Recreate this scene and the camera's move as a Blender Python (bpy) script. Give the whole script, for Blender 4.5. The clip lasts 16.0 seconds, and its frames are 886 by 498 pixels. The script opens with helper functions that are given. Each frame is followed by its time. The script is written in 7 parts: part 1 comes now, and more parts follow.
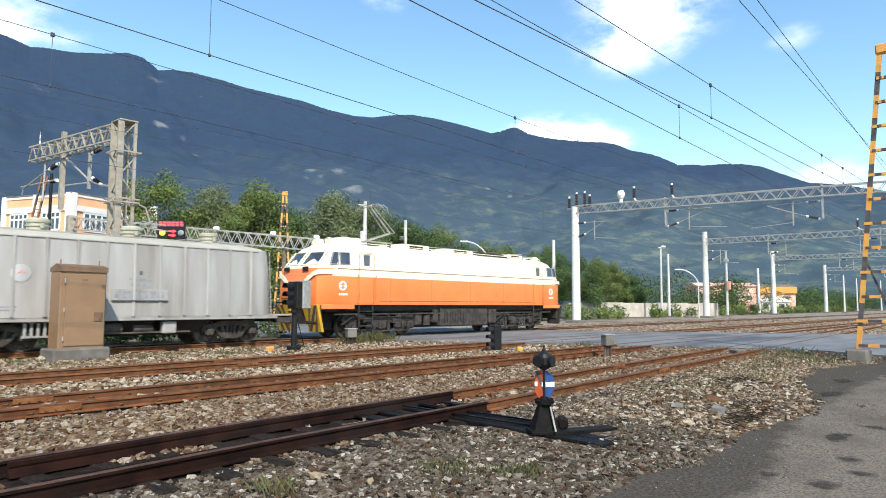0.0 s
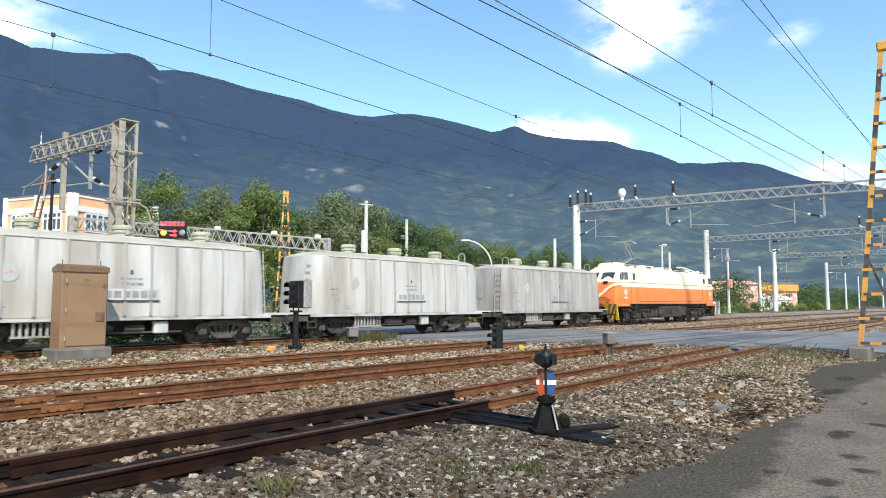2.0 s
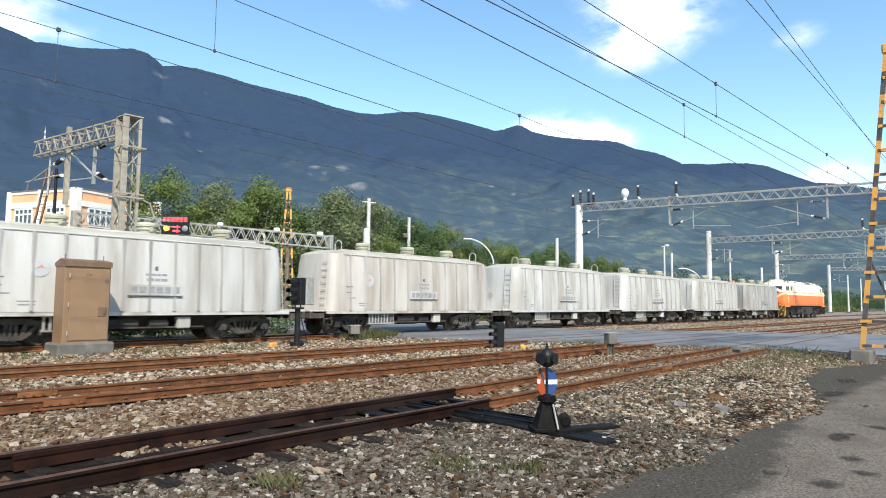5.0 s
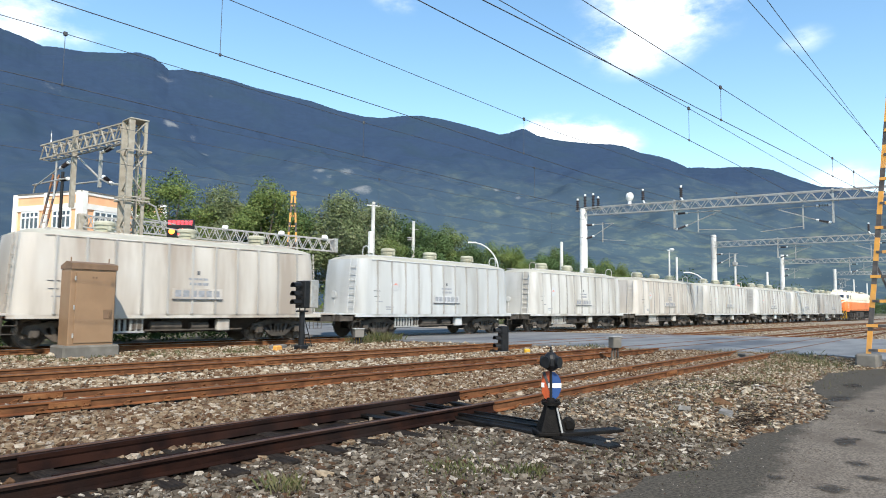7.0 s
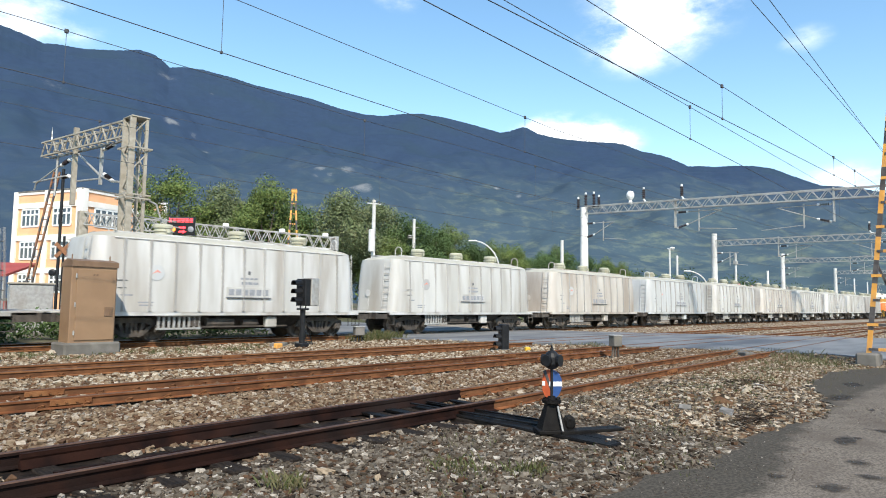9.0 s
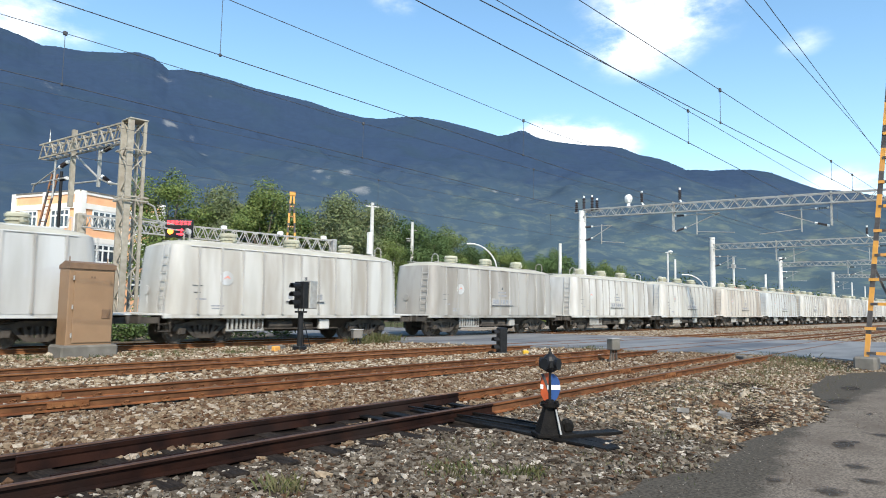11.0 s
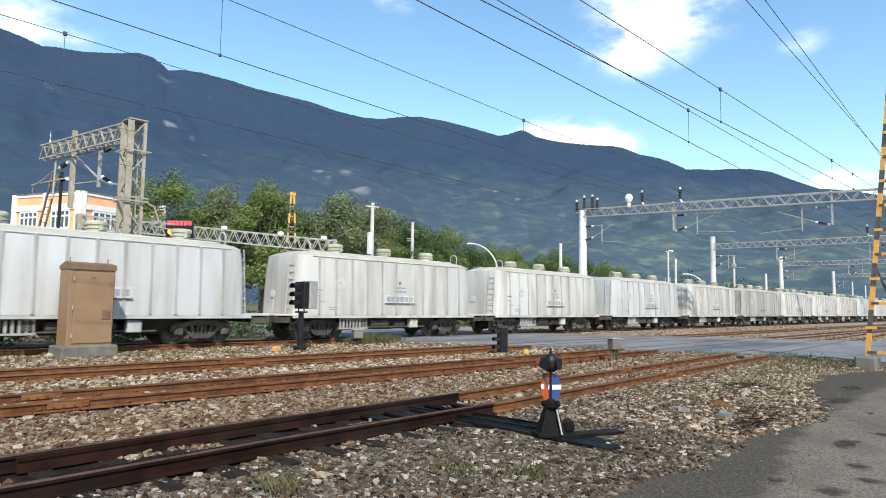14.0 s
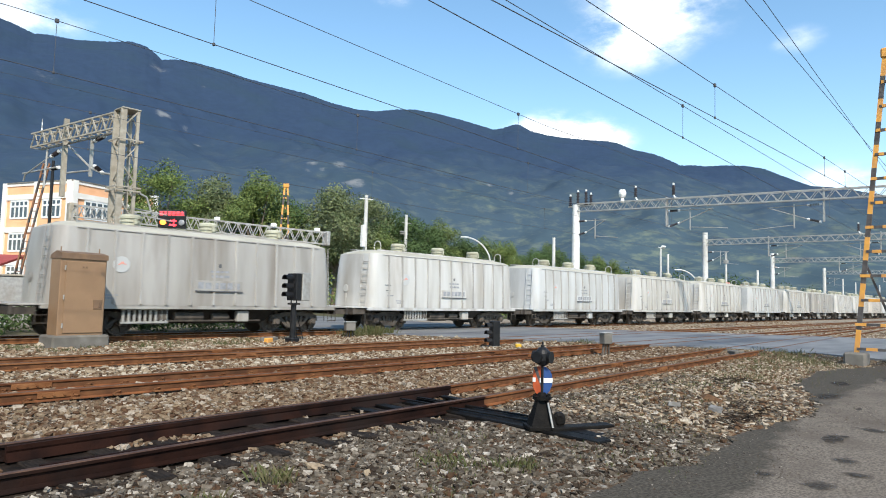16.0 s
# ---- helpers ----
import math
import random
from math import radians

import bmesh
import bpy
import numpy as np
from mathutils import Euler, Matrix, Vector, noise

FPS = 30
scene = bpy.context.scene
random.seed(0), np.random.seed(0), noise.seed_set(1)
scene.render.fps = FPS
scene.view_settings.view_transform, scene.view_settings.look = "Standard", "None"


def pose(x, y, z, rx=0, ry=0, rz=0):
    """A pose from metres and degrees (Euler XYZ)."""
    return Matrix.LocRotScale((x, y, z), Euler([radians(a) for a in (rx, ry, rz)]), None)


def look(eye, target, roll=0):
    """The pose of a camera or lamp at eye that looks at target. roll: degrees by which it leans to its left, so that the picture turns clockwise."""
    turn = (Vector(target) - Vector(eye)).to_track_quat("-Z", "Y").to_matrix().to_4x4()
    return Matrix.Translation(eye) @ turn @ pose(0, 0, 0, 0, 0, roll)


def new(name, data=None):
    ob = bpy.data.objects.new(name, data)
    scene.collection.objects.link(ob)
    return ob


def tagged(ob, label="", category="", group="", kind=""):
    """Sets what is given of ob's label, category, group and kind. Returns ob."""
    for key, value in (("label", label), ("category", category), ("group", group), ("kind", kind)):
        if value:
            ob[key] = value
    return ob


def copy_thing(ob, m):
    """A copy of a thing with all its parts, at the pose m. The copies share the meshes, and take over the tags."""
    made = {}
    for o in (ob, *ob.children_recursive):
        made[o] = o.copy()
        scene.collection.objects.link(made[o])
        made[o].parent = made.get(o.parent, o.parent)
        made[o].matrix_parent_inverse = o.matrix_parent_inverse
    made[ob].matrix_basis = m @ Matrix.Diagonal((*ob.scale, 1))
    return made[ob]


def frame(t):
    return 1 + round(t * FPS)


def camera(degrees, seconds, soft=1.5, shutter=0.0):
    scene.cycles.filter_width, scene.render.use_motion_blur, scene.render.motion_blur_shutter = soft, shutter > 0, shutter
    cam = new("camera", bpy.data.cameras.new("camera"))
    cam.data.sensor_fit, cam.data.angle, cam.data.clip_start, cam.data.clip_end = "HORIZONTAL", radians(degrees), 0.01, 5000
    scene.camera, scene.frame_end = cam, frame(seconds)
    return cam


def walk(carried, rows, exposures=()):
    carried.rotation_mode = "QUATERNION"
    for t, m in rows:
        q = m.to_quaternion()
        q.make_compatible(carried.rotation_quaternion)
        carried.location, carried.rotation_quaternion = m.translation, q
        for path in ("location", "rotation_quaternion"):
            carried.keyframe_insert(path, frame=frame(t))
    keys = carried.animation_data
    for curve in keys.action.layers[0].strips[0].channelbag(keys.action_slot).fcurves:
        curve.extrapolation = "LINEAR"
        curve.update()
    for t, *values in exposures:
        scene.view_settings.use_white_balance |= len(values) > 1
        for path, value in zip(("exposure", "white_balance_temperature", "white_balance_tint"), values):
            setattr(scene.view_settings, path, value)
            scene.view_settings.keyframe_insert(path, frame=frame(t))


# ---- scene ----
cam = camera(67.0, 16.0, soft=1.0, shutter=0.14)

# seconds, eye, heading from +x in degrees, tilt, roll
PATH = [
    (0, 0, 0, 1.6, 41.764, 4.62, 0.3),
    (0.5, -0.0013, 0.0021, 1.5972, 41.746, 4.791, 0.262),
    (1, 0.0035, -0.0003, 1.5988, 41.707, 4.709, 0.219),
    (1.5, -0.0008, 0.0043, 1.5957, 41.745, 4.589, 0.22),
    (2, 0.0035, 0.0041, 1.5926, 41.864, 4.542, 0.116),
    (2.5, 0.0022, -0.0051, 1.5939, 41.826, 4.529, 0.284),
    (3, 0.0008, 0.0026, 1.5955, 41.847, 4.505, 0.356),
    (3.5, 0.0033, -0.0017, 1.5956, 41.846, 4.482, 0.484),
    (4, -0.0004, 0, 1.5912, 41.896, 4.434, 0.598),
    (6.5, -0.0139, -0.003, 1.5956, 42.312, 4.49, 0.802),
    (7, -0.0106, -0.0076, 1.5886, 42.429, 4.702, 0.82),
    (7.5, -0.016, -0.0084, 1.5964, 42.435, 4.763, 0.946),
    (8, -0.0135, -0.0046, 1.5893, 42.414, 4.619, 0.863),
    (8.5, -0.0183, -0.0034, 1.5966, 42.466, 4.543, 0.943),
    (9, -0.0197, -0.004, 1.5893, 42.465, 4.542, 0.95),
    (11.5, -0.0194, 0.0001, 1.5905, 42.317, 4.844, 1.084),
    (12, -0.0158, -0.0023, 1.5925, 42.355, 4.834, 1.094),
    (12.5, -0.0209, -0.0053, 1.5897, 42.327, 4.663, 1.006),
    (13, -0.0149, -0.0001, 1.5891, 42.402, 4.661, 1.019),
    (13.5, -0.0126, -0.0016, 1.5959, 42.406, 4.764, 0.941),
    (14, -0.0124, 0.0078, 1.5893, 42.341, 4.797, 0.96),
    (14.5, -0.0178, 0.0029, 1.5898, 42.297, 4.736, 0.994),
    (15, -0.0144, -0.0015, 1.5844, 42.085, 4.557, 1.149),
    (15.5, -0.0097, -0.0018, 1.5845, 41.94, 4.247, 1.339),
    (16, -0.0059, 0.0093, 1.5812, 41.763, 4.239, 1.489),
]


def aim(x, y, z, yaw, tilt, roll):
    a, b = radians(yaw), radians(tilt)
    way = Vector((math.cos(b) * math.cos(a), math.cos(b) * math.sin(a), math.sin(b)))
    return look((x, y, z), Vector((x, y, z)) + 10 * way, roll)


walk(cam, [(r[0], aim(*r[1:])) for r in PATH], exposures=[(0, 0.35), (9, 0.34), (12, 0.32), (14.5, 0.28), (16, 0.24)])

# ---- world and sun ----
SUN_AZ, SUN_EL = 236.0, 44.0          # where the sun stands: degrees from +x, and above the ground


def make_world():
    w = bpy.data.worlds.new("sky")
    scene.world = w
    w.use_nodes = True
    n, l = w.node_tree.nodes, w.node_tree.links
    n.clear()
    out, bg = n.new("ShaderNodeOutputWorld"), n.new("ShaderNodeBackground")
    sky = n.new("ShaderNodeTexSky")
    sky.sky_type, sky.sun_disc = "NISHITA", False
    sky.sun_elevation, sky.sun_rotation = radians(SUN_EL), radians(90 - SUN_AZ)
    sky.air_density, sky.dust_density, sky.ozone_density = 1.0, 0.15, 0.35
    bg.inputs["Strength"].default_value = 0.15
    tc = n.new("ShaderNodeTexCoord")
    noise_a = n.new("ShaderNodeTexNoise")
    noise_a.inputs["Scale"].default_value, noise_a.inputs["Detail"].default_value = 9.0, 10.0
    noise_a.inputs["Roughness"].default_value = 0.62
    squash = n.new("ShaderNodeVectorMath")
    squash.operation = "MULTIPLY"
    squash.inputs[1].default_value = (1.0, 1.0, 2.2)
    l.new(tc.outputs["Generated"], squash.inputs[0])
    l.new(squash.outputs[0], noise_a.inputs["Vector"])
    total = None
    # cloud banks: direction, half width, strength
    for way, wide, amount in (((0.835, 0.38, 0.395), 0.17, 1.2), ((0.84, 0.42, 0.35), 0.12, 0.55), ((0.826, 0.505, 0.238), 0.115, 1.15), ((0.80, 0.545, 0.243), 0.09, 0.95), ((0.855, 0.458, 0.232), 0.085, 0.9),
                              ((0.24, 0.91, 0.335), 0.14, 0.85), ((0.97, 0.18, 0.155), 0.10, 1.0), ((0.62, 0.66, 0.42), 0.07, 0.6),
                              ((0.91, 0.22, 0.34), 0.06, 0.55), ((0.30, 0.86, 0.41), 0.1, 0.5), ((-0.5, -0.3, 0.5), 0.5, 0.8), ((0.5, -0.7, 0.45), 0.4, 0.7)):
        dist = n.new("ShaderNodeVectorMath")
        dist.operation = "DISTANCE"
        flat = n.new("ShaderNodeVectorMath")
        flat.operation = "MULTIPLY"
        flat.inputs[1].default_value = (1, 1, 1.9)
        l.new(tc.outputs["Generated"], flat.inputs[0])
        l.new(flat.outputs[0], dist.inputs[0])
        v = Vector(way).normalized()
        dist.inputs[1].default_value = (v.x, v.y, v.z * 1.9)
        fade = n.new("ShaderNodeMapRange")
        fade.interpolation_type = "SMOOTHSTEP"
        fade.inputs["From Min"].default_value, fade.inputs["From Max"].default_value = wide, 0.0
        fade.inputs["To Min"].default_value, fade.inputs["To Max"].default_value = 0.0, amount
        l.new(dist.outputs["Value"], fade.inputs["Value"])
        if total is None:
            total = fade.outputs[0]
        else:
            add = n.new("ShaderNodeMath")
            add.operation = "ADD"
            l.new(total, add.inputs[0])
            l.new(fade.outputs[0], add.inputs[1])
            total = add.outputs[0]
    wisp = n.new("ShaderNodeMapRange")
    wisp.inputs["From Min"].default_value, wisp.inputs["From Max"].default_value = 0.33, 0.68
    wisp.inputs["To Min"].default_value, wisp.inputs["To Max"].default_value = 0.15, 0.95
    l.new(noise_a.outputs["Fac"], wisp.inputs["Value"])
    both = n.new("ShaderNodeMath")
    both.operation = "MULTIPLY"
    l.new(wisp.outputs[0], both.inputs[0])
    l.new(total, both.inputs[1])
    edge = n.new("ShaderNodeMapRange")
    edge.interpolation_type = "SMOOTHSTEP"
    edge.inputs["From Min"].default_value, edge.inputs["From Max"].default_value = 0.10, 0.92
    l.new(both.outputs[0], edge.inputs["Value"])
    mix = n.new("ShaderNodeMix")
    mix.data_type = "RGBA"
    mix.inputs["B"].default_value = (9.2, 9.4, 9.6, 1)
    l.new(edge.outputs[0], mix.inputs["Factor"])
    tune = n.new("ShaderNodeHueSaturation")
    tune.inputs["Hue"].default_value, tune.inputs["Saturation"].default_value, tune.inputs["Value"].default_value = 0.491, 1.14, 1.30
    l.new(sky.outputs[0], tune.inputs["Color"])
    l.new(tune.outputs[0], mix.inputs["A"])
    l.new(mix.outputs["Result"], bg.inputs["Color"])
    l.new(bg.outputs[0], out.inputs[0])


make_world()
sun = new("sun", bpy.data.lights.new("sun", "SUN"))
sun.data.energy, sun.data.angle, sun.data.color = 4.7, radians(0.8), (1.0, 0.92, 0.80)
_a, _e = radians(SUN_AZ), radians(SUN_EL)
sun.matrix_world = look((60 * math.cos(_a) * math.cos(_e), 60 * math.sin(_a) * math.cos(_e), 60 * math.sin(_e)), (0, 0, 0))

# ---- materials ----


def mat(name, c1, c2=None, scale=4.0, rough=0.7, metal=0.0, bump=0.25, bscale=60.0, c3=None, big=0.6, big_amount=0.7, stretch=(1, 1, 1),
        random_tint=0.0, island=None, glow=None, spec=0.5, ramp=(0.38, 0.62), coat=0.0):
    """Two scales of colour, fine relief and, if asked, a tint of its own for each object or loose piece."""
    m = bpy.data.materials.new(name)
    m.use_nodes = True
    n, l = m.node_tree.nodes, m.node_tree.links
    b = n["Principled BSDF"]
    b.inputs["Roughness"].default_value, b.inputs["Metallic"].default_value = rough, metal
    b.inputs["Specular IOR Level"].default_value = spec
    b.inputs["Coat Weight"].default_value = coat
    c2 = c2 or tuple(0.8 * c for c in c1)
    tc, info = n.new("ShaderNodeTexCoord"), n.new("ShaderNodeObjectInfo")
    mp, shift = n.new("ShaderNodeMapping"), n.new("ShaderNodeMath")
    shift.operation = "MULTIPLY"
    shift.inputs[1].default_value = 37.0
    l.new(info.outputs["Random"], shift.inputs[0])
    l.new(shift.outputs[0], mp.inputs["Location"])
    mp.inputs["Scale"].default_value = stretch
    l.new(tc.outputs["Object"], mp.inputs["Vector"])
    na = n.new("ShaderNodeTexNoise")
    na.inputs["Scale"].default_value, na.inputs["Detail"].default_value = scale, 7
    l.new(mp.outputs[0], na.inputs["Vector"])
    r = n.new("ShaderNodeMapRange")
    r.inputs["From Min"].default_value, r.inputs["From Max"].default_value = ramp
    l.new(na.outputs["Fac"], r.inputs["Value"])
    mx = n.new("ShaderNodeMix")
    mx.data_type = "RGBA"
    mx.inputs["A"].default_value, mx.inputs["B"].default_value = (*c1, 1), (*c2, 1)
    l.new(r.outputs[0], mx.inputs["Factor"])
    colour = mx.outputs["Result"]
    if c3:
        nb = n.new("ShaderNodeTexNoise")
        nb.inputs["Scale"].default_value, nb.inputs["Detail"].default_value = big, 5
        l.new(mp.outputs[0], nb.inputs["Vector"])
        rb = n.new("ShaderNodeMapRange")
        rb.inputs["From Min"].default_value, rb.inputs["From Max"].default_value, rb.inputs["To Max"].default_value = 0.46, 0.68, big_amount
        l.new(nb.outputs["Fac"], rb.inputs["Value"])
        m3 = n.new("ShaderNodeMix")
        m3.data_type = "RGBA"
        m3.inputs["B"].default_value = (*c3, 1)
        l.new(rb.outputs[0], m3.inputs["Factor"])
        l.new(colour, m3.inputs["A"])
        colour = m3.outputs["Result"]
    if island:
        geo, cr = n.new("ShaderNodeNewGeometry"), n.new("ShaderNodeValToRGB")
        cr.color_ramp.interpolation = "CONSTANT"
        while len(cr.color_ramp.elements) < len(island):
            cr.color_ramp.elements.new(0.5)
        at = 0.0
        for e, (share, c) in zip(cr.color_ramp.elements, island):
            e.position, e.color = at, (*c, 1)
            at += share
        l.new(geo.outputs["Random Per Island"], cr.inputs["Fac"])
        mi = n.new("ShaderNodeMix")
        mi.data_type, mi.blend_type = "RGBA", "MULTIPLY"
        mi.inputs["Factor"].default_value = 1.0
        l.new(cr.outputs["Color"], mi.inputs["A"])
        l.new(colour, mi.inputs["B"])
        colour = mi.outputs["Result"]
    if random_tint:
        hsv, rr = n.new("ShaderNodeHueSaturation"), n.new("ShaderNodeMapRange")
        rr.inputs["To Min"].default_value, rr.inputs["To Max"].default_value = 1 - random_tint, 1 + random_tint * 0.4
        l.new(info.outputs["Random"], rr.inputs["Value"])
        l.new(rr.outputs[0], hsv.inputs["Value"])
        l.new(colour, hsv.inputs["Color"])
        colour = hsv.outputs["Color"]
    l.new(colour, b.inputs["Base Color"])
    if bump:
        nf, bp = n.new("ShaderNodeTexNoise"), n.new("ShaderNodeBump")
        nf.inputs["Scale"].default_value, nf.inputs["Detail"].default_value = bscale, 4
        l.new(mp.outputs[0], nf.inputs["Vector"])
        bp.inputs["Strength"].default_value, bp.inputs["Distance"].default_value = bump, 0.6 / bscale
        l.new(nf.outputs["Fac"], bp.inputs["Height"])
        l.new(bp.outputs[0], b.inputs["Normal"])
    if glow:
        b.inputs["Emission Color"].default_value, b.inputs["Emission Strength"].default_value = (*glow[0], 1), glow[1]
    return m


BALLAST = mat("ballast_bed", (0.0544, 0.0347, 0.0208), (0.115, 0.0813, 0.0535), 30, 0.95, bump=0.9, bscale=38, c3=(0.0487, 0.026, 0.0139), big=0.5, big_amount=0.6, spec=0.12)
STONE = mat("ballast_stone", (0.95, 0.95, 0.95), (0.6, 0.58, 0.55), 30, 0.9, bump=0.4, bscale=120,
            island=((0.28, (0.137, 0.116, 0.0909)), (0.25, (0.091, 0.0741, 0.0566)), (0.17, (0.204, 0.174, 0.14)), (0.10, (0.102, 0.0599, 0.0364)), (0.09, (0.42, 0.376, 0.318)), (0.11, (0.042, 0.0305, 0.0222))), spec=0.12)
GRAVEL_BED = mat("pale_gravel_bed", (0.334, 0.2954, 0.2409), (0.1926, 0.1574, 0.1188), 7, 0.95, bump=0.8, bscale=16, c3=(0.1349, 0.09955, 0.06744), big=0.25, big_amount=0.75, spec=0.12)
EARTH = mat("dry_earth", (0.1156, 0.0936, 0.06607), (0.1651, 0.1432, 0.1046), 0.8, 0.95, bump=0.6, bscale=9, c3=(0.0468, 0.06331, 0.01927), big=0.06, big_amount=0.9, spec=0.12)
ASPHALT = mat("worn_asphalt", (0.101, 0.0834, 0.0663), (0.195, 0.165, 0.133), 48.0, 0.95, bump=0.25, bscale=220, c3=(0.101, 0.0823, 0.0652), big=0.9, big_amount=0.8, spec=0.12, ramp=(0.43, 0.57))
ROAD = mat("road_asphalt", (0.1451, 0.1451, 0.1451), (0.1916, 0.1916, 0.1887), 1.2, 0.72, bump=0.35, bscale=70, c3=(0.05513, 0.05979, 0.07081), big=0.5, big_amount=0.9, stretch=(0.345, 1.15, 1.15))
TAR_MIX = 0.8
TAR = mat("tar_stain", (0.039, 0.03441, 0.03028), (0.06423, 0.05597, 0.04817), 9, 0.8, bump=0.3, spec=0.12)
RUST = mat("rusted_rail", (0.1475, 0.059, 0.0236), (0.2478, 0.1121, 0.0472), 3, 0.9, bump=0.4, bscale=50, c3=(0.1298, 0.05664, 0.03068), big=0.8, spec=0.12)
RUST_DARK = mat("oily_rail", (0.00744, 0.002976, 0.002232), (0.02108, 0.00744, 0.00434), 3, 0.85, bump=0.4, bscale=50, c3=(0.0186, 0.0124, 0.01054), big=0.8, spec=0.12)
RAILTOP = mat("rail_head", (0.08603, 0.03728, 0.0172), (0.1261, 0.06309, 0.03154), 6, 0.7, 0.1, bump=0.15)
STEELTOP = mat("polished_rail_head", (0.45, 0.44, 0.43), (0.35, 0.33, 0.31), 6, 0.35, 0.9, bump=0.1)
SLEEPER = mat("tarred_timber", (0.014, 0.011, 0.009), (0.034, 0.026, 0.021), 6, 0.9, bump=0.7, bscale=30, stretch=(6, 1, 1), spec=0.12)
CONCRETE = mat("concrete", (0.1376, 0.1262, 0.1078), (0.1789, 0.1652, 0.1468), 3, 0.9, bump=0.4, bscale=40, c3=(0.09176, 0.08258, 0.06882), big=1.6)
MAST = mat("mast_concrete", (0.62, 0.61, 0.58), (0.72, 0.71, 0.68), 3, 0.85, bump=0.2, bscale=30, c3=(0.48, 0.46, 0.43), big=0.5, random_tint=0.2)
GALV = mat("galvanised_steel", (0.33, 0.325, 0.31), (0.42, 0.415, 0.395), 8, 0.6, 0.3, bump=0.2, c3=(0.30, 0.27, 0.23), big=1.5, big_amount=0.6)
GALV_WARM = mat("weathered_mast_steel", (0.30, 0.27, 0.215), (0.38, 0.345, 0.285), 5, 0.75, 0.0, bump=0.2, c3=(0.22, 0.18, 0.13), big=1.0, big_amount=0.6)
BLACK = mat("black_paint", (0.007, 0.007, 0.008), (0.013, 0.013, 0.014), 8, 0.5, bump=0.15, spec=0.3)
BLACK_OIL = mat("oily_black_steel", (0.00434, 0.00372, 0.00372), (0.00992, 0.00868, 0.00744), 7, 0.6, 0.0, bump=0.4, bscale=40, spec=0.12)
CABINET = mat("brown_cabinet_paint", (0.235, 0.142, 0.078), (0.275, 0.168, 0.093), 2.0, 0.5, bump=0.08, c3=(0.25, 0.155, 0.085), big=1.3)
CABINET_TRIM = mat("brown_cabinet_trim", (0.15, 0.09, 0.052), (0.19, 0.115, 0.066), 4, 0.6, bump=0.1)
ORANGE = mat("loco_orange", (0.9116, 0.2491, 0.0689), (0.848, 0.2226, 0.06148), 1.2, 0.38, bump=0.03, c3=(0.742, 0.1802, 0.0424), big=0.8, big_amount=0.5, coat=0.2)
CREAM = mat("loco_cream", (0.9222, 0.8268, 0.6148), (0.8692, 0.7632, 0.5618), 1.4, 0.42, bump=0.03, c3=(0.742, 0.636, 0.4664), big=0.7, big_amount=0.5, coat=0.15)
UNDER = mat("grimy_underframe", (0.014, 0.012, 0.011), (0.028, 0.024, 0.020), 5, 0.85, bump=0.4, bscale=30, c3=(0.045, 0.037, 0.03), big=1.1)
BOGIE = mat("dusty_bogie_steel", (0.05625, 0.04725, 0.03975), (0.1013, 0.084, 0.0675), 4, 0.9, bump=0.3, bscale=30, c3=(0.02625, 0.0225, 0.0195), big=1.5, random_tint=0.4)
LOCO_GREY = mat("dusty_running_gear", (0.024, 0.021, 0.019), (0.06, 0.052, 0.044), 4, 0.85, bump=0.4, bscale=30, c3=(0.013, 0.011, 0.010), big=1.3)
RUSTBAND = mat("rust_brown_paint", (0.26, 0.115, 0.05), (0.18, 0.08, 0.04), 5, 0.8, bump=0.2)
WHEEL = mat("wheel_steel", (0.085, 0.07, 0.06), (0.13, 0.105, 0.085), 5, 0.7, 0.4, bump=0.2)
GLASS = mat("dark_window_glass", (0.03, 0.04, 0.055), (0.05, 0.065, 0.085), 2, 0.06, bump=0, spec=0.9)
WHITE = mat("white_paint", (0.80, 0.80, 0.78), (0.72, 0.72, 0.70), 5, 0.6, bump=0.1)
GREYTXT = mat("grey_lettering", (0.22, 0.23, 0.25), (0.30, 0.31, 0.33), 8, 0.7, bump=0)
DARKTXT = mat("dark_lettering", (0.07, 0.075, 0.085), (0.11, 0.115, 0.125), 8, 0.7, bump=0)
REDPAINT = mat("faded_red_paint", (0.62, 0.22, 0.17), (0.70, 0.34, 0.27), 8, 0.6, bump=0)
YELLOW = mat("safety_yellow", (0.6, 0.3525, 0.0225), (0.54, 0.3075, 0.0225), 6, 0.5, bump=0.1)
AMBER = mat("orange_band_paint", (0.72, 0.345, 0.06), (0.62, 0.29, 0.055), 5, 0.6, bump=0.15, c3=(0.5, 0.25, 0.1), big=2)
BANDBLACK = mat("black_band_paint", (0.05, 0.045, 0.045), (0.09, 0.08, 0.075), 6, 0.7, bump=0.2)
BLUE = mat("target_blue", (0.014, 0.049, 0.168), (0.0168, 0.0595, 0.196), 6, 0.5, bump=0.1)
VERMILION = mat("target_orange", (0.50, 0.09, 0.025), (0.36, 0.065, 0.02), 6, 0.5, bump=0.1)
LEDRED = mat("led_red", (0.5, 0.02, 0.02), glow=((1.0, 0.04, 0.06), 3.2), bump=0)
LEDAMBER = mat("led_amber", (0.6, 0.15, 0.02), glow=((1.0, 0.22, 0.03), 4.0), bump=0)
INSUL = mat("insulator_brown", (0.028, 0.024, 0.026), (0.05, 0.04, 0.042), 5, 0.25, bump=0)
WIRE = mat("wire", (0.055, 0.055, 0.06), (0.08, 0.08, 0.085), 5, 0.6, 0.3, bump=0)
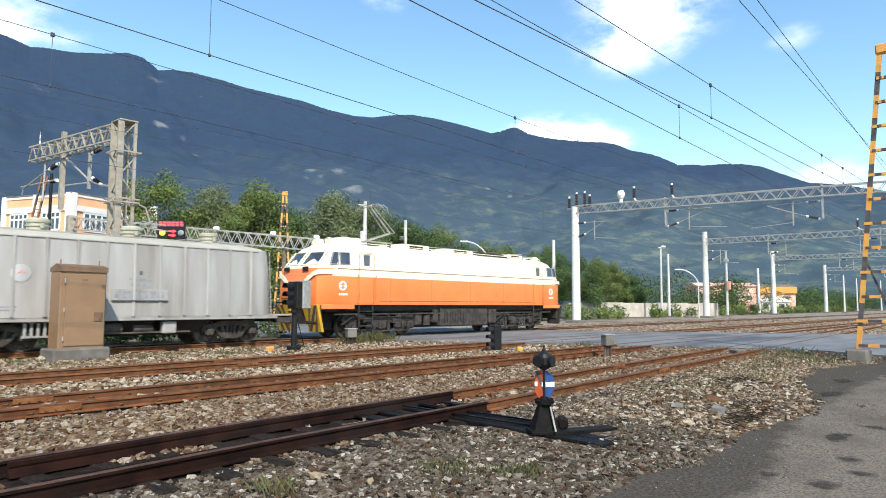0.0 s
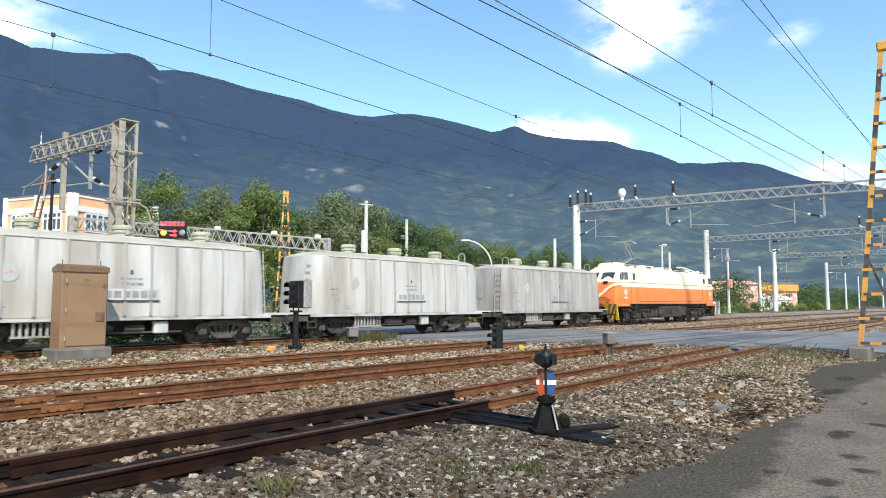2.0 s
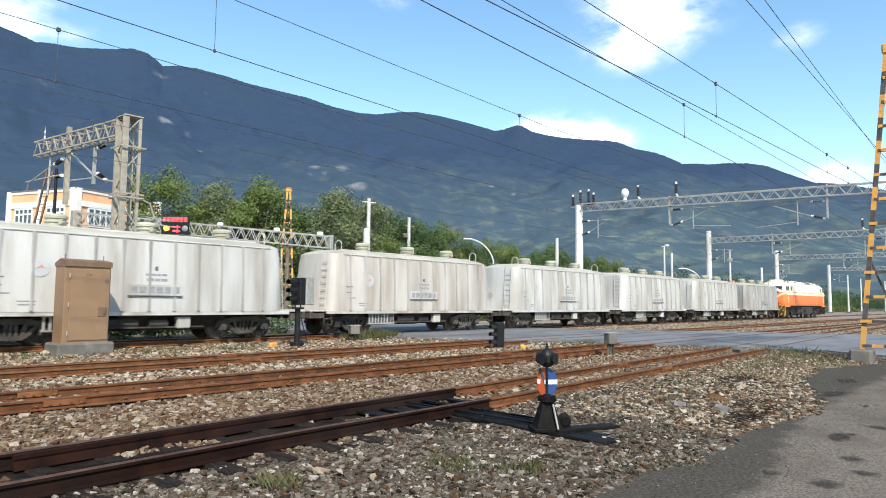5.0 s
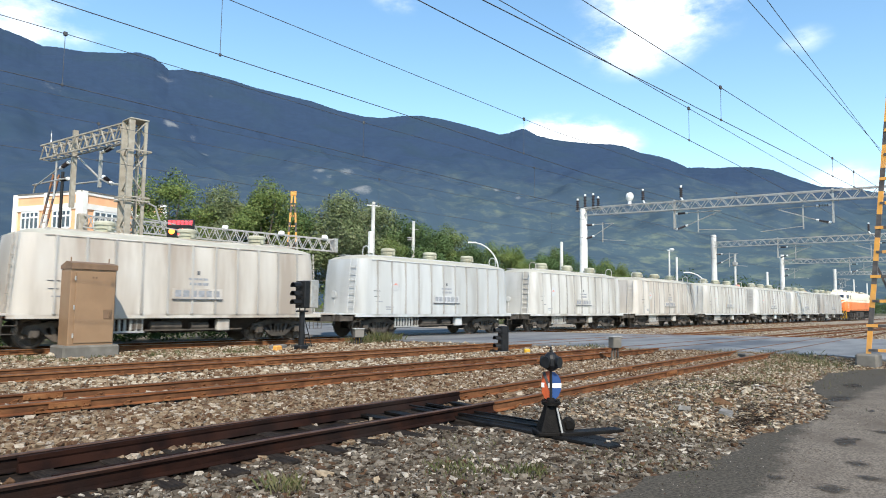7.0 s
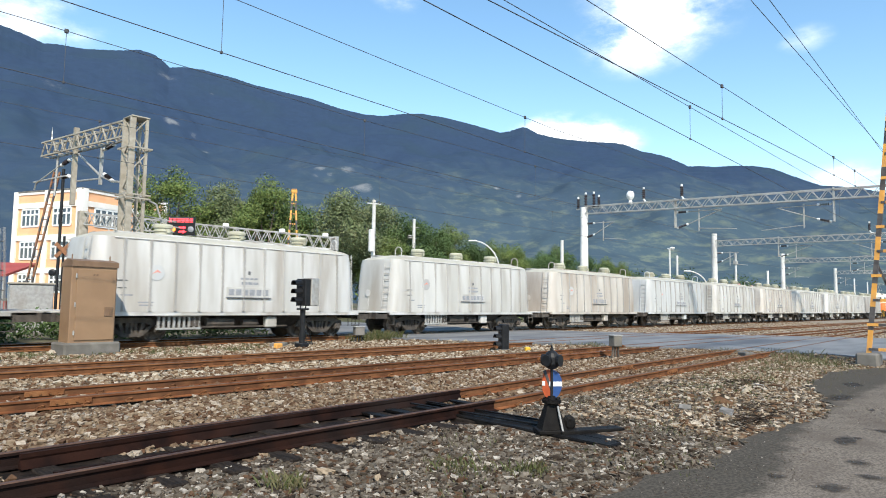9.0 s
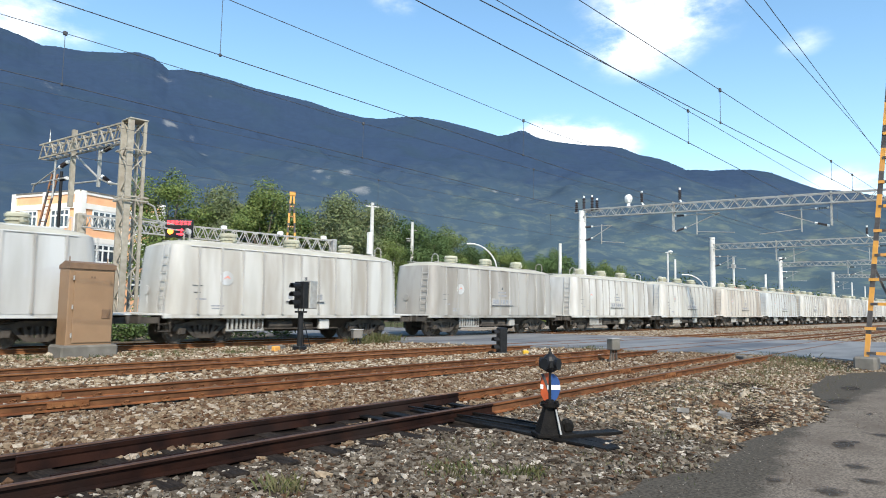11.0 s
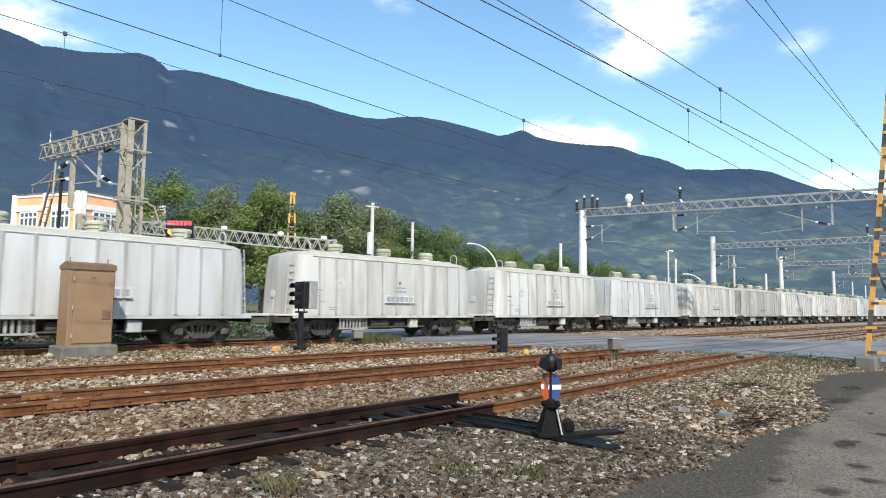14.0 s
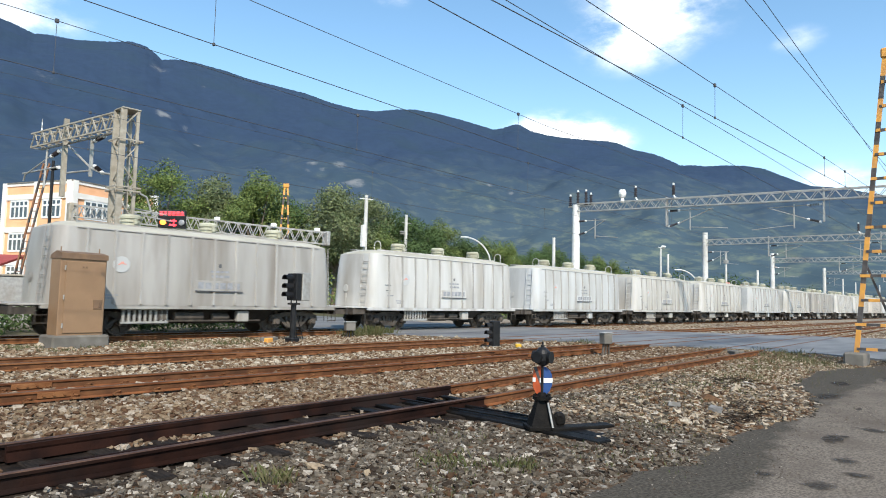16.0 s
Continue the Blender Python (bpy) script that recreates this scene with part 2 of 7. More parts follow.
BARK = mat("bark", (0.13, 0.10, 0.075), (0.20, 0.16, 0.12), 6, 0.95, bump=0.7, bscale=20)


def soft_edges(m, most):
    """A stain that thins out towards its rim."""
    n, l = m.node_tree.nodes, m.node_tree.links
    tc, mid, nz, far, r = n.new("ShaderNodeTexCoord"), n.new("ShaderNodeVectorMath"), n.new("ShaderNodeTexNoise"), n.new("ShaderNodeMath"), n.new("ShaderNodeMapRange")
    mid.operation = "DISTANCE"
    mid.inputs[1].default_value = (0.5, 0.5, 0.5)
    flat = n.new("ShaderNodeVectorMath")
    flat.operation = "MULTIPLY_ADD"
    flat.inputs[1].default_value, flat.inputs[2].default_value = (1, 1, 0), (0, 0, 0.5)
    l.new(tc.outputs["Generated"], flat.inputs[0])
    l.new(flat.outputs[0], mid.inputs[0])
    nz.inputs["Scale"].default_value, nz.inputs["Detail"].default_value = 9.0, 8
    l.new(tc.outputs["Object"], nz.inputs["Vector"])
    far.operation = "MULTIPLY_ADD"
    far.inputs[1].default_value = 0.55
    l.new(nz.outputs["Fac"], far.inputs[0])
    l.new(mid.outputs["Value"], far.inputs[2])
    r.inputs["From Min"].default_value, r.inputs["From Max"].default_value = 0.66, 0.36
    r.inputs["To Min"].default_value, r.inputs["To Max"].default_value = 0.0, most
    l.new(far.outputs[0], r.inputs["Value"])
    l.new(r.outputs[0], n["Principled BSDF"].inputs["Alpha"])


soft_edges(TAR, TAR_MIX)


def mossy_strip():
    """Older, darker and mossy asphalt along the ballast, with a ragged border."""
    n, l = ASPHALT.node_tree.nodes, ASPHALT.node_tree.links
    b = n["Principled BSDF"]
    old = b.inputs["Base Color"].links[0].from_socket
    tc, sep, line_at, off, nz, nf, r, mx, tone = n.new("ShaderNodeTexCoord"), n.new("ShaderNodeSeparateXYZ"), n.new("ShaderNodeMapRange"), n.new("ShaderNodeMath"), n.new("ShaderNodeTexNoise"), n.new("ShaderNodeTexNoise"), n.new("ShaderNodeMapRange"), n.new("ShaderNodeMix"), n.new("ShaderNodeMix")
    l.new(tc.outputs["Object"], sep.inputs[0])
    # the border's y at the strip's two ends
    line_at.inputs["From Min"].default_value, line_at.inputs["From Max"].default_value = 3.0, 10.9
    line_at.inputs["To Min"].default_value, line_at.inputs["To Max"].default_value = 1.35, 2.72
    l.new(sep.outputs["X"], line_at.inputs["Value"])
    off.operation = "SUBTRACT"
    l.new(sep.outputs["Y"], off.inputs[0])
    l.new(line_at.outputs[0], off.inputs[1])
    nz.inputs["Scale"].default_value, nz.inputs["Detail"].default_value, nz.inputs["Roughness"].default_value = 1.6, 10, 0.68
    l.new(tc.outputs["Object"], nz.inputs["Vector"])
    add = n.new("ShaderNodeMath")
    add.operation = "MULTIPLY_ADD"
    add.inputs[1].default_value = 1.1
    l.new(nz.outputs["Fac"], add.inputs[0])
    l.new(off.outputs[0], add.inputs[2])
    r.inputs["From Min"].default_value, r.inputs["From Max"].default_value, r.inputs["To Max"].default_value = 0.46, 0.68, 0.85
    l.new(add.outputs[0], r.inputs["Value"])
    nf.inputs["Scale"].default_value, nf.inputs["Detail"].default_value = 30.0, 8
    l.new(tc.outputs["Object"], nf.inputs["Vector"])
    tone.data_type = mx.data_type = "RGBA"
    tone.inputs["A"].default_value, tone.inputs["B"].default_value = (0.03212, 0.02845, 0.02202, 1), (0.078, 0.06882, 0.05506, 1)
    grain = n.new("ShaderNodeMapRange")
    grain.inputs["From Min"].default_value, grain.inputs["From Max"].default_value = 0.40, 0.62
    l.new(nf.outputs["Fac"], grain.inputs["Value"])
    l.new(grain.outputs[0], tone.inputs["Factor"])
    l.new(r.outputs[0], mx.inputs["Factor"])
    l.new(old, mx.inputs["A"])
    l.new(tone.outputs["Result"], mx.inputs["B"])
    l.new(mx.outputs["Result"], b.inputs["Base Color"])


mossy_strip()


def leafmat(name, a, b, c):
    return mat(name, (1.0, 1.0, 1.0), (0.75, 0.8, 0.7), 0.35, 0.62, bump=0, spec=0.25, island=((0.4, a), (0.35, b), (0.25, c)), random_tint=0.18)


LEAF = leafmat("leaves_bright", (0.1456, 0.1924, 0.052), (0.104, 0.1456, 0.0416), (0.195, 0.2314, 0.0728))
LEAF_DARK = leafmat("leaves_dark", (0.0736, 0.1212, 0.03897), (0.09525, 0.1428, 0.04763), (0.05628, 0.09525, 0.03291))
LEAF_OLIVE = leafmat("leaves_olive", (0.1732, 0.2078, 0.09525), (0.1342, 0.1645, 0.0762), (0.2252, 0.2468, 0.1299))
GRASS = leafmat("grass_blades", (0.07728, 0.09016, 0.02898), (0.1095, 0.103, 0.04508), (0.1417, 0.1224, 0.0644))


def wagonmat(name, a, c, stain):
    m = mat(name, a, c, 1.1, 0.48, bump=0.06, bscale=14, c3=stain, big=0.9, big_amount=0.95, stretch=(1.5, 1.0, 0.22), ramp=(0.40, 0.62))
    n, l = m.node_tree.nodes, m.node_tree.links
    b = n["Principled BSDF"]
    old = b.inputs["Base Color"].links[0].from_socket
    info, cr, mx = n.new("ShaderNodeObjectInfo"), n.new("ShaderNodeValToRGB"), n.new("ShaderNodeMix")
    e = cr.color_ramp.elements
    e[0].position, e[0].color = 0.0, (0.93, 0.93, 0.92, 1)
    e[1].position, e[1].color = 1.0, (1.02, 1.03, 1.05, 1)
    mid = e.new(0.35)
    mid.color = (0.97, 0.97, 0.96, 1)
    l.new(info.outputs["Random"], cr.inputs["Fac"])
    mx.data_type, mx.blend_type = "RGBA", "MULTIPLY"
    mx.inputs["Factor"].default_value = 1.0
    l.new(old, mx.inputs["A"])
    l.new(cr.outputs["Color"], mx.inputs["B"])
    l.new(mx.outputs["Result"], b.inputs["Base Color"])
    return m


WAGON = wagonmat("wagon_paint_white", (0.5461, 0.5369, 0.5142), (0.455, 0.4441, 0.4141), (0.3368, 0.3049, 0.2639))
WAGON_GREY = wagonmat("wagon_paint_grey", (0.3752, 0.3609, 0.3393), (0.3074, 0.293, 0.2698), (0.2276, 0.2036, 0.1772))
WAGON_CLEAN = wagonmat("wagon_paint_clean", (0.5167, 0.5261, 0.5261), (0.455, 0.4598, 0.455), (0.3602, 0.3508, 0.3318))
WAGON_BROWN = wagonmat("wagon_paint_dusty", (0.5404, 0.5072, 0.4598), (0.455, 0.4124, 0.365), (0.3223, 0.2702, 0.2228))
# ribs coloured darker than the sides, for grime and their shadowed look
RIB_GRIME_SHADE = mat("grimy_shaded_rib_paint", (0.42, 0.4116, 0.3906), (0.336, 0.3234, 0.3024), 1.2, 0.8, bump=0.05, c3=(0.252, 0.2394, 0.2184), big=1.0, stretch=(1, 1, 0.3), random_tint=0.15)
ROOF_DUST = mat("dusty_roof_paint", (0.36, 0.345, 0.285), (0.46, 0.44, 0.37), 1.4, 0.85, bump=0.1, bscale=14, c3=(0.27, 0.25, 0.20), big=0.7)
HATCH = mat("stained_hatch_paint", (0.36, 0.355, 0.265), (0.45, 0.44, 0.345), 4, 0.8, bump=0.1, c3=(0.24, 0.22, 0.16), big=2.0)
RUST_RED = mat("dark_rust_rail", (0.1176, 0.04256, 0.01792), (0.2128, 0.08288, 0.0336), 3, 0.9, bump=0.4, bscale=50, c3=(0.084, 0.0336, 0.01792), big=0.8, spec=0.12)
OIL = mat("oil_soaked_ballast", (0.006216, 0.004884, 0.003996), (0.0222, 0.01554, 0.01154), 9, 0.75, bump=0.8, bscale=40, c3=(0.0444, 0.03108, 0.0222), big=1.6, spec=0.12)
# the blue of distant haze is put into the forest's base colour
MOUNTAIN = mat("haze_tinted_forest", (0.02541, 0.04499, 0.08196), (0.02829, 0.0501, 0.09126), 0.03, 0.95, bump=0.1, bscale=0.12, spec=0.1, c3=(0.02751, 0.05033, 0.07418), big=0.004, big_amount=0.6)


def ballast_cells():
    """Stone-sized cells of many tints in the ballast bed, with dark gaps and relief."""
    n, l = BALLAST.node_tree.nodes, BALLAST.node_tree.links
    b = n["Principled BSDF"]
    old = b.inputs["Base Color"].links[0].from_socket
    tc, vo, cr, mx, sep = n.new("ShaderNodeTexCoord"), n.new("ShaderNodeTexVoronoi"), n.new("ShaderNodeValToRGB"), n.new("ShaderNodeMix"), n.new("ShaderNodeSeparateColor")
    vo.inputs["Scale"].default_value = 17.0
    l.new(tc.outputs["Object"], vo.inputs["Vector"])
    l.new(vo.outputs["Color"], sep.inputs[0])
    cr.color_ramp.interpolation = "CONSTANT"
    tints = ((0.0, (0.1261, 0.1032, 0.07743)), (0.3, (0.1893, 0.1635, 0.129)), (0.5, (0.0975, 0.06309, 0.04015)), (0.7, (0.06882, 0.06021, 0.05161)), (0.85, (0.2752, 0.2524, 0.2179)))
    while len(cr.color_ramp.elements) < len(tints):
        cr.color_ramp.elements.new(0.5)
    for e, (at, c) in zip(cr.color_ramp.elements, tints):
        e.position, e.color = at, (*c, 1)
    l.new(sep.outputs[0], cr.inputs["Fac"])
    gap = n.new("ShaderNodeMapRange")
    gap.inputs["From Min"].default_value, gap.inputs["From Max"].default_value = 0.36, 0.62
    l.new(vo.outputs["Distance"], gap.inputs["Value"])
    mx.data_type = "RGBA"
    l.new(gap.outputs[0], mx.inputs["Factor"])
    l.new(cr.outputs["Color"], mx.inputs["A"])
    l.new(old, mx.inputs["B"])
    l.new(mx.outputs["Result"], b.inputs["Base Color"])
    bp = n.new("ShaderNodeBump")
    bp.invert = True
    bp.inputs["Strength"].default_value, bp.inputs["Distance"].default_value = 0.8, 0.03
    l.new(vo.outputs["Distance"], bp.inputs["Height"])
    l.new(bp.outputs[0], b.inputs["Normal"])


ballast_cells()


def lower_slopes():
    """Greener lower slopes, with pale haze and sunlit patches put into the colour."""
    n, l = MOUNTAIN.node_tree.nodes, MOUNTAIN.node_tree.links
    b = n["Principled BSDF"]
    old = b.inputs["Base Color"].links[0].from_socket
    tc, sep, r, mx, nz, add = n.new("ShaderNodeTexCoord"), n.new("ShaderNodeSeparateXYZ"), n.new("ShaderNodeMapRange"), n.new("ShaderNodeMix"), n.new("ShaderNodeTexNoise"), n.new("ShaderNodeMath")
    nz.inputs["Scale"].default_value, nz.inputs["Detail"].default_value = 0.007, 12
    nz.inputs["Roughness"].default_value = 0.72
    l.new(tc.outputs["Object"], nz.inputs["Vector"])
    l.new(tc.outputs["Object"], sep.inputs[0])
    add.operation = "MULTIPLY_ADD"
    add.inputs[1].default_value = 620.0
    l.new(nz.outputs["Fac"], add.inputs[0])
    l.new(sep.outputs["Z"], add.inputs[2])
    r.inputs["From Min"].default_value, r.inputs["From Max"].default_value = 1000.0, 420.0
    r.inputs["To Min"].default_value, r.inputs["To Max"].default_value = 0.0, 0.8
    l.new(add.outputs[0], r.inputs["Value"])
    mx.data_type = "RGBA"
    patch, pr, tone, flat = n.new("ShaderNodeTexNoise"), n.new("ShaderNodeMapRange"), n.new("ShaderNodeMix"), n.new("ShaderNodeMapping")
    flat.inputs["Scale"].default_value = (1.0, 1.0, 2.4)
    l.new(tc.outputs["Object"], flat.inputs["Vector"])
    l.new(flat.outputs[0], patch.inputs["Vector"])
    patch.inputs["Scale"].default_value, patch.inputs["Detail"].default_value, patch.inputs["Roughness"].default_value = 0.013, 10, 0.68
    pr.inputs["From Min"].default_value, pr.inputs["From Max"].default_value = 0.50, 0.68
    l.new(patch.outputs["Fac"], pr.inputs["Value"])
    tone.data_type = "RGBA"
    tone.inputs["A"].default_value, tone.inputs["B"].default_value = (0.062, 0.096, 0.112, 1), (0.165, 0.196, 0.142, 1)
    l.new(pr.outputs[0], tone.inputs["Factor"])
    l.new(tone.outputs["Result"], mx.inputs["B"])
    # this painted haze and sunlight is strongest towards +x
    hazy_side, share = n.new("ShaderNodeMapRange"), n.new("ShaderNodeMath")
    hazy_side.inputs["From Min"].default_value, hazy_side.inputs["From Max"].default_value = 700.0, 1900.0
    hazy_side.inputs["To Min"].default_value, hazy_side.inputs["To Max"].default_value = 0.3, 1.0
    l.new(sep.outputs["X"], hazy_side.inputs["Value"])
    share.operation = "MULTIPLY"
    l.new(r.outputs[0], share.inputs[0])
    l.new(hazy_side.outputs[0], share.inputs[1])
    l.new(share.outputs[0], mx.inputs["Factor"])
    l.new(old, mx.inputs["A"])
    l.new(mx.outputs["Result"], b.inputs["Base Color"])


lower_slopes()


# ---- mesh helpers ----


class Build:
    """Collects vertices and faces of one mesh."""

    def __init__(self):
        self.v, self.f, self.k = [], [], []

    def add(self, verts, faces, k=0):
        o = len(self.v)
        self.v += [tuple(p) for p in verts]
        self.f += [tuple(o + i for i in f) for f in faces]
        self.k += [k] * len(faces)
        return self

    def box(self, c, s, ch=0.0, k=0, m=None):
        """A box of centre c and size s with chamfered edges."""
        h = [0.5 * a for a in s]
        ch = min(ch, 0.45 * min(s))
        if ch <= 0:
            vs = [(x * h[0], y * h[1], z * h[2]) for x in (-1, 1) for y in (-1, 1) for z in (-1, 1)]
            fs = [(0, 1, 3, 2), (4, 6, 7, 5), (0, 4, 5, 1), (2, 3, 7, 6), (0, 2, 6, 4), (1, 5, 7, 3)]
        else:
            vs, ix = [], {}
            for x in (-1, 1):
                for y in (-1, 1):
                    for z in (-1, 1):
                        for ax in range(3):
                            p = [x * (h[0] - ch), y * (h[1] - ch), z * (h[2] - ch)]
                            p[ax] = (x, y, z)[ax] * h[ax]
                            ix[x, y, z, ax] = len(vs)
                            vs.append(tuple(p))
            fs = []
            for ax in range(3):
                u, w = [a for a in range(3) if a != ax]
                for sg in (-1, 1):
                    ring = []
                    for a, b in ((-1, -1), (1, -1), (1, 1), (-1, 1)):
                        q = [0, 0, 0]
                        q[ax], q[u], q[w] = sg, a, b
                        ring.append(ix[(*q, ax)])
                    fs.append(tuple(ring))
                for a in (-1, 1):
                    for b in (-1, 1):
                        q0, q1 = [0, 0, 0], [0, 0, 0]
                        q0[ax], q1[ax] = -1, 1
                        q0[u] = q1[u] = a
                        q0[w] = q1[w] = b
                        fs.append((ix[(*q0, u)], ix[(*q1, u)], ix[(*q1, w)], ix[(*q0, w)]))
            for x in (-1, 1):
                for y in (-1, 1):
                    for z in (-1, 1):
                        fs.append(tuple(ix[x, y, z, a] for a in range(3)))
        if m is not None:
            vs = [m @ Vector(p) for p in vs]
        return self.add([(p[0] + c[0], p[1] + c[1], p[2] + c[2]) for p in vs], fs, k)

    def tube(self, p, q, r, r2=None, n=8, k=0, caps=True):
        p, q = Vector(p), Vector(q)
        r2 = r if r2 is None else r2
        d = (q - p).normalized()
        a = d.orthogonal().normalized()
        b = d.cross(a)
        vs = []
        for o, rr in ((p, r), (q, r2)):
            vs += [o + rr * (math.cos(6.28319 * i / n) * a + math.sin(6.28319 * i / n) * b) for i in range(n)]
        fs = [(i, (i + 1) % n, n + (i + 1) % n, n + i) for i in range(n)]
        if caps:
            fs += [tuple(range(n - 1, -1, -1)), tuple(range(n, 2 * n))]
        return self.add(vs, fs, k)

    def pipe(self, pts, r, n=6, k=0):
        for p, q in zip(pts, pts[1:]):
            self.tube(p, q, r, n=n, k=k)
        return self

    def bar(self, p, q, w, h, k=0):
        """A rectangular bar from p to q, w wide sideways and h high."""
        p, q = Vector(p), Vector(q)
        d = (q - p).normalized()
        a = d.cross(Vector((0, 0, 1)))
        a = a.normalized() if a.length > 1e-4 else Vector((1, 0, 0))
        b = a.cross(d)
        vs = [o + a * (sx * w / 2) + b * (sz * h / 2) for o in (p, q) for sx, sz in ((-1, -1), (1, -1), (1, 1), (-1, 1))]
        return self.add(vs, [(0, 1, 2, 3), (7, 6, 5, 4), (0, 4, 5, 1), (1, 5, 6, 2), (2, 6, 7, 3), (3, 7, 4, 0)], k)

    def sweep(self, path, profile, k=0, closed=True):
        """A profile (sideways, up) drawn along a path in the plan."""
        path = [Vector(p) for p in path]
        n, vs, fs = len(profile), [], []
        for i, p in enumerate(path):
            d = (path[min(i + 1, len(path) - 1)] - path[max(i - 1, 0)])
            d.z = 0
            d.normalize()
            side = Vector((-d.y, d.x, 0))
            vs += [p + side * a + Vector((0, 0, b)) for a, b in profile]
        for i in range(len(path) - 1):
            for j in range(n):
                fs.append((i * n + j, i * n + (j + 1) % n, (i + 1) * n + (j + 1) % n, (i + 1) * n + j))
        fs += [tuple(range(n - 1, -1, -1)), tuple(range((len(path) - 1) * n, len(path) * n))]
        return self.add(vs, fs, k)

    def lathe(self, c, prof, axis=2, n=16, k=0):
        """Turned shape about an axis through c: prof of (radius, along)."""
        vs, fs = [], []
        for r, h in prof:
            for i in range(n):
                a = 6.28319 * i / n
                q = [0, 0, 0]
                q[axis], q[(axis + 1) % 3], q[(axis + 2) % 3] = h, r * math.cos(a), r * math.sin(a)
                vs.append((c[0] + q[0], c[1] + q[1], c[2] + q[2]))
        for j in range(len(prof) - 1):
            for i in range(n):
                fs.append((j * n + i, j * n + (i + 1) % n, (j + 1) * n + (i + 1) % n, (j + 1) * n + i))
        fs += [tuple(range(n - 1, -1, -1)), tuple(range((len(prof) - 1) * n, len(prof) * n))]
        return self.add(vs, fs, k)

    def plate(self, outline, y, thick, k=0):
        """An upright plate in the x-z plane at y, thick in y."""
        n = len(outline)
        vs = [(x, y - thick / 2, z) for x, z in outline] + [(x, y + thick / 2, z) for x, z in outline]
        return self.add(vs, [tuple(range(n)), tuple(range(2 * n - 1, n - 1, -1))] + [(i, n + i, n + (i + 1) % n, (i + 1) % n) for i in range(n)], k)

    def mesh(self, name, mats, smooth=False):
        me = bpy.data.meshes.new(name)
        me.from_pydata(self.v, [], self.f)
        for m in mats if isinstance(mats, (list, tuple)) else [mats]:
            me.materials.append(m)
        if any(self.k):
            me.polygons.foreach_set("material_index", self.k)
        if smooth:
            me.polygons.foreach_set("use_smooth", [True] * len(self.f))
        me.validate()
        me.update()
        return me


def part(name, b, mats, parent, label="", smooth=False, at=None):
    me = b if isinstance(b, bpy.types.Mesh) else b.mesh(name, mats, smooth)
    ob = new(name, me)
    ob.parent = parent
    if at is not None:
        ob.matrix_basis = at
    return tagged(ob, label)


def thing(name, label, category, at=None, group="", kind="", b=None, mats=None, smooth=False):
    ob = new(name, b.mesh(name, mats, smooth) if b else None)
    if at is not None:
        ob.matrix_basis = at
    return tagged(ob, label, category, group, kind)


# ---- ground ----
def t1_y(x):
    return float(np.interp(x, (-60, 1.8, 4.2, 8.0, 14.0, 23.6, 60, 200), (5.2, 6.59, 6.74, 6.83, 7.14, 7.58, 9.4, 13.0)))


T2_Y, T3_Y, T4_Y = 11.08, 15.2, 22.23


def asphalt_edge(x):
    return float(np.interp(x, (-40, 5.08, 6.07, 6.93, 8.59, 10.99, 13.54, 14.93, 18.64, 20.5, 23.5, 40), (2.8, 2.83, 2.96, 2.62, 2.89, 2.58, 3.06, 3.77, 4.24, 3.87, 3.2, 3.0)))


def rough(x, y, s):
    return noise.noise(Vector((x * s, y * s, 3.7)))


def ground_z(x, y):
    z = 0.0
    if -12 < x < 46 and 2 < y < 24:
        z = 0.025 * rough(x, y, 1.1) + 0.018 * rough(x, y, 4.0)
        for cy in (t1_y(x), T2_Y, T3_Y, T4_Y):
            if abs(y - cy) < 1.3 and (cy > 8 or x < 8.5):
                z -= 0.03
        heap = math.exp(-((x - 11.2) / 2.4) ** 2 - ((y - 4.4) / 0.9) ** 2)
        z += 0.2 * heap * (1 + 0.9 * rough(x, y, 1.7))
        if y < asphalt_edge(x) + 0.6:
            z = z * 0.35 - 0.015
        rn, rf = road_near(y), road_far(y)
        if y > 2.9 and rn - 1.6 < x <= rn:
            u = (x - rn + 1.6) / 1.6
            z += 0.115 * u * u
        elif rf <= x < rf + 1.6:
            z += 0.115 * (1 - (x - rf) / 1.6) ** 2
        if rn < x < rf:
            z = 0.05
    d = math.hypot(x, y)
    if d > 400:
        z -= 0.004 * (d - 400)
    return z


def road_near(y):
    return float(np.interp(y, (-30, 3.4, 5.5, 8.1, 11.4, 16.1, 19.0, 24, 60), (22.5, 23.4, 24.4, 23.9, 22.6, 20.3, 18.6, 18.2, 17.0)))


def road_far(y):
    return float(np.interp(y, (-30, 6.0, 9.8, 13.5, 17.0, 20, 24, 60), (46, 40.5, 38.3, 36.0, 33.4, 31.6, 30.0, 29.0)))


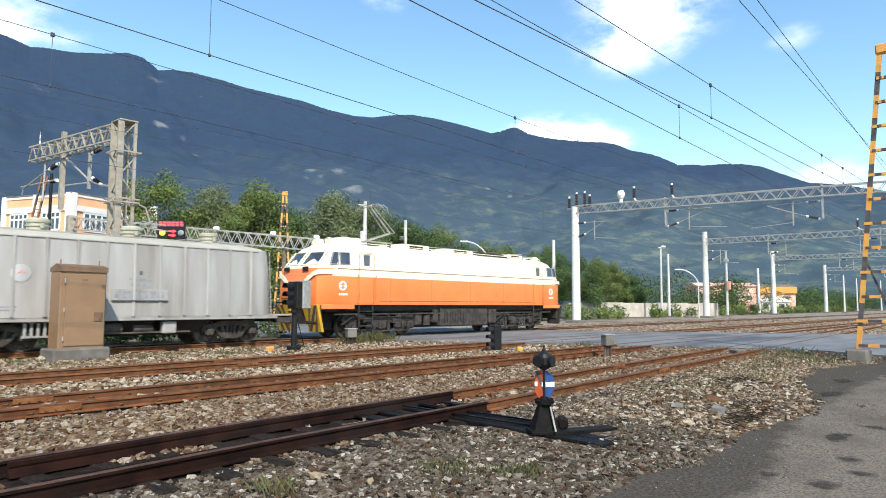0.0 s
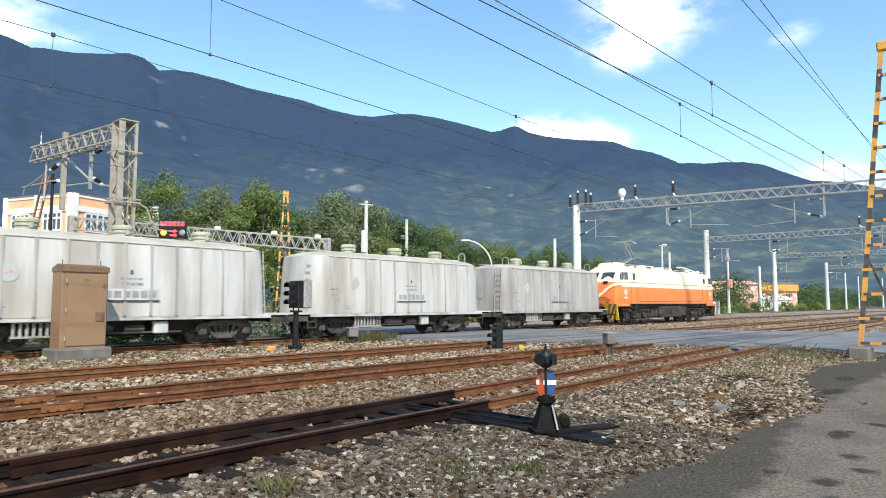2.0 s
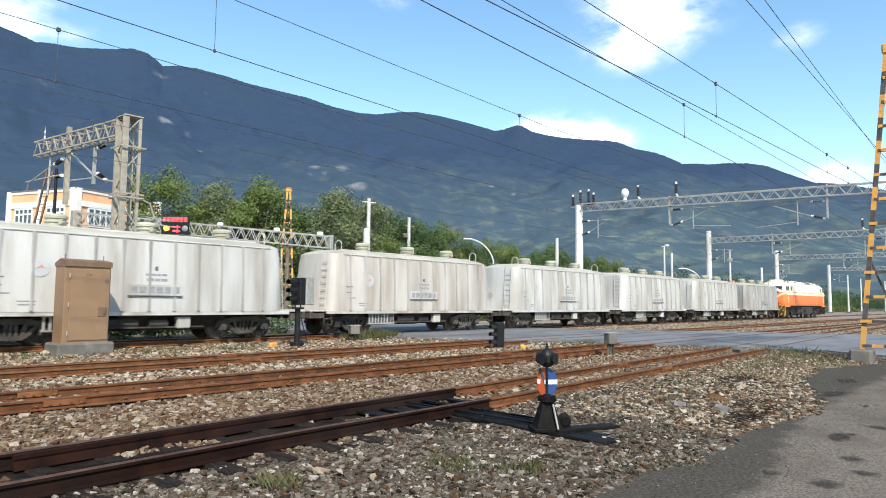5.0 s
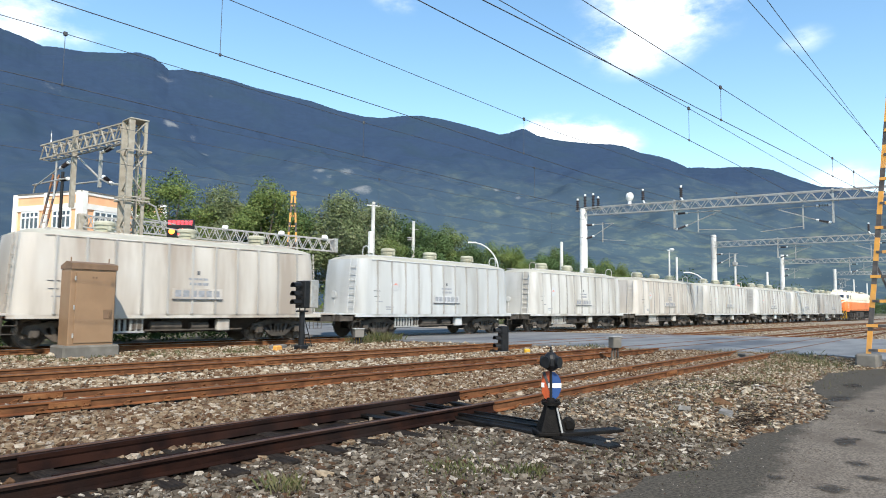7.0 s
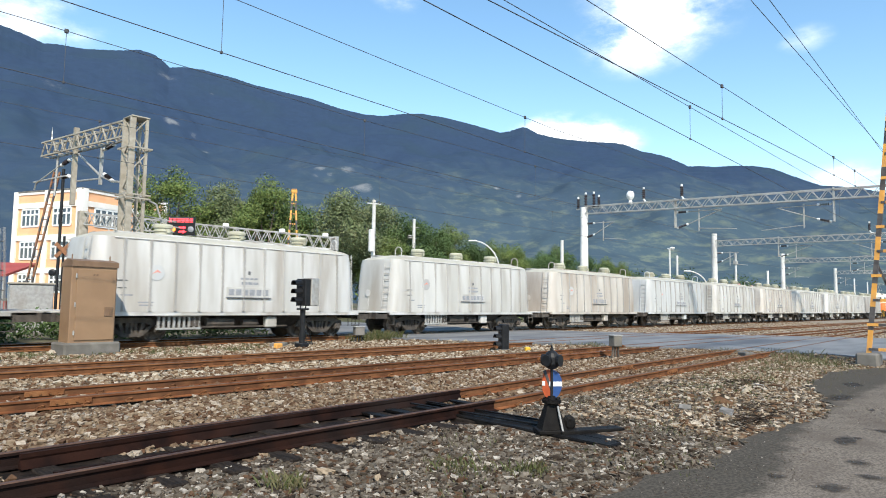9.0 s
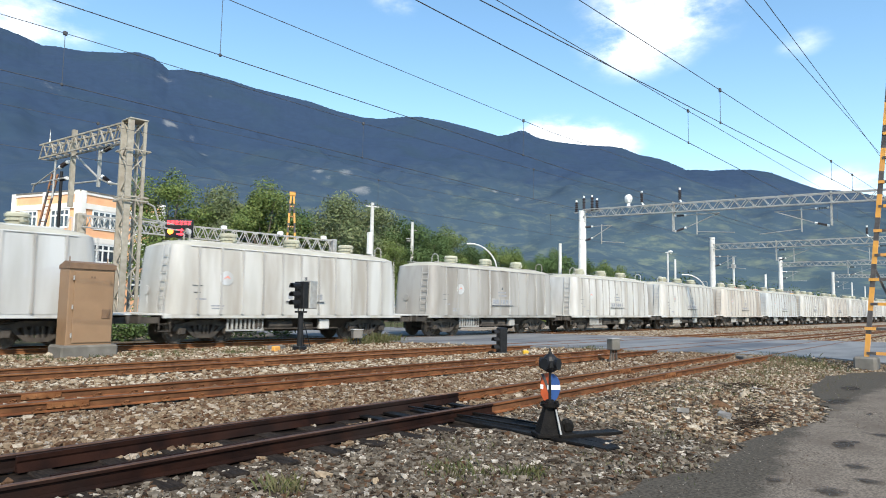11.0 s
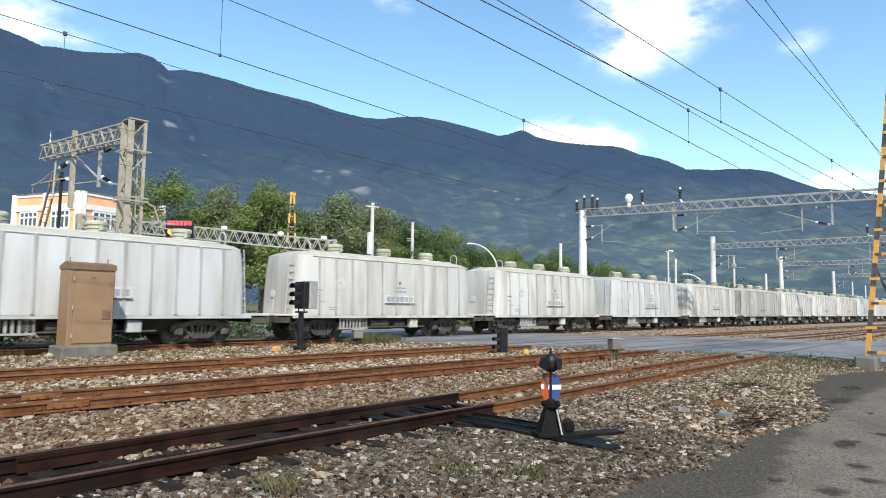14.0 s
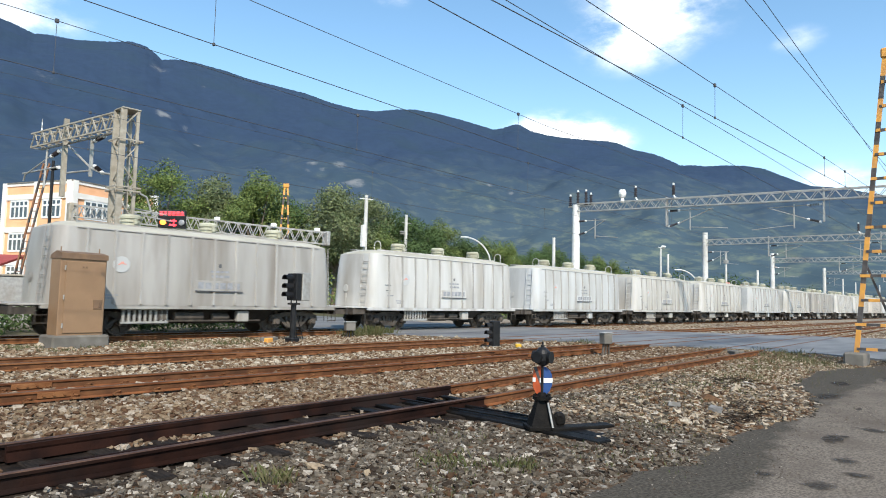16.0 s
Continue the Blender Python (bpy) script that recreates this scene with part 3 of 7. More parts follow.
def make_ground():
    xs = np.concatenate([[-4000, -1500, -600, -250, -100, -45, -20], np.arange(-10, 26, 0.16), np.arange(26, 46, 0.8), [50, 58, 70, 90, 120, 170, 260, 420, 700, 1200, 2200, 4200]])
    ys = np.concatenate([[-4000, -1200, -400, -150, -60, -25, -10, -3, 0, 1.5, 2.4], np.arange(2.7, 20.5, 0.16), np.arange(20.7, 26, 0.5), [28, 32, 38, 46, 60, 80, 120, 200, 400, 800, 1600, 4200]])
    nx, ny = len(xs), len(ys)
    v = [(x, y, ground_z(x, y)) for y in ys for x in xs]
    f = [(j * nx + i, j * nx + i + 1, (j + 1) * nx + i + 1, (j + 1) * nx + i) for j in range(ny - 1) for i in range(nx - 1)]
    k = []
    for j in range(ny - 1):
        for i in range(nx - 1):
            x, y = 0.5 * (xs[i] + xs[i + 1]), 0.5 * (ys[j] + ys[j + 1])
            k.append(0 if -100 < x < 170 and 2.2 < y < 26 else 1)
    b = Build()
    b.v, b.f, b.k = v, f, k
    thing("ground", "grey and rust-stained ballast yard running out to dry earth", "ground", kind="structure", b=b, mats=[BALLAST, EARTH], smooth=True)


def sheet(name, outline, z, material, label, category, kind="structure", thick=0.05):
    b = Build()
    n = len(outline)
    b.add([(x, y, z) for x, y in outline] + [(x, y, z - thick) for x, y in outline], [tuple(range(n))] + [(i, n + i, n + (i + 1) % n, (i + 1) % n) for i in range(n)])
    bm = bmesh.new()
    me = b.mesh(name, material)
    bm.from_mesh(me)
    bmesh.ops.recalc_face_normals(bm, faces=bm.faces)
    bmesh.ops.triangulate(bm, faces=[f for f in bm.faces if len(f.verts) > 4])
    bm.to_mesh(me)
    bm.free()
    ob = new(name, me)
    return tagged(ob, label, category, kind=kind)


make_ground()
_edge = []
for i in range(420):
    _x = -30 + i * 0.13
    _edge.append((_x, asphalt_edge(_x) + 0.12 * rough(_x, 0, 0.9) + 0.12 * rough(_x, 5, 3.5) + 0.10 * rough(_x, 5, 8.0)))
sheet("pavement", [(-30, -25), (60, -25), (60, 2.5), (23.9, 2.9)] + _edge[::-1], 0.004, ASPHALT, "worn grey asphalt apron with dark tar stains", "pavement")
# pale gravel of the yard beyond the crossing
_far = [(road_far(y) + 0.3, y) for y in (4.0, 8.0, 12.0, 16.0, 20.0, 24.0, 28.0, 32.0)]
sheet("gravel_bed", _far + [(60, 33 + 0.8 * rough(1, 2, 3)), (120, 33.5), (260, 35), (260, 2), (120, 3), (60, 3.5)], 0.055, GRAVEL_BED, "pale dusty gravel bed under the far tracks", "ground", thick=0.1)
_ys = [-6, 0, 3.2, 5.4, 6.6, 8.2, 10, 11.6, 14, 16.2, 19, 21, 24, 28, 36, 48, 60]
sheet("road", [(road_near(y), y) for y in _ys] + [(road_far(y), y) for y in _ys[::-1]], 0.135, ROAD, "blue-grey asphalt road of the level crossing", "road", thick=0.16)

# ---- tracks ----
RAIL_PROFILE = [(-0.062, -0.153), (0.062, -0.153), (0.062, -0.142), (0.012, -0.125), (0.009, -0.045), (0.032, -0.034), (0.0325, -0.008), (0.026, 0.0), (-0.026, 0.0), (-0.0325, -0.008), (-0.032, -0.034), (-0.009, -0.045), (-0.012, -0.125), (-0.062, -0.142)]
SLEEPER_MESH = Build().box((0, 0, 0), (0.21, 2.1, 0.14), 0.012).mesh("sleeper", SLEEPER)
CLIP_MESH = Build().pipe([(-0.05, -0.02, 0), (-0.03, -0.06, 0.03), (0.02, -0.06, 0.035), (0.05, -0.03, 0.015), (0.02, 0.0, 0.01)], 0.011, 5).box((0, -0.03, -0.012), (0.13, 0.11, 0.022)).mesh("clip", RUST)
FISH_MESH = Build().box((0, 0, 0), (0.56, 0.022, 0.085), 0.006).tube((-0.2, -0.03, 0), (-0.2, 0.02, 0), 0.018, n=6).tube((-0.07, -0.03, 0), (-0.07, 0.02, 0), 0.018, n=6).tube((0.07, -0.03, 0), (0.07, 0.02, 0), 0.018, n=6).tube((0.2, -0.03, 0), (0.2, 0.02, 0), 0.018, n=6).mesh("fishplate", RUST)


# rusty web, coloured darker to carry the shade of the rail head
RAIL_WEB = mat("shaded_rail_web", (0.0935, 0.0408, 0.0204), (0.17, 0.0748, 0.034), 4, 0.95, bump=0.4, bscale=50, c3=(0.0595, 0.0306, 0.0187), big=0.9, spec=0.1)
RAILTOP_DARK = mat("dull_rail_head", (0.05625, 0.0285, 0.0195), (0.0975, 0.0525, 0.03375), 6, 0.6, 0.2, bump=0.15, spec=0.3)


def make_track(label, yfun, x0, x1, step, side_mat, top_mat, sleepers=(), clips=(), joints=()):
    t = thing("railway_track", label, "track", group="yard tracks")
    xs = list(np.arange(x0, x1 + step, step))
    for off in (-0.566, 0.566):
        b = Build()
        b.sweep([(x, yfun(x) + off, 0.15) for x in xs], RAIL_PROFILE)
        n = len(RAIL_PROFILE)
        b.k = [(1 if (i % n) in (6, 7, 8) else 2 if (i % n) in (3, 4, 10, 11) else 0) if i < n * (len(xs) - 1) else 0 for i in range(len(b.f))]
        part("rail", b, [side_mat, top_mat, RAIL_WEB if side_mat != RUST_DARK else side_mat], t)
    for x in np.arange(*sleepers) if sleepers else ():
        part("sleeper", SLEEPER_MESH, None, t, at=pose(x + 0.02 * rough(x, 1, 3), yfun(x), -0.068 + 0.006 * rough(x, 2, 5), rz=1.2 * rough(x, 7, 2)))
    for x in np.arange(*clips) if clips else ():
        for off in (-0.566, 0.566):
            for s in (-1, 1):
                part("clip", CLIP_MESH, None, t, at=pose(x + 0.03 * rough(x, off, 4), yfun(x) + off + s * 0.058, 0.035, rz=0 if s < 0 else 180))
    for x in joints:
        for off in (-0.566, 0.566):
            for s in (-1, 1):
                part("fishplate", FISH_MESH, None, t, at=pose(x, yfun(x) + off + s * 0.026, 0.08, rz=0 if s < 0 else 180))
    return t


track_turnout = make_track("rusted and oil-darkened rails of the turnout track on tarred timber sleepers", t1_y, -12, 8.0, 0.5, RUST_DARK, RAILTOP_DARK, (-4, 8.0, 0.62), (), ())
make_track("dark rust-brown rails beyond the turnout in ballast", t1_y, 8.0, 12.0, 0.5, RUST_RED, RAILTOP, (), (8.6, 12, 0.62), ())
make_track("rust-brown rails leading from the turnout over the crossing", t1_y, 12.0, 140, 1.0, RUST, RAILTOP, (), (12.3, 23, 0.62), (15.1,))
make_track("rust-red siding rails bedded in pale ballast", lambda x: T2_Y, -40, 200, 5, RUST_RED, RAILTOP, (), (-4, 22, 0.6), (3.6, 15.6))
make_track("rust-brown loop line rails in pale ballast", lambda x: T3_Y, -40, 240, 5, RUST, RAILTOP, (), (0, 20, 0.6), (9.2,))
make_track("running line rails under the goods train", lambda x: T4_Y, -300, 400, 10, RUST, STEELTOP)
# switch blades inside the turnout
for _off, _bend in ((0.44, 0.0), (-0.47, 0.02)):
    _b = Build()
    _b.sweep([(x, t1_y(x) + _off + (0.075 if _off > 0 else -0.06) * (x - 2.5) / 6.0, 0.145) for x in np.arange(2.0, 8.6, 0.5)], [(-0.05, -0.14), (0.03, -0.14), (0.012, -0.04), (0.02, -0.03), (0.02, 0.0), (-0.022, 0.0), (-0.022, -0.04), (-0.012, -0.06)])
    part("switch_blade", _b, RUST_DARK, track_turnout, "oily black switch blade")
for i in range(5):
    part("slide_plate", Build().bar((6.3 + 0.45 * i, 6.35 + 0.05 * (i % 2), 0.015), (6.3 + 0.45 * i + 0.03, 7.3 - 0.08 * (i % 3), 0.02), 0.14 + 0.03 * (i % 2), 0.03), BLACK_OIL, track_turnout, "oily black slide plate")
_b = Build()
_b.bar((7.2, 7.2, 0.07), (7.2, 4.7, 0.06), 0.05, 0.02).bar((7.55, 7.2, 0.06), (7.55, 4.9, 0.05), 0.04, 0.02)
part("throw_rod", _b, BLACK_OIL, track_turnout, "oily black throw rods")

# ---- the goods train ----
WAGON_PITCH, WAGONS = 12.27, 19
SIDE_Y = T4_Y


def train_s(t):
    """Place along the line of the first wagon's leading end."""
    return 14.25 + 11.95 * t + 0.5 * 0.157 * t * t


def bar_row(b, x, z, y, widths, h, k=0, gap=0.03):
    for w in widths:
        b.box((x + w / 2, y, z), (w, 0.006, h), k=k)
        x += w + gap


def make_wheelset(parent, x, r, name="wheelset"):
    b = Build()
    for s in (-1, 1):
        b.lathe((0, s * 0.56, 0), [(r + 0.025, s * -0.06), (r + 0.025, s * -0.04), (r, s * -0.03), (r - 0.01, s * 0.06), (r - 0.07, s * 0.065), (r - 0.09, s * 0.03), (0.13, s * 0.02), (0.11, s * 0.08), (0.05, s * 0.08)], 1, 20)
        for i in range(6):
            a = i * math.pi / 3
            b.bar((0.12 * math.cos(a), s * 0.595, 0.12 * math.sin(a)), ((r - 0.09) * math.cos(a), s * 0.595, (r - 0.09) * math.sin(a)), 0.05, 0.03)
    b.tube((0, -0.72, 0), (0, 0.72, 0), 0.075, n=10)
    return part(name, b, WHEEL, parent, "dull steel wheels on an axle", at=pose(x, 0, r - 0.0))


def side_frame(b, s, wb, r, y):
    """Cast bogie side frame with window, spring pocket and axle boxes."""
    h = wb / 2
    b.plate([(-h - 0.28, r + 0.02), (-h - 0.22, r + 0.22), (-h + 0.2, r + 0.30), (-0.42, r + 0.36), (0.42, r + 0.36), (h - 0.2, r + 0.30), (h + 0.22, r + 0.22), (h + 0.28, r + 0.02), (h + 0.12, r - 0.02), (h - 0.16, r + 0.10), (0.36, r + 0.20), (-0.36, r + 0.20), (-h + 0.16, r + 0.10), (-h - 0.12, r - 0.02)], s * y, 0.10)
    b.plate([(-0.42, r + 0.22), (-0.30, r - 0.24), (0.30, r - 0.24), (0.42, r + 0.22), (0.30, r + 0.20), (0.22, r - 0.12), (-0.22, r - 0.12), (-0.30, r + 0.20)], s * y, 0.11)
    b.plate([(-h + 0.10, r + 0.12), (-0.34, r - 0.22), (-0.28, r - 0.12), (-h + 0.22, r + 0.16)], s * y, 0.09)
    b.plate([(h - 0.10, r + 0.12), (0.34, r - 0.22), (0.28, r - 0.12), (h - 0.22, r + 0.16)], s * y, 0.09)
    for x in (-h, h):
        b.box((x, s * (y + 0.05), r), (0.27, 0.22, 0.27), 0.04)
        b.tube((x, s * (y + 0.14), r), (x, s * (y + 0.19), r), 0.10, n=10)
    for x in (-0.14, 0, 0.14):
        b.tube((x, s * y, r - 0.12), (x, s * y, r + 0.2), 0.055, n=8)


def make_wagon(WAGON):
    w = thing("hopper_wagon", "grey-white covered cement hopper wagon with ribbed sides, dusty", "wagon", group="cement wagons of the goods train")
    L, yb, yt, z0, z1 = 10.16, 1.32, 1.26, 0.98, 3.28
    h, hf = L / 2, 5.25
    # shell: rounded plan corners, ends that lean inwards, a shallow curved roof
    levels = [(z0, 0.0, yb), (1.5, 0.02, yb), (2.3, 0.05, yb - 0.01), (2.95, 0.09, yt), (z1, 0.14, yt - 0.03), (3.37, 0.30, 1.08), (3.46, 0.54, 0.72), (3.50, 0.85, 0.30)]
    b, rings = Build(), []
    for z, inset, hw in levels:
        ring, hx, rc = [], h - inset, min(0.42, hw * 0.6)
        for cx, cy, a0 in ((hx - rc, -(hw - rc), -90), (hx - rc, hw - rc, 0), (-(hx - rc), hw - rc, 90), (-(hx - rc), -(hw - rc), 180)):
            for i in range(5):
                a = radians(a0 + 22.5 * i)
                ring.append((cx + rc * math.cos(a), cy + rc * math.sin(a), z))
        rings.append(ring)
    n = len(rings[0])
    b.v = [p for r in rings for p in r]
    b.f = [(j * n + i, j * n + (i + 1) % n, (j + 1) * n + (i + 1) % n, (j + 1) * n + i) for j in range(len(rings) - 1) for i in range(n)] + [tuple(range((len(rings) - 1) * n, len(rings) * n)), tuple(range(n - 1, -1, -1))]
    b.k = [1 if 4 * n <= i < (len(rings) - 1) * n + 1 else 0 for i in range(len(b.f))]
    bm = bmesh.new()
    me = b.mesh("body", [WAGON, ROOF_DUST], True)
    bm.from_mesh(me)
    for e in bm.edges:
        e.smooth = e.calc_face_angle(0) < radians(40)
    bm.to_mesh(me)
    bm.free()
    body = part("body", me, None, w)
    rib = Build()
    rib.add([(-0.045, 0, z0 + 0.02), (0.045, 0, z0 + 0.02), (0.03, -0.055, z0 + 0.03), (-0.03, -0.055, z0 + 0.03), (-0.045, yb - yt + 0.01, z1 - 0.03), (0.045, yb - yt + 0.01, z1 - 0.03), (0.03, yb - yt - 0.045, z1 - 0.05), (-0.03, yb - yt - 0.045, z1 - 0.05)],
            [(0, 1, 2, 3), (4, 7, 6, 5), (0, 3, 7, 4), (3, 2, 6, 7), (2, 1, 5, 6)])
    rib_mesh = rib.mesh("rib", RIB_GRIME_SHADE)
    for i in range(11):
        x = -4.1 + 0.82 * i
        for s in (0, 180):
            part("rib", rib_mesh, None, body, at=pose(x, -yb if s == 0 else yb, 0, rz=s))
    part("eave_rail", Build().pipe([(-4.4, -1.245, z1 - 0.03), (4.4, -1.245, z1 - 0.03)], 0.022, 6).pipe([(-4.4, 1.245, z1 - 0.03), (4.4, 1.245, z1 - 0.03)], 0.022, 6), WAGON, body)
    b = Build()
    for s in (-1, 1):
        b.box((0, s * 1.27, 0.93), (10.5, 0.08, 0.14), 0.01)
        b.bar((-4.2, s * 0.62, 3.49), (4.2, s * 0.62, 3.49), 0.03, 0.05)
    part("sill", b, WAGON, w, "dusty grey side sill")
    # roof: hatches, walkway and end hoops
    for x in (-2.35, 0.4, 3.15):
        b = Build().lathe((x, 0, 3.46), [(0.29, 0), (0.29, 0.18), (0.33, 0.19), (0.33, 0.23), (0.29, 0.24), (0.29, 0.30), (0.33, 0.31), (0.33, 0.38), (0.28, 0.44), (0.10, 0.46)], 2, 18)
        b.box((x, -0.37, 3.66), (0.10, 0.08, 0.16), 0.01).box((x, 0.37, 3.66), (0.10, 0.08, 0.16), 0.01)
        part("hatch", b, HATCH, w, "round roof loading hatch with clamps")
    b = Build()
    for y in (0.78, 0.92, 1.06):
        b.bar((-4.3, y, 3.53), (4.3, y, 3.53), 0.12, 0.025)
    for i in range(9):
        b.bar((-4.2 + 1.05 * i, 0.7, 3.49), (-4.2 + 1.05 * i, 1.12, 3.45), 0.04, 0.06)
    part("roof_walkway", b, GALV, w, "narrow roof walkway boards")
    for x in (-4.32, 4.32):
        pts = [(x, -0.95 + 0.0, 3.33)] + [(x, -0.75 + 0.2 * math.cos(radians(180 - 20 * i)), 3.68 + 0.17 * math.sin(radians(20 * i))) for i in range(10)] + [(x, -0.55, 3.38)]
        part("hoop_rail", Build().pipe(pts, 0.02, 6), WAGON, w, "bent tube grab rail on the roof end")
    # ends: ladder, platform, beam, brake gear
    for s in (-1, 1):
        b = Build()
        b.box((s * (h + 0.47), 0, 0.98), (0.98, 2.5, 0.05), 0.008)
        part("end_platform", b, WAGON, w, "dusty end platform plate")
        b = Build().box((s * (hf + 0.70), 0, 0.82), (0.12, 2.5, 0.26), 0.015)
        for y in (-1.15, 1.15):
            b.bar((s * (hf + 0.68), y, 0.8), (s * (hf + 0.05), y, 0.8), 0.08, 0.2)
        part("headstock", b, BOGIE, w, "grimy headstock beam")
        b = Build()
        for y in (-1.02, -0.62):
            b.tube((s * (h + 0.08), y, 1.02), (s * (h - 0.06), y, 3.29), 0.018, n=6)
        for i in range(7):
            z = 1.3 + 0.27 * i
            x = s * (h + 0.08 - 0.14 * (z - 1.02) / 2.27)
            b.tube((x, -1.02, z), (x, -0.62, z), 0.014, n=6)
        part("end_ladder", b, WAGON, w, "thin pale end ladder")
        b = Build().bar((s * (hf + 0.68), 0, 0.80), (s * (hf + 0.92), 0, 0.80), 0.13, 0.16).box((s * (hf + 0.82), 0, 0.80), (0.16, 0.22, 0.26), 0.03)
        part("coupler", b, UNDER, w)
        b = Build().tube((s * (h - 0.02), 0.35, 1.02), (s * (h - 0.02), 0.35, 1.75), 0.02, n=6).lathe((s * (h + 0.01), 0.35, 1.78), [(0.15, -0.012), (0.165, 0.0), (0.15, 0.012)], 0, 16)
        part("brake_wheel", b, WAGON, w)
        b = Build()
        for y in (-1.24, -1.0):
            b.tube((s * (hf - 0.28), y, 0.94), (s * (hf - 0.28), y, 0.42), 0.014, n=6).tube((s * (hf + 0.10), y, 0.94), (s * (hf + 0.10), y, 0.42), 0.014, n=6)
        for z in (0.45, 0.68):
            b.tube((s * (hf - 0.28), -1.24, z), (s * (hf + 0.10), -1.24, z), 0.014, n=6)
        part("foot_step", b, BOGIE, w)
    # underframe gear
    # the lower long box is an added blocker that keeps the underside dark
    b = Build().box((0, 0, 0.86), (L - 0.4, 0.9, 0.18), 0.02).box((0, 0, 0.62), (L - 0.8, 0.7, 0.5), 0.02)
    for x in (-1.9, 0, 1.9):
        b.add([(x - 0.92, -1.1, 0.95), (x + 0.92, -1.1, 0.95), (x + 0.92, 1.1, 0.95), (x - 0.92, 1.1, 0.95), (x - 0.5, -0.55, 0.36), (x + 0.5, -0.55, 0.36), (x + 0.5, 0.55, 0.36), (x - 0.5, 0.55, 0.36)],
              [(0, 1, 5, 4), (1, 2, 6, 5), (2, 3, 7, 6), (3, 0, 4, 7), (4, 5, 6, 7)])
    part("underframe", b, UNDER, w, "dark underframe with discharge chutes")
    b = Build().tube((-1.2, -0.95, 0.62), (-0.2, -0.95, 0.62), 0.16, n=12).tube((0.15, -0.98, 0.60), (0.75, -0.98, 0.60), 0.12, n=12).bar((-1.7, -1.05, 0.48), (2.0, -1.05, 0.48), 0.03, 0.05)
    part("air_reservoir", b, BOGIE, w, "grey air tanks and brake rigging")
    b = Build().bar((-2.95, -1.12, 0.86), (-1.45, -1.12, 0.86), 0.05, 0.06).bar((-2.95, -1.12, 0.44), (-1.45, -1.12, 0.44), 0.05, 0.06)
    for i in range(9):
        b.tube((-2.88 + 0.17 * i, -1.12, 0.44), (-2.88 + 0.17 * i, -1.12, 0.86), 0.045, n=6)
    part("pipe_rack", b, GALV, w, "grey rack of upright pipes under the sill")
    part("valve_box", Build().box((1.25, -1.08, 0.62), (0.46, 0.22, 0.38), 0.03), WAGON, w, "pale valve box")
    part("relay_valve", Build().box((-1.65, -1.08, 0.66), (0.3, 0.16, 0.34), 0.03), BOGIE, w)
    # side lettering and plates
    for s in (-1, 1):
        y = s * 1.318
        b = Build().box((-0.2 * s, y, 1.66), (1.75, 0.03, 0.34), 0.004)
        part("name_board", b, WAGON, w, "pale lettered board")
        b = Build()
        xa = -0.2 * s - 0.78
        bar_row(b, xa, 1.66, y + s * 0.014, (0.20, 0.22, 0.20, 0.21, 0.2, 0.22), 0.21, gap=0.06)
        part("lettering", b, GREYTXT, w, "faded grey lettering")
        b = Build()
        bar_row(b, -0.2 * s - 0.3, 1.98, y + s * -0.004, (0.24, 0.16, 0.2), 0.09)
        part("lettering", b, GREYTXT, w)
        b = Build()
        bar_row(b, -0.2 * s - 0.34, 2.14, y - s * 0.004, (0.34, 0.12, 0.16), 0.07)
        part("lettering", b, GREYTXT, w)
        part("board_edge", Build().box((-0.2 * s, y + s * 0.03, 1.475), (1.75, 0.06, 0.035), 0.004), DARKTXT, w, "dark ledge under the board")
        for xm, zm, wm in ((3.4 * s, 1.28, 0.48), (3.4 * s, 1.19, 0.42), (4.0 * s, 1.5, 0.36)):
            part("data_mark", Build().box((xm, y + s * 0.002, zm), (wm, 0.006, 0.045)), GREYTXT, w, "small grey data mark")
        b = Build().lathe((3.1 * s, y, 2.22), [(0.25, s * -0.004), (0.25, s * 0.012)], 1, 20)
        part("emblem_disc", b, WAGON_CLEAN, w, "pale round emblem with red mark")
        b = Build().plate([(3.1 * s - 0.14, 2.18), (3.1 * s + 0.02, 2.32), (3.1 * s + 0.15, 2.2), (3.1 * s + 0.02, 2.24)], y + s * 0.014, 0.006)
        part("emblem_mark", b, REDPAINT, w, "faded red emblem mark")
        b = Build().box((-0.2 * s, y - s * 0.004, 2.34), (0.10, 0.02, 0.13), 0.01)
        part("hook_plate", b, DARKTXT, w)
        for zz, ww in ((1.95, 0.34), (1.72, 0.26)):
            part("end_bar_mark", Build().box((-4.15 * -s, y + s * 0.004, zz), (ww, 0.02, 0.025)), DARKTXT, w)
    for x in (-3.62, 3.62):
        bg = new("bogie")
        bg.parent = w
        bg.matrix_basis = pose(x, 0, 0)
        b = Build()
        for s in (-1, 1):
            side_frame(b, s, 1.65, 0.43, 0.86)
        b.box((0, 0, 0.62), (0.34, 1.7, 0.22), 0.02)
        part("bogie_frame", b, BOGIE, bg, "dusty cast bogie frame")
        for dx in (-0.825, 0.825):
            make_wheelset(bg, dx, 0.43)
    return w


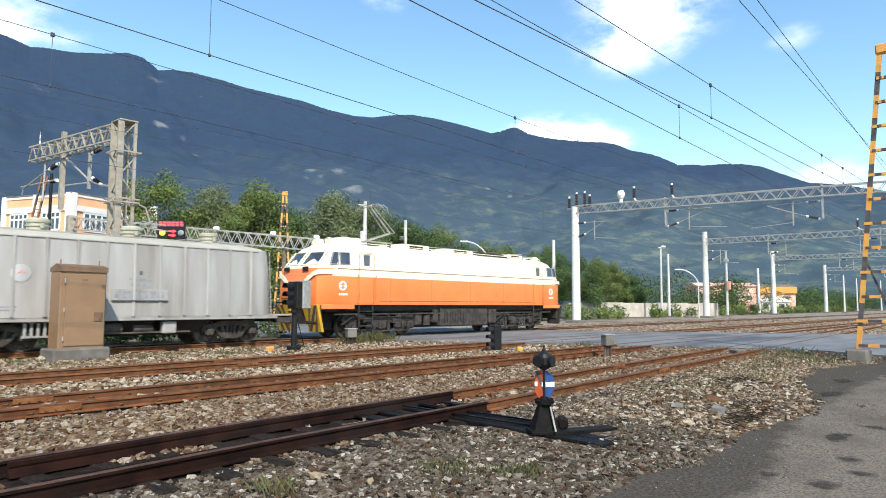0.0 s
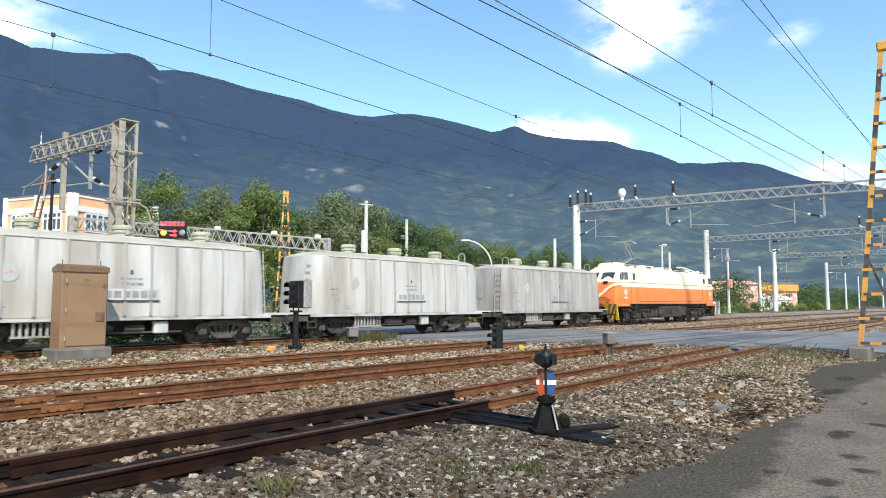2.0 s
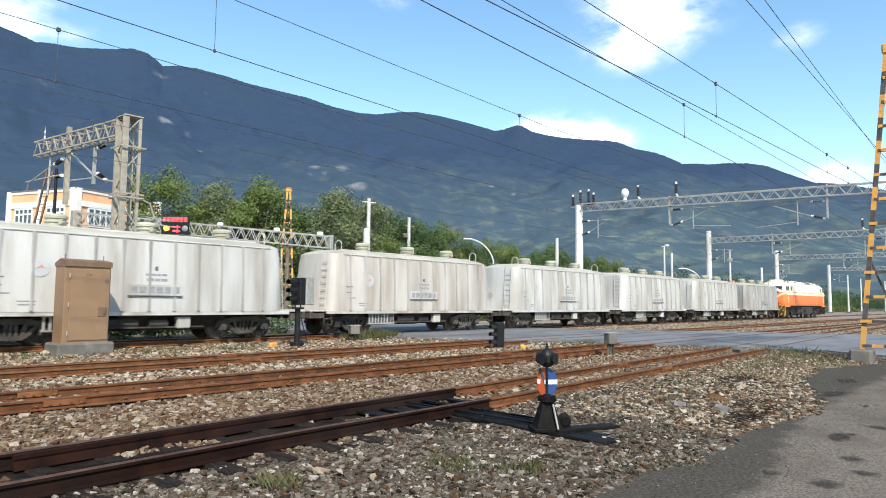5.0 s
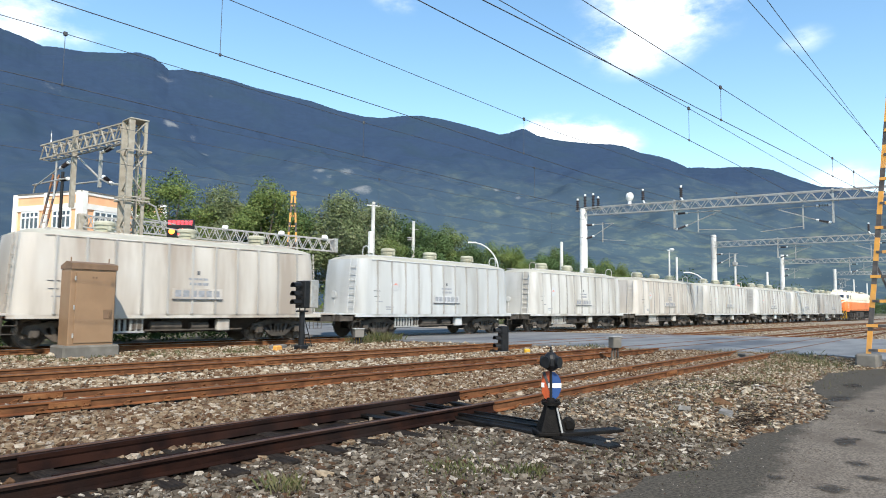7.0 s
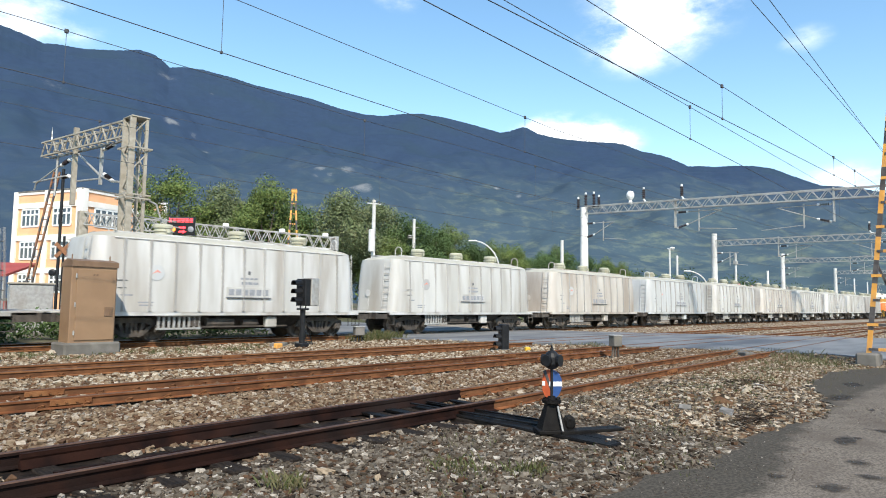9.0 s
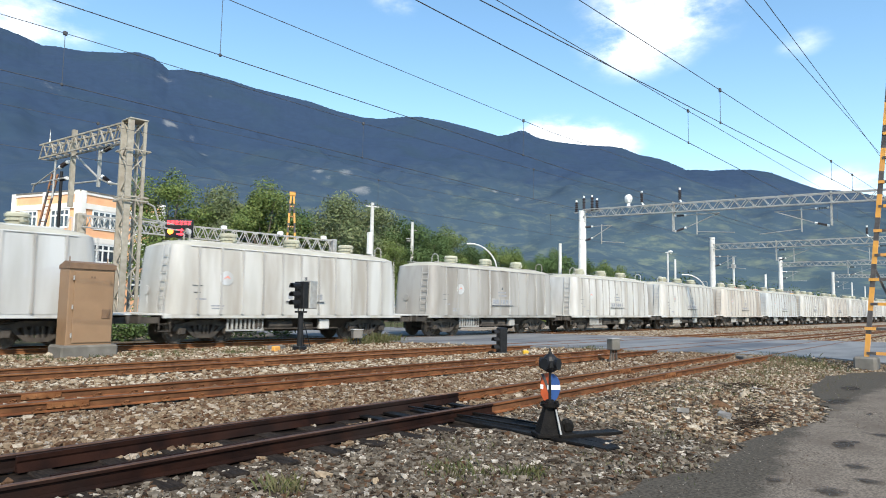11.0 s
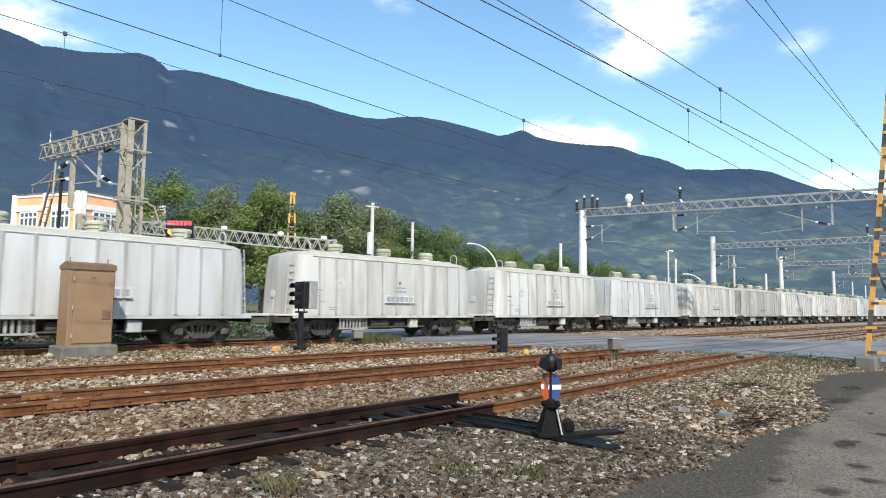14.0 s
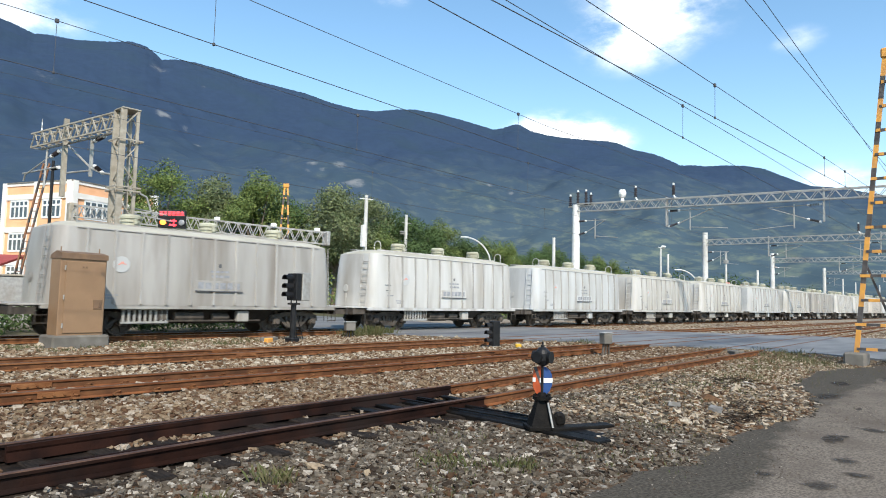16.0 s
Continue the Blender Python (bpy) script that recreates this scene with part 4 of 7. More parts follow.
def make_loco():
    L = thing("electric_locomotive", "orange and cream six-axle electric locomotive with sloping cab windows", "locomotive")
    # levels: height, inset of the ends, half width
    lv = [(1.36, 0.04, 1.40), (1.46, 0.0, 1.43), (2.50, 0.0, 1.43), (2.74, 0.05, 1.43), (2.80, 0.08, 1.43), (3.05, 0.28, 1.415), (3.52, 0.72, 1.37), (3.68, 0.90, 1.30), (3.84, 1.15, 1.02), (3.92, 1.45, 0.55)]
    H = 8.1
    us = [-1, -0.97, -0.93, -0.88, -0.8, -0.6, -0.3, 0, 0.3, 0.6, 0.8, 0.88, 0.93, 0.97, 1]
    b, rings = Build(), []
    for z, inset, hw in lv:
        ring, hx = [], H - inset

        def width(u):
            d = (1 - abs(u)) * hx
            return hw * (1 - 0.16 * max(0, 1 - d / 0.75) ** 2)
        ring += [(u * hx + 0.10 * (0.0), -width(u), z) for u in us]
        ring += [(hx + 0.10, -hw * 0.42, z), (hx + 0.10, hw * 0.42, z)]
        ring += [(u * hx, width(u), z) for u in us[::-1]]
        ring += [(-hx - 0.10, hw * 0.42, z), (-hx - 0.10, -hw * 0.42, z)]
        rings.append(ring)
    n = len(rings[0])
    b.v = [p for r in rings for p in r]
    for j in range(len(rings) - 1):
        for i in range(n):
            b.f.append((j * n + i, j * n + (i + 1) % n, (j + 1) * n + (i + 1) % n, (j + 1) * n + i))
            nose = 12 <= i <= 18 or i >= 29 or i <= 1
            b.k.append(0 if j < 2 or (nose and j < 4) else 1)
    b.f += [tuple(range((len(rings) - 1) * n, len(rings) * n)), tuple(range(n - 1, -1, -1))]
    b.k += [1, 0]
    me = b.mesh("body", [ORANGE, CREAM], True)
    bm = bmesh.new()
    bm.from_mesh(me)
    for e in bm.edges:
        e.smooth = e.calc_face_angle(0) < radians(32)
    bm.to_mesh(me)
    bm.free()
    body = part("body", me, None, L, "orange lower and cream upper body shell")

    def side_x(z):
        return float(np.interp(z, [a for a, _, _ in lv], [c for _, _, c in lv]))

    for s in (-1, 1):
        y = s * 1.425
        for e in (-1, 1):
            # side windows of the cab, door with window, hand rails
            for xa, xb, slope in ((7.25, 7.62, 0.16), (6.72, 7.17, 0.0)):
                cut = 0.025 if xa > 7.2 else 0.005
                w = Build()
                q = [(e * xa, s * (side_x(2.98) + 0.012 - cut), 2.98), (e * xb, s * (side_x(2.98) + 0.012 - 1.6 * cut), 2.98), (e * (xb - slope), s * (side_x(3.46) + 0.012 - 1.6 * cut), 3.46), (e * xa, s * (side_x(3.46) + 0.012 - cut), 3.46)]
                w.add(q + [(x, y_ - s * 0.05, z) for x, y_, z in q], [(0, 1, 2, 3), (7, 6, 5, 4), (0, 4, 5, 1), (1, 5, 6, 2), (2, 6, 7, 3), (3, 7, 4, 0)])
                fr = Build()
                o = [(e * xa, 2.98), (e * xb, 2.98), (e * (xb - slope), 3.46), (e * xa, 3.46)]
                for (xa_, za), (xb_, zb) in zip(o, o[1:] + o[:1]):
                    fr.bar((xa_, s * (side_x(za) + 0.015 - cut), za), (xb_, s * (side_x(zb) + 0.015 - cut), zb), 0.03, 0.03)
                ob = part("cab_window", w, GLASS, L, "dark cab side window")
                part("window_frame", fr, GREYTXT, ob)
            part("door_window", Build().plate([(e * 5.72, 2.95), (e * 6.02, 2.95), (e * 6.02, 3.42), (e * 5.72, 3.42)], s * 1.405, 0.03), GLASS, L, "dark door window")
            b = Build()
            for x in (5.5, 6.25):
                b.box((e * x, s * 1.43, 2.42), (0.014, 0.014, 2.05))
            b.box((e * 5.87, s * 1.415, 3.5), (0.76, 0.02, 0.014))
            part("door_seam", b, RUSTBAND, L, "brown door joint")
            for x in (5.42, 6.33):
                part("hand_rail", Build().tube((e * x, s * 1.48, 1.5), (e * x, s * 1.48, 2.6), 0.016, n=6), ORANGE, L, "orange door hand rail")
            b = Build()
            for x in (5.5, 6.2):
                b.tube((e * x, s * 1.38, 1.40), (e * x, s * 1.38, 0.45), 0.02, n=6)
            for z in (0.5, 0.8, 1.1):
                b.box((e * 5.85, s * 1.36, z), (0.7, 0.14, 0.03))
            part("cab_steps", b, LOCO_GREY, L, "grimy cab entry steps")
            b = Build().lathe((e * 7.05, y, 2.12), [(0.19, 0), (0.19, s * 0.012)], 1, 18)
            part("emblem_disc", b, WHITE, L, "white round railway emblem")
            b = Build().box((e * 7.05, y + s * 0.014, 2.12), (0.07, 0.006, 0.28)).box((e * 7.05, y + s * 0.014, 2.17), (0.26, 0.006, 0.035)).box((e * 7.05, y + s * 0.014, 2.06), (0.26, 0.006, 0.035))
            part("emblem_bars", b, ORANGE, L)
            b = Build()
            bar_row(b, e * 7.05 - 0.18, 1.78, y + s * 0.004, (0.07,) * 5, 0.09, gap=0.015)
            part("number_bars", b, CREAM, L)
        b = Build().box((0, y + s * 0.0, 2.80), (14.6, 0.014, 0.035))
        part("waist_line", b, RUSTBAND, L, "thin brown waist line")
        b = Build()
        for x in (-4.6, -2.2, 0.4, 2.9, 4.7):
            b.box((x, s * 1.430, 2.0), (0.010, 0.006, 1.1))
        b.box((0, s * 1.432, 1.52), (10.4, 0.01, 0.02))
        part("panel_seams", b, RUST, L)
    for e in (-1, 1):
        # front: whisker stripe, windscreens, head lamps, number, plough
        for s in (-1, 1):
            b = Build()
            pts = [(e * 7.0, s * 1.440, 2.63), (e * 7.6, s * 1.420, 2.66), (e * 7.9, s * 1.365, 2.66), (e * 8.1, s * 1.265, 2.64), (e * 8.17, s * 1.12, 2.58), (e * 8.205, s * 0.80, 2.40), (e * 8.21, s * 0.45, 2.13), (e * 8.215, 0.0, 1.80)]
            for p, q in zip(pts, pts[1:]):
                b.bar(p, q, 0.03, 0.17)
            part("whisker_stripe", b, CREAM, L, "cream whisker stripe on the nose")
            w = Build()
            o = [(e * 8.02, s * 0.10, 2.95), (e * 7.93, s * 1.06, 2.95), (e * 7.52, s * 1.02, 3.48), (e * 7.60, s * 0.10, 3.48)]
            w.add(o + [(x - e * 0.05, y_, z) for x, y_, z in o], [(0, 1, 2, 3), (7, 6, 5, 4), (0, 4, 5, 1), (1, 5, 6, 2), (2, 6, 7, 3), (3, 7, 4, 0)])
            ob = part("windscreen", w, GLASS, L, "dark raked windscreen")
            fr = Build()
            for p, q in zip(o, o[1:] + o[:1]):
                fr.tube((p[0] + e * 0.02, p[1], p[2]), (q[0] + e * 0.02, q[1], q[2]), 0.03, n=6)
            part("windscreen_frame", fr, CREAM, ob)
            b = Build().lathe((e * 7.02, s * 0.42, 3.98), [(0.13, e * -0.3), (0.15, e * 0.0), (0.14, e * 0.06), (0.10, e * 0.03)], 0, 14)
            part("roof_horn", b, CREAM, L, "cream roof lamp housing")
            b = Build().box((e * 8.20, s * 0.62, 2.78), (0.06, 0.34, 0.16), 0.01)
            part("marker_light", b, BLACK, L, "dark louvred marker light")
            b = Build().tube((e * 8.2, s * 0.8, 1.44), (e * 8.5, s * 0.8, 1.44), 0.03, n=6)
            part("hose_bracket", b, BLACK, L)
        b = Build().box((e * 8.12, 0, 1.62), (0.2, 1.9, 0.03), 0.005).box((e * 8.22, 0, 1.78), (0.02, 1.4, 0.02))
        part("nose_step", b, RUST, L)
        b = Build()
        for s in (-1, 1):
            b.box((e * 7.2, s * 1.36, 1.28), (1.55, 0.1, 0.2), 0.03)
        b.box((e * 8.0, 0, 1.28), (0.16, 2.5, 0.2), 0.03)
        part("cab_skirt", b, ORANGE, L, "orange skirt below the cab")
        part("pilot_beam", Build().box((e * 7.95, 0, 0.95), (0.2, 2.5, 0.7), 0.03), UNDER, L, "dark pilot beam")
        for s in (-1, 1):
            ya, yb = s * 0.42, s * 1.38
            b = Build()
            b.add([(e * 8.2, ya, 1.34), (e * 8.2, yb, 1.34), (e * 7.95, yb, 0.30), (e * 7.95, s * 0.62, 0.30), (e * 8.08, ya, 1.34), (e * 8.08, yb, 1.34), (e * 7.85, yb, 0.30), (e * 7.85, s * 0.62, 0.30)],
                  [(0, 1, 2, 3), (4, 7, 6, 5), (0, 3, 7, 4), (1, 5, 6, 2), (3, 2, 6, 7), (0, 4, 5, 1)])
            apron = part("plough", b, YELLOW if e < 0 else UNDER, L, "yellow and black striped plough plate" if e < 0 else "dark plough plate")
            if e < 0:
                for i in range(3):
                    y0 = 0.40 + 0.38 * i
                    q = [(y0 + 0.42, 1.335), (y0 + 0.60, 1.335), (y0 + 0.02, 0.31), (y0 - 0.16, 0.31)]
                    q = [(min(1.385, max(0.42 + 0.2 * (1.34 - z) / 1.04, a)), z) for a, z in q]
                    vs = [(e * (8.2 - 0.25 * (1.34 - z) / 1.04) + e * 0.008, s * a, z) for a, z in q]
                    part("plough_stripe", Build().add(vs, [(0, 1, 2, 3)]), BANDBLACK, apron, "black slanting stripe")
        b = Build().bar((e * 8.1, 0, 0.88), (e * 9.1, 0, 0.88), 0.14, 0.17).box((e * 9.1, 0, 0.88), (0.18, 0.24, 0.28), 0.03)
        part("coupler", b, UNDER, L)
    # roof equipment
    b = Build().box((-5.9, 0.1, 4.03), (1.0, 1.2, 0.34), 0.06)
    part("air_conditioner", b, CREAM, L, "cream roof box")
    for x, ln, hh in ((-2.6, 1.7, 0.30), (0.3, 1.9, 0.24), (4.6, 1.3, 0.24)):
        hatch = part("roof_hatch", Build().box((x, 0, 3.96), (ln, 1.7, hh), 0.05), CREAM, L, "cream roof hatch")
        part("hatch_louvre", Build().box((x, -0.852, 3.98), (ln * 0.5, 0.01, hh * 0.5)), UNDER, hatch, "dark louvred opening")
    b = Build().add([(1.6, -0.98, 3.86), (3.9, -0.98, 3.86), (3.7, -0.62, 4.10), (1.8, -0.62, 4.10), (1.6, 0.98, 3.86), (3.9, 0.98, 3.86), (3.7, 0.62, 4.10), (1.8, 0.62, 4.10)], [(0, 1, 2, 3), (4, 7, 6, 5), (3, 2, 6, 7), (0, 3, 7, 4), (1, 5, 6, 2)])
    part("resistor_grille", b, UNDER, L, "dark roof grille housing")
    b = Build()
    for x, y in ((-5.0, -0.5), (-5.0, 0.5), (-3.9, -0.5), (-3.9, 0.5), (5.6, -0.5), (5.6, 0.5), (-1.3, -0.4), (-0.9, 0.4), (6.2, 0.3)):
        b.lathe((x, y, 3.88), [(0.07, 0), (0.11, 0.05), (0.06, 0.09), (0.10, 0.14), (0.05, 0.2)], 2, 10)
    part("roof_insulator", b, INSUL, L, "brown roof insulators")
    b = Build().pipe([(-5.1, -0.55, 4.1), (-3.8, -0.55, 4.1), (-3.8, 0.55, 4.1), (-5.1, 0.55, 4.1), (-5.1, -0.55, 4.1)], 0.03, 6)
    b.pipe([(-4.9, 0, 4.1), (-3.4, 0, 4.62), (-4.6, 0, 5.78)], 0.035, 6).pipe([(-4.9, 0.25, 4.12), (-3.5, 0.25, 4.6)], 0.02, 6).pipe([(-3.4, -0.3, 4.62), (-3.4, 0.3, 4.62)], 0.025, 6)
    b.pipe([(-3.4, -0.3, 4.62), (-4.55, -0.2, 5.72)], 0.018, 6).pipe([(-3.4, 0.3, 4.62), (-4.55, 0.2, 5.72)], 0.018, 6)
    b.pipe([(-4.6, -0.9, 5.6), (-4.6, -0.6, 5.80), (-4.6, 0.6, 5.80), (-4.6, 0.9, 5.6)], 0.02, 6).pipe([(-4.35, -0.9, 5.6), (-4.35, -0.6, 5.78), (-4.35, 0.6, 5.78), (-4.35, 0.9, 5.6)], 0.02, 6)
    part("pantograph", b, GALV, L, "raised single-arm pantograph")
    b = Build().pipe([(5.0, -0.5, 4.06), (6.6, -0.5, 4.06), (6.6, 0.5, 4.06), (5.0, 0.5, 4.06), (5.0, -0.5, 4.06)], 0.03, 6).pipe([(6.5, 0, 4.08), (5.0, 0, 4.18), (6.3, 0, 4.24)], 0.03, 6).pipe([(-3.0, 0.1, 4.16), (-1.0, 0.1, 4.18), (1.4, 0.1, 4.18), (5.0, 0.1, 4.16)], 0.02, 6)
    part("folded_pantograph", b, GALV, L, "folded pantograph and busbar")
    b = Build()
    for s in (-1, 1):
        b.tube((s * 0 - 6.9, s * 0.9, 3.86), (-6.2, s * 0.9, 4.0), 0.02, n=6)
        b.pipe([(-6.4, s * 1.15, 3.78), (-6.4, s * 1.15, 3.92), (6.4, s * 1.15, 3.92), (6.4, s * 1.15, 3.78)], 0.015, 6)
    part("roof_rail", b, CREAM, L)
    # underframe
    # second box: added filler, blocks view and light below the body
    b = Build().box((0, 0, 1.22), (15.4, 2.3, 0.28), 0.03).box((0, 0, 0.72), (14.6, 0.8, 0.8), 0.03)
    part("underframe", b, UNDER, L)
    b = Build().box((0.2, 0, 0.78), (3.3, 2.55, 0.86), 0.06)
    part("transformer_tank", b, LOCO_GREY, L, "grey ribbed tank between the bogies")
    for i in range(8):
        for s in (-1, 1):
            part("tank_rib", Build().box((-1.2 + 0.18 * i, s * 1.285, 0.8), (0.05, 0.03, 0.5)), UNDER, L)
    b = Build()
    for s in (-1, 1):
        b.tube((-2.2, s * 1.1, 0.9), (-2.2, s * 1.1, 0.45), 0.16, n=12)
        b.box((2.25, s * 1.1, 0.80), (0.55, 0.36, 0.7), 0.04).box((-2.75, s * 1.05, 0.72), (0.4, 0.3, 0.55), 0.04)
        b.bar((-7.3, s * 1.22, 0.98), (7.3, s * 1.22, 0.98), 0.05, 0.06)
        b.box((-1.75, s * 1.15, 0.85), (0.3, 0.3, 0.6), 0.04)
    part("air_tank", b, LOCO_GREY, L)
    for x in (-4.75, 4.75):
        bg = new("bogie")
        bg.parent = L
        bg.matrix_basis = pose(x, 0, 0)
        b = Build()
        for s in (-1, 1):
            b.plate([(-2.25, 0.72), (-2.1, 0.98), (-1.1, 1.02), (-0.9, 0.86), (0.9, 0.86), (1.1, 1.02), (2.1, 0.98), (2.25, 0.72), (1.9, 0.62), (1.2, 0.74), (0.5, 0.6), (-0.5, 0.6), (-1.2, 0.74), (-1.9, 0.62)], s * 0.98, 0.12)
            for dx in (-1.7, 0.0, 1.7):
                b.box((dx, s * 1.03, 0.48), (0.34, 0.24, 0.34), 0.05)
                b.tube((dx, s * 1.1, 0.48), (dx, s * 1.2, 0.48), 0.11, n=10)
                for o in (-0.24, 0.24):
                    b.tube((dx + o, s * 0.99, 0.42), (dx + o, s * 0.99, 0.84), 0.07, n=8)
            for dx in (-0.85, 0.85):
                b.box((dx, s * 1.08, 0.66), (0.5, 0.16, 0.2), 0.03)
                b.bar((dx - 0.3, s * 1.06, 0.3), (dx + 0.3, s * 1.06, 0.32), 0.05, 0.08)
            b.bar((-2.3, s * 1.15, 0.55), (-1.5, s * 1.15, 1.0), 0.05, 0.05)
            for dx in (-1.28, 0.42, -0.42, 1.28):
                b.bar((dx, s * 1.02, 0.28), (dx, s * 1.02, 0.9), 0.12, 0.08)
            b.bar((-2.2, s * 1.1, 0.26), (2.2, s * 1.1, 0.26), 0.05, 0.06).box((-0.85, s * 1.12, 0.5), (0.3, 0.2, 0.26), 0.04).box((0.85, s * 1.12, 0.5), (0.3, 0.2, 0.26), 0.04)
        b.box((0, 0, 0.75), (3.4, 0.5, 0.25), 0.04)
        part("bogie_frame", b, LOCO_GREY, bg, "grimy three-axle bogie frame")
        for dx in (-1.7, 0.0, 1.7):
            make_wheelset(bg, dx, 0.46)
    for ob in L.children_recursive:
        if ob.name.startswith("bogie") and ob.parent == L:
            ob.location.x *= 1.075
        elif ob.type == "MESH" and not (ob.parent and ob.parent.name.startswith("bogie")):
            ob.data.transform(Matrix.Diagonal((1.078, 1, 1, 1)))
    return L


loco = make_loco()
PAINTS = {"grey": WAGON_GREY, "white": WAGON, "clean white": WAGON_CLEAN, "brown-stained": WAGON_BROWN}
ORDER = ("grey", "white", "white", "white", "brown-stained", "white", "clean white", "brown-stained", "white", "white", "grey", "white", "clean white", "white", "white", "clean white", "white", "grey", "grey")
wagons, _first = [], {}
for i, _tone in enumerate(ORDER):
    if _tone in _first:
        wagons.append(copy_thing(_first[_tone], pose(-WAGON_PITCH * i, T4_Y, 0.15)))
    else:
        _first[_tone] = make_wagon(PAINTS[_tone])
        wagons.append(_first[_tone])
    tagged(wagons[-1], _tone + " covered cement hopper wagon with dusty ribbed sides")


def motions():
    times = [0.5 * i for i in range(33)]
    # the locomotive's trailing end is coupled to the first wagon
    walk(loco, [(t, pose(train_s(t) + 10.65, T4_Y, 0.15)) for t in times])
    for i, w in enumerate(wagons):
        walk(w, [(t, pose(train_s(t) - 5.15 - WAGON_PITCH * i, T4_Y, 0.15)) for t in times])
    steps = [i / 30 for i in range(481)]
    for r, things in ((0.46, [loco]), (0.43, wagons)):
        for w in things:
            for bg in w.children:
                if bg.name.startswith("bogie"):
                    for ws in bg.children:
                        if ws.name.startswith("wheelset"):
                            x = ws.location.x
                            walk(ws, [(t, pose(x, 0, r, ry=math.degrees((train_s(t) - train_s(0)) / r) % 360)) for t in steps])

# ---- distance: mountains ----
RIDGE = ((-30, 5.0), (2, 6.6), (10.2, 8.71), (11.7, 9.02), (12.8, 9.14), (13.9, 9.64), (15.0, 10.14), (16.0, 10.64), (17.4, 10.95), (19.0, 11.06), (20.3, 11.05), (21.1, 11.18), (22.2, 11.20), (22.6, 11.44), (23.5, 11.89), (24.4, 12.25), (25.9, 12.60), (27.1, 13.15), (28.0, 13.37), (30.1, 13.54), (32.0, 13.78), (33.2, 13.99), (34.4, 14.30), (35.4, 14.82), (35.8, 14.88), (36.8, 14.56), (37.6, 14.42), (39.3, 14.89), (40.7, 15.25), (42.6, 15.67), (44.5, 15.93), (46.1, 15.88), (47.9, 15.63), (49.5, 15.69), (51.7, 16.08), (53.9, 16.67), (56.3, 17.04), (58.7, 17.37), (60.5, 17.76), (62.8, 18.09), (64.4, 18.11), (65.4, 17.91), (65.8, 18.27), (66.6, 18.73), (67.7, 18.90), (68.8, 18.66), (71.5, 18.30), (73.4, 18.29), (74.2, 18.18), (75.5, 18.57), (76.9, 18.84), (85, 19.9), (110, 17))

CREST_AZ, CREST_EL = [a for a, _ in RIDGE], [e for _, e in RIDGE]


def slope_height(az, d):
    """Height of the mountain side at a bearing and a distance from the yard."""
    el = float(np.interp(az, CREST_AZ, CREST_EL))
    el += 0.05 * noise.noise(Vector((az * 5.5, 1, 0))) + 0.03 * noise.noise(Vector((az * 14.0, 2, 0)))
    ca, sa, u = math.cos(radians(az)), math.sin(radians(az)), (d - 1350) / 2550
    broad = sum(float(np.interp(az + o, CREST_AZ, CREST_EL)) for o in (-7.5, -5, -2.5, 0, 2.5, 5, 7.5)) / 7
    crest = el
    el = broad + (el - broad) * min(1.0, max(0.0, (u - 0.72) / 0.28))
    spur = noise.fractal(Vector((ca * d * 0.0016, sa * d * 0.0016, 0.5)), 0.9, 2.1, 4)
    h = 3900 * math.tan(radians(el)) * u ** 1.25 + 120 * spur * math.sin(math.pi * min(1, u * 1.02)) ** 0.8
    return min(h, (d + 8) * math.tan(radians(crest)) * (0.97 if d < 3899.9 else 1.0)) + (1.6 if d > 3899.9 else -8)


def make_mountain():
    n_az, n_r = 960, 84
    v, f = [], []
    for i in range(n_az):
        az = -25 + 130 * i / (n_az - 1)
        ca, sa = math.cos(radians(az)), math.sin(radians(az))
        for j in range(n_r):
            d = 1350 + 2550 * j / (n_r - 1)
            v.append((ca * d, sa * d, slope_height(az, d)))
    for i in range(n_az - 1):
        for j in range(n_r - 1):
            f.append((i * n_r + j, (i + 1) * n_r + j, (i + 1) * n_r + j + 1, i * n_r + j + 1))
    b = Build()
    b.v, b.f, b.k = v, f, [0] * len(f)
    thing("mountain_range", "forested mountain range behind the yard, coloured blue with distance haze", "mountain", kind="structure", b=b, mats=MOUNTAIN, smooth=True)


make_mountain()

# bare rock on the steep slopes: bearing, elevation, half size as a share of the distance, how bare
SCARS = ((73.4, 15.4, 0.0507, 0.45), (75.6, 15.7, 0.0338, 0.40), (65.6, 17.2, 0.0220, 0.60), (68.3, 16.6, 0.0118, 0.45), (62.1, 16.3, 0.0118, 0.50), (65.0, 13.9, 0.0127, 1.00), (63.4, 12.9, 0.0152, 0.55), (62.4, 11.7, 0.0101, 0.60), (62.2, 12.7, 0.0084, 0.50), (53.1, 11.1, 0.0118, 0.80), (52.3, 10.6, 0.0084, 0.70), (50.8, 11.0, 0.0135, 0.80), (49.6, 9.7, 0.0186, 1.00), (53.5, 10.4, 0.0084, 0.60), (53.8, 13.6, 0.0118, 0.40), (37.9, 9.7, 0.0076, 0.80), (36.1, 9.1, 0.0068, 0.80), (40.1, 11.2, 0.0076, 0.40), (56.6, 13.4, 0.0135, 0.35))


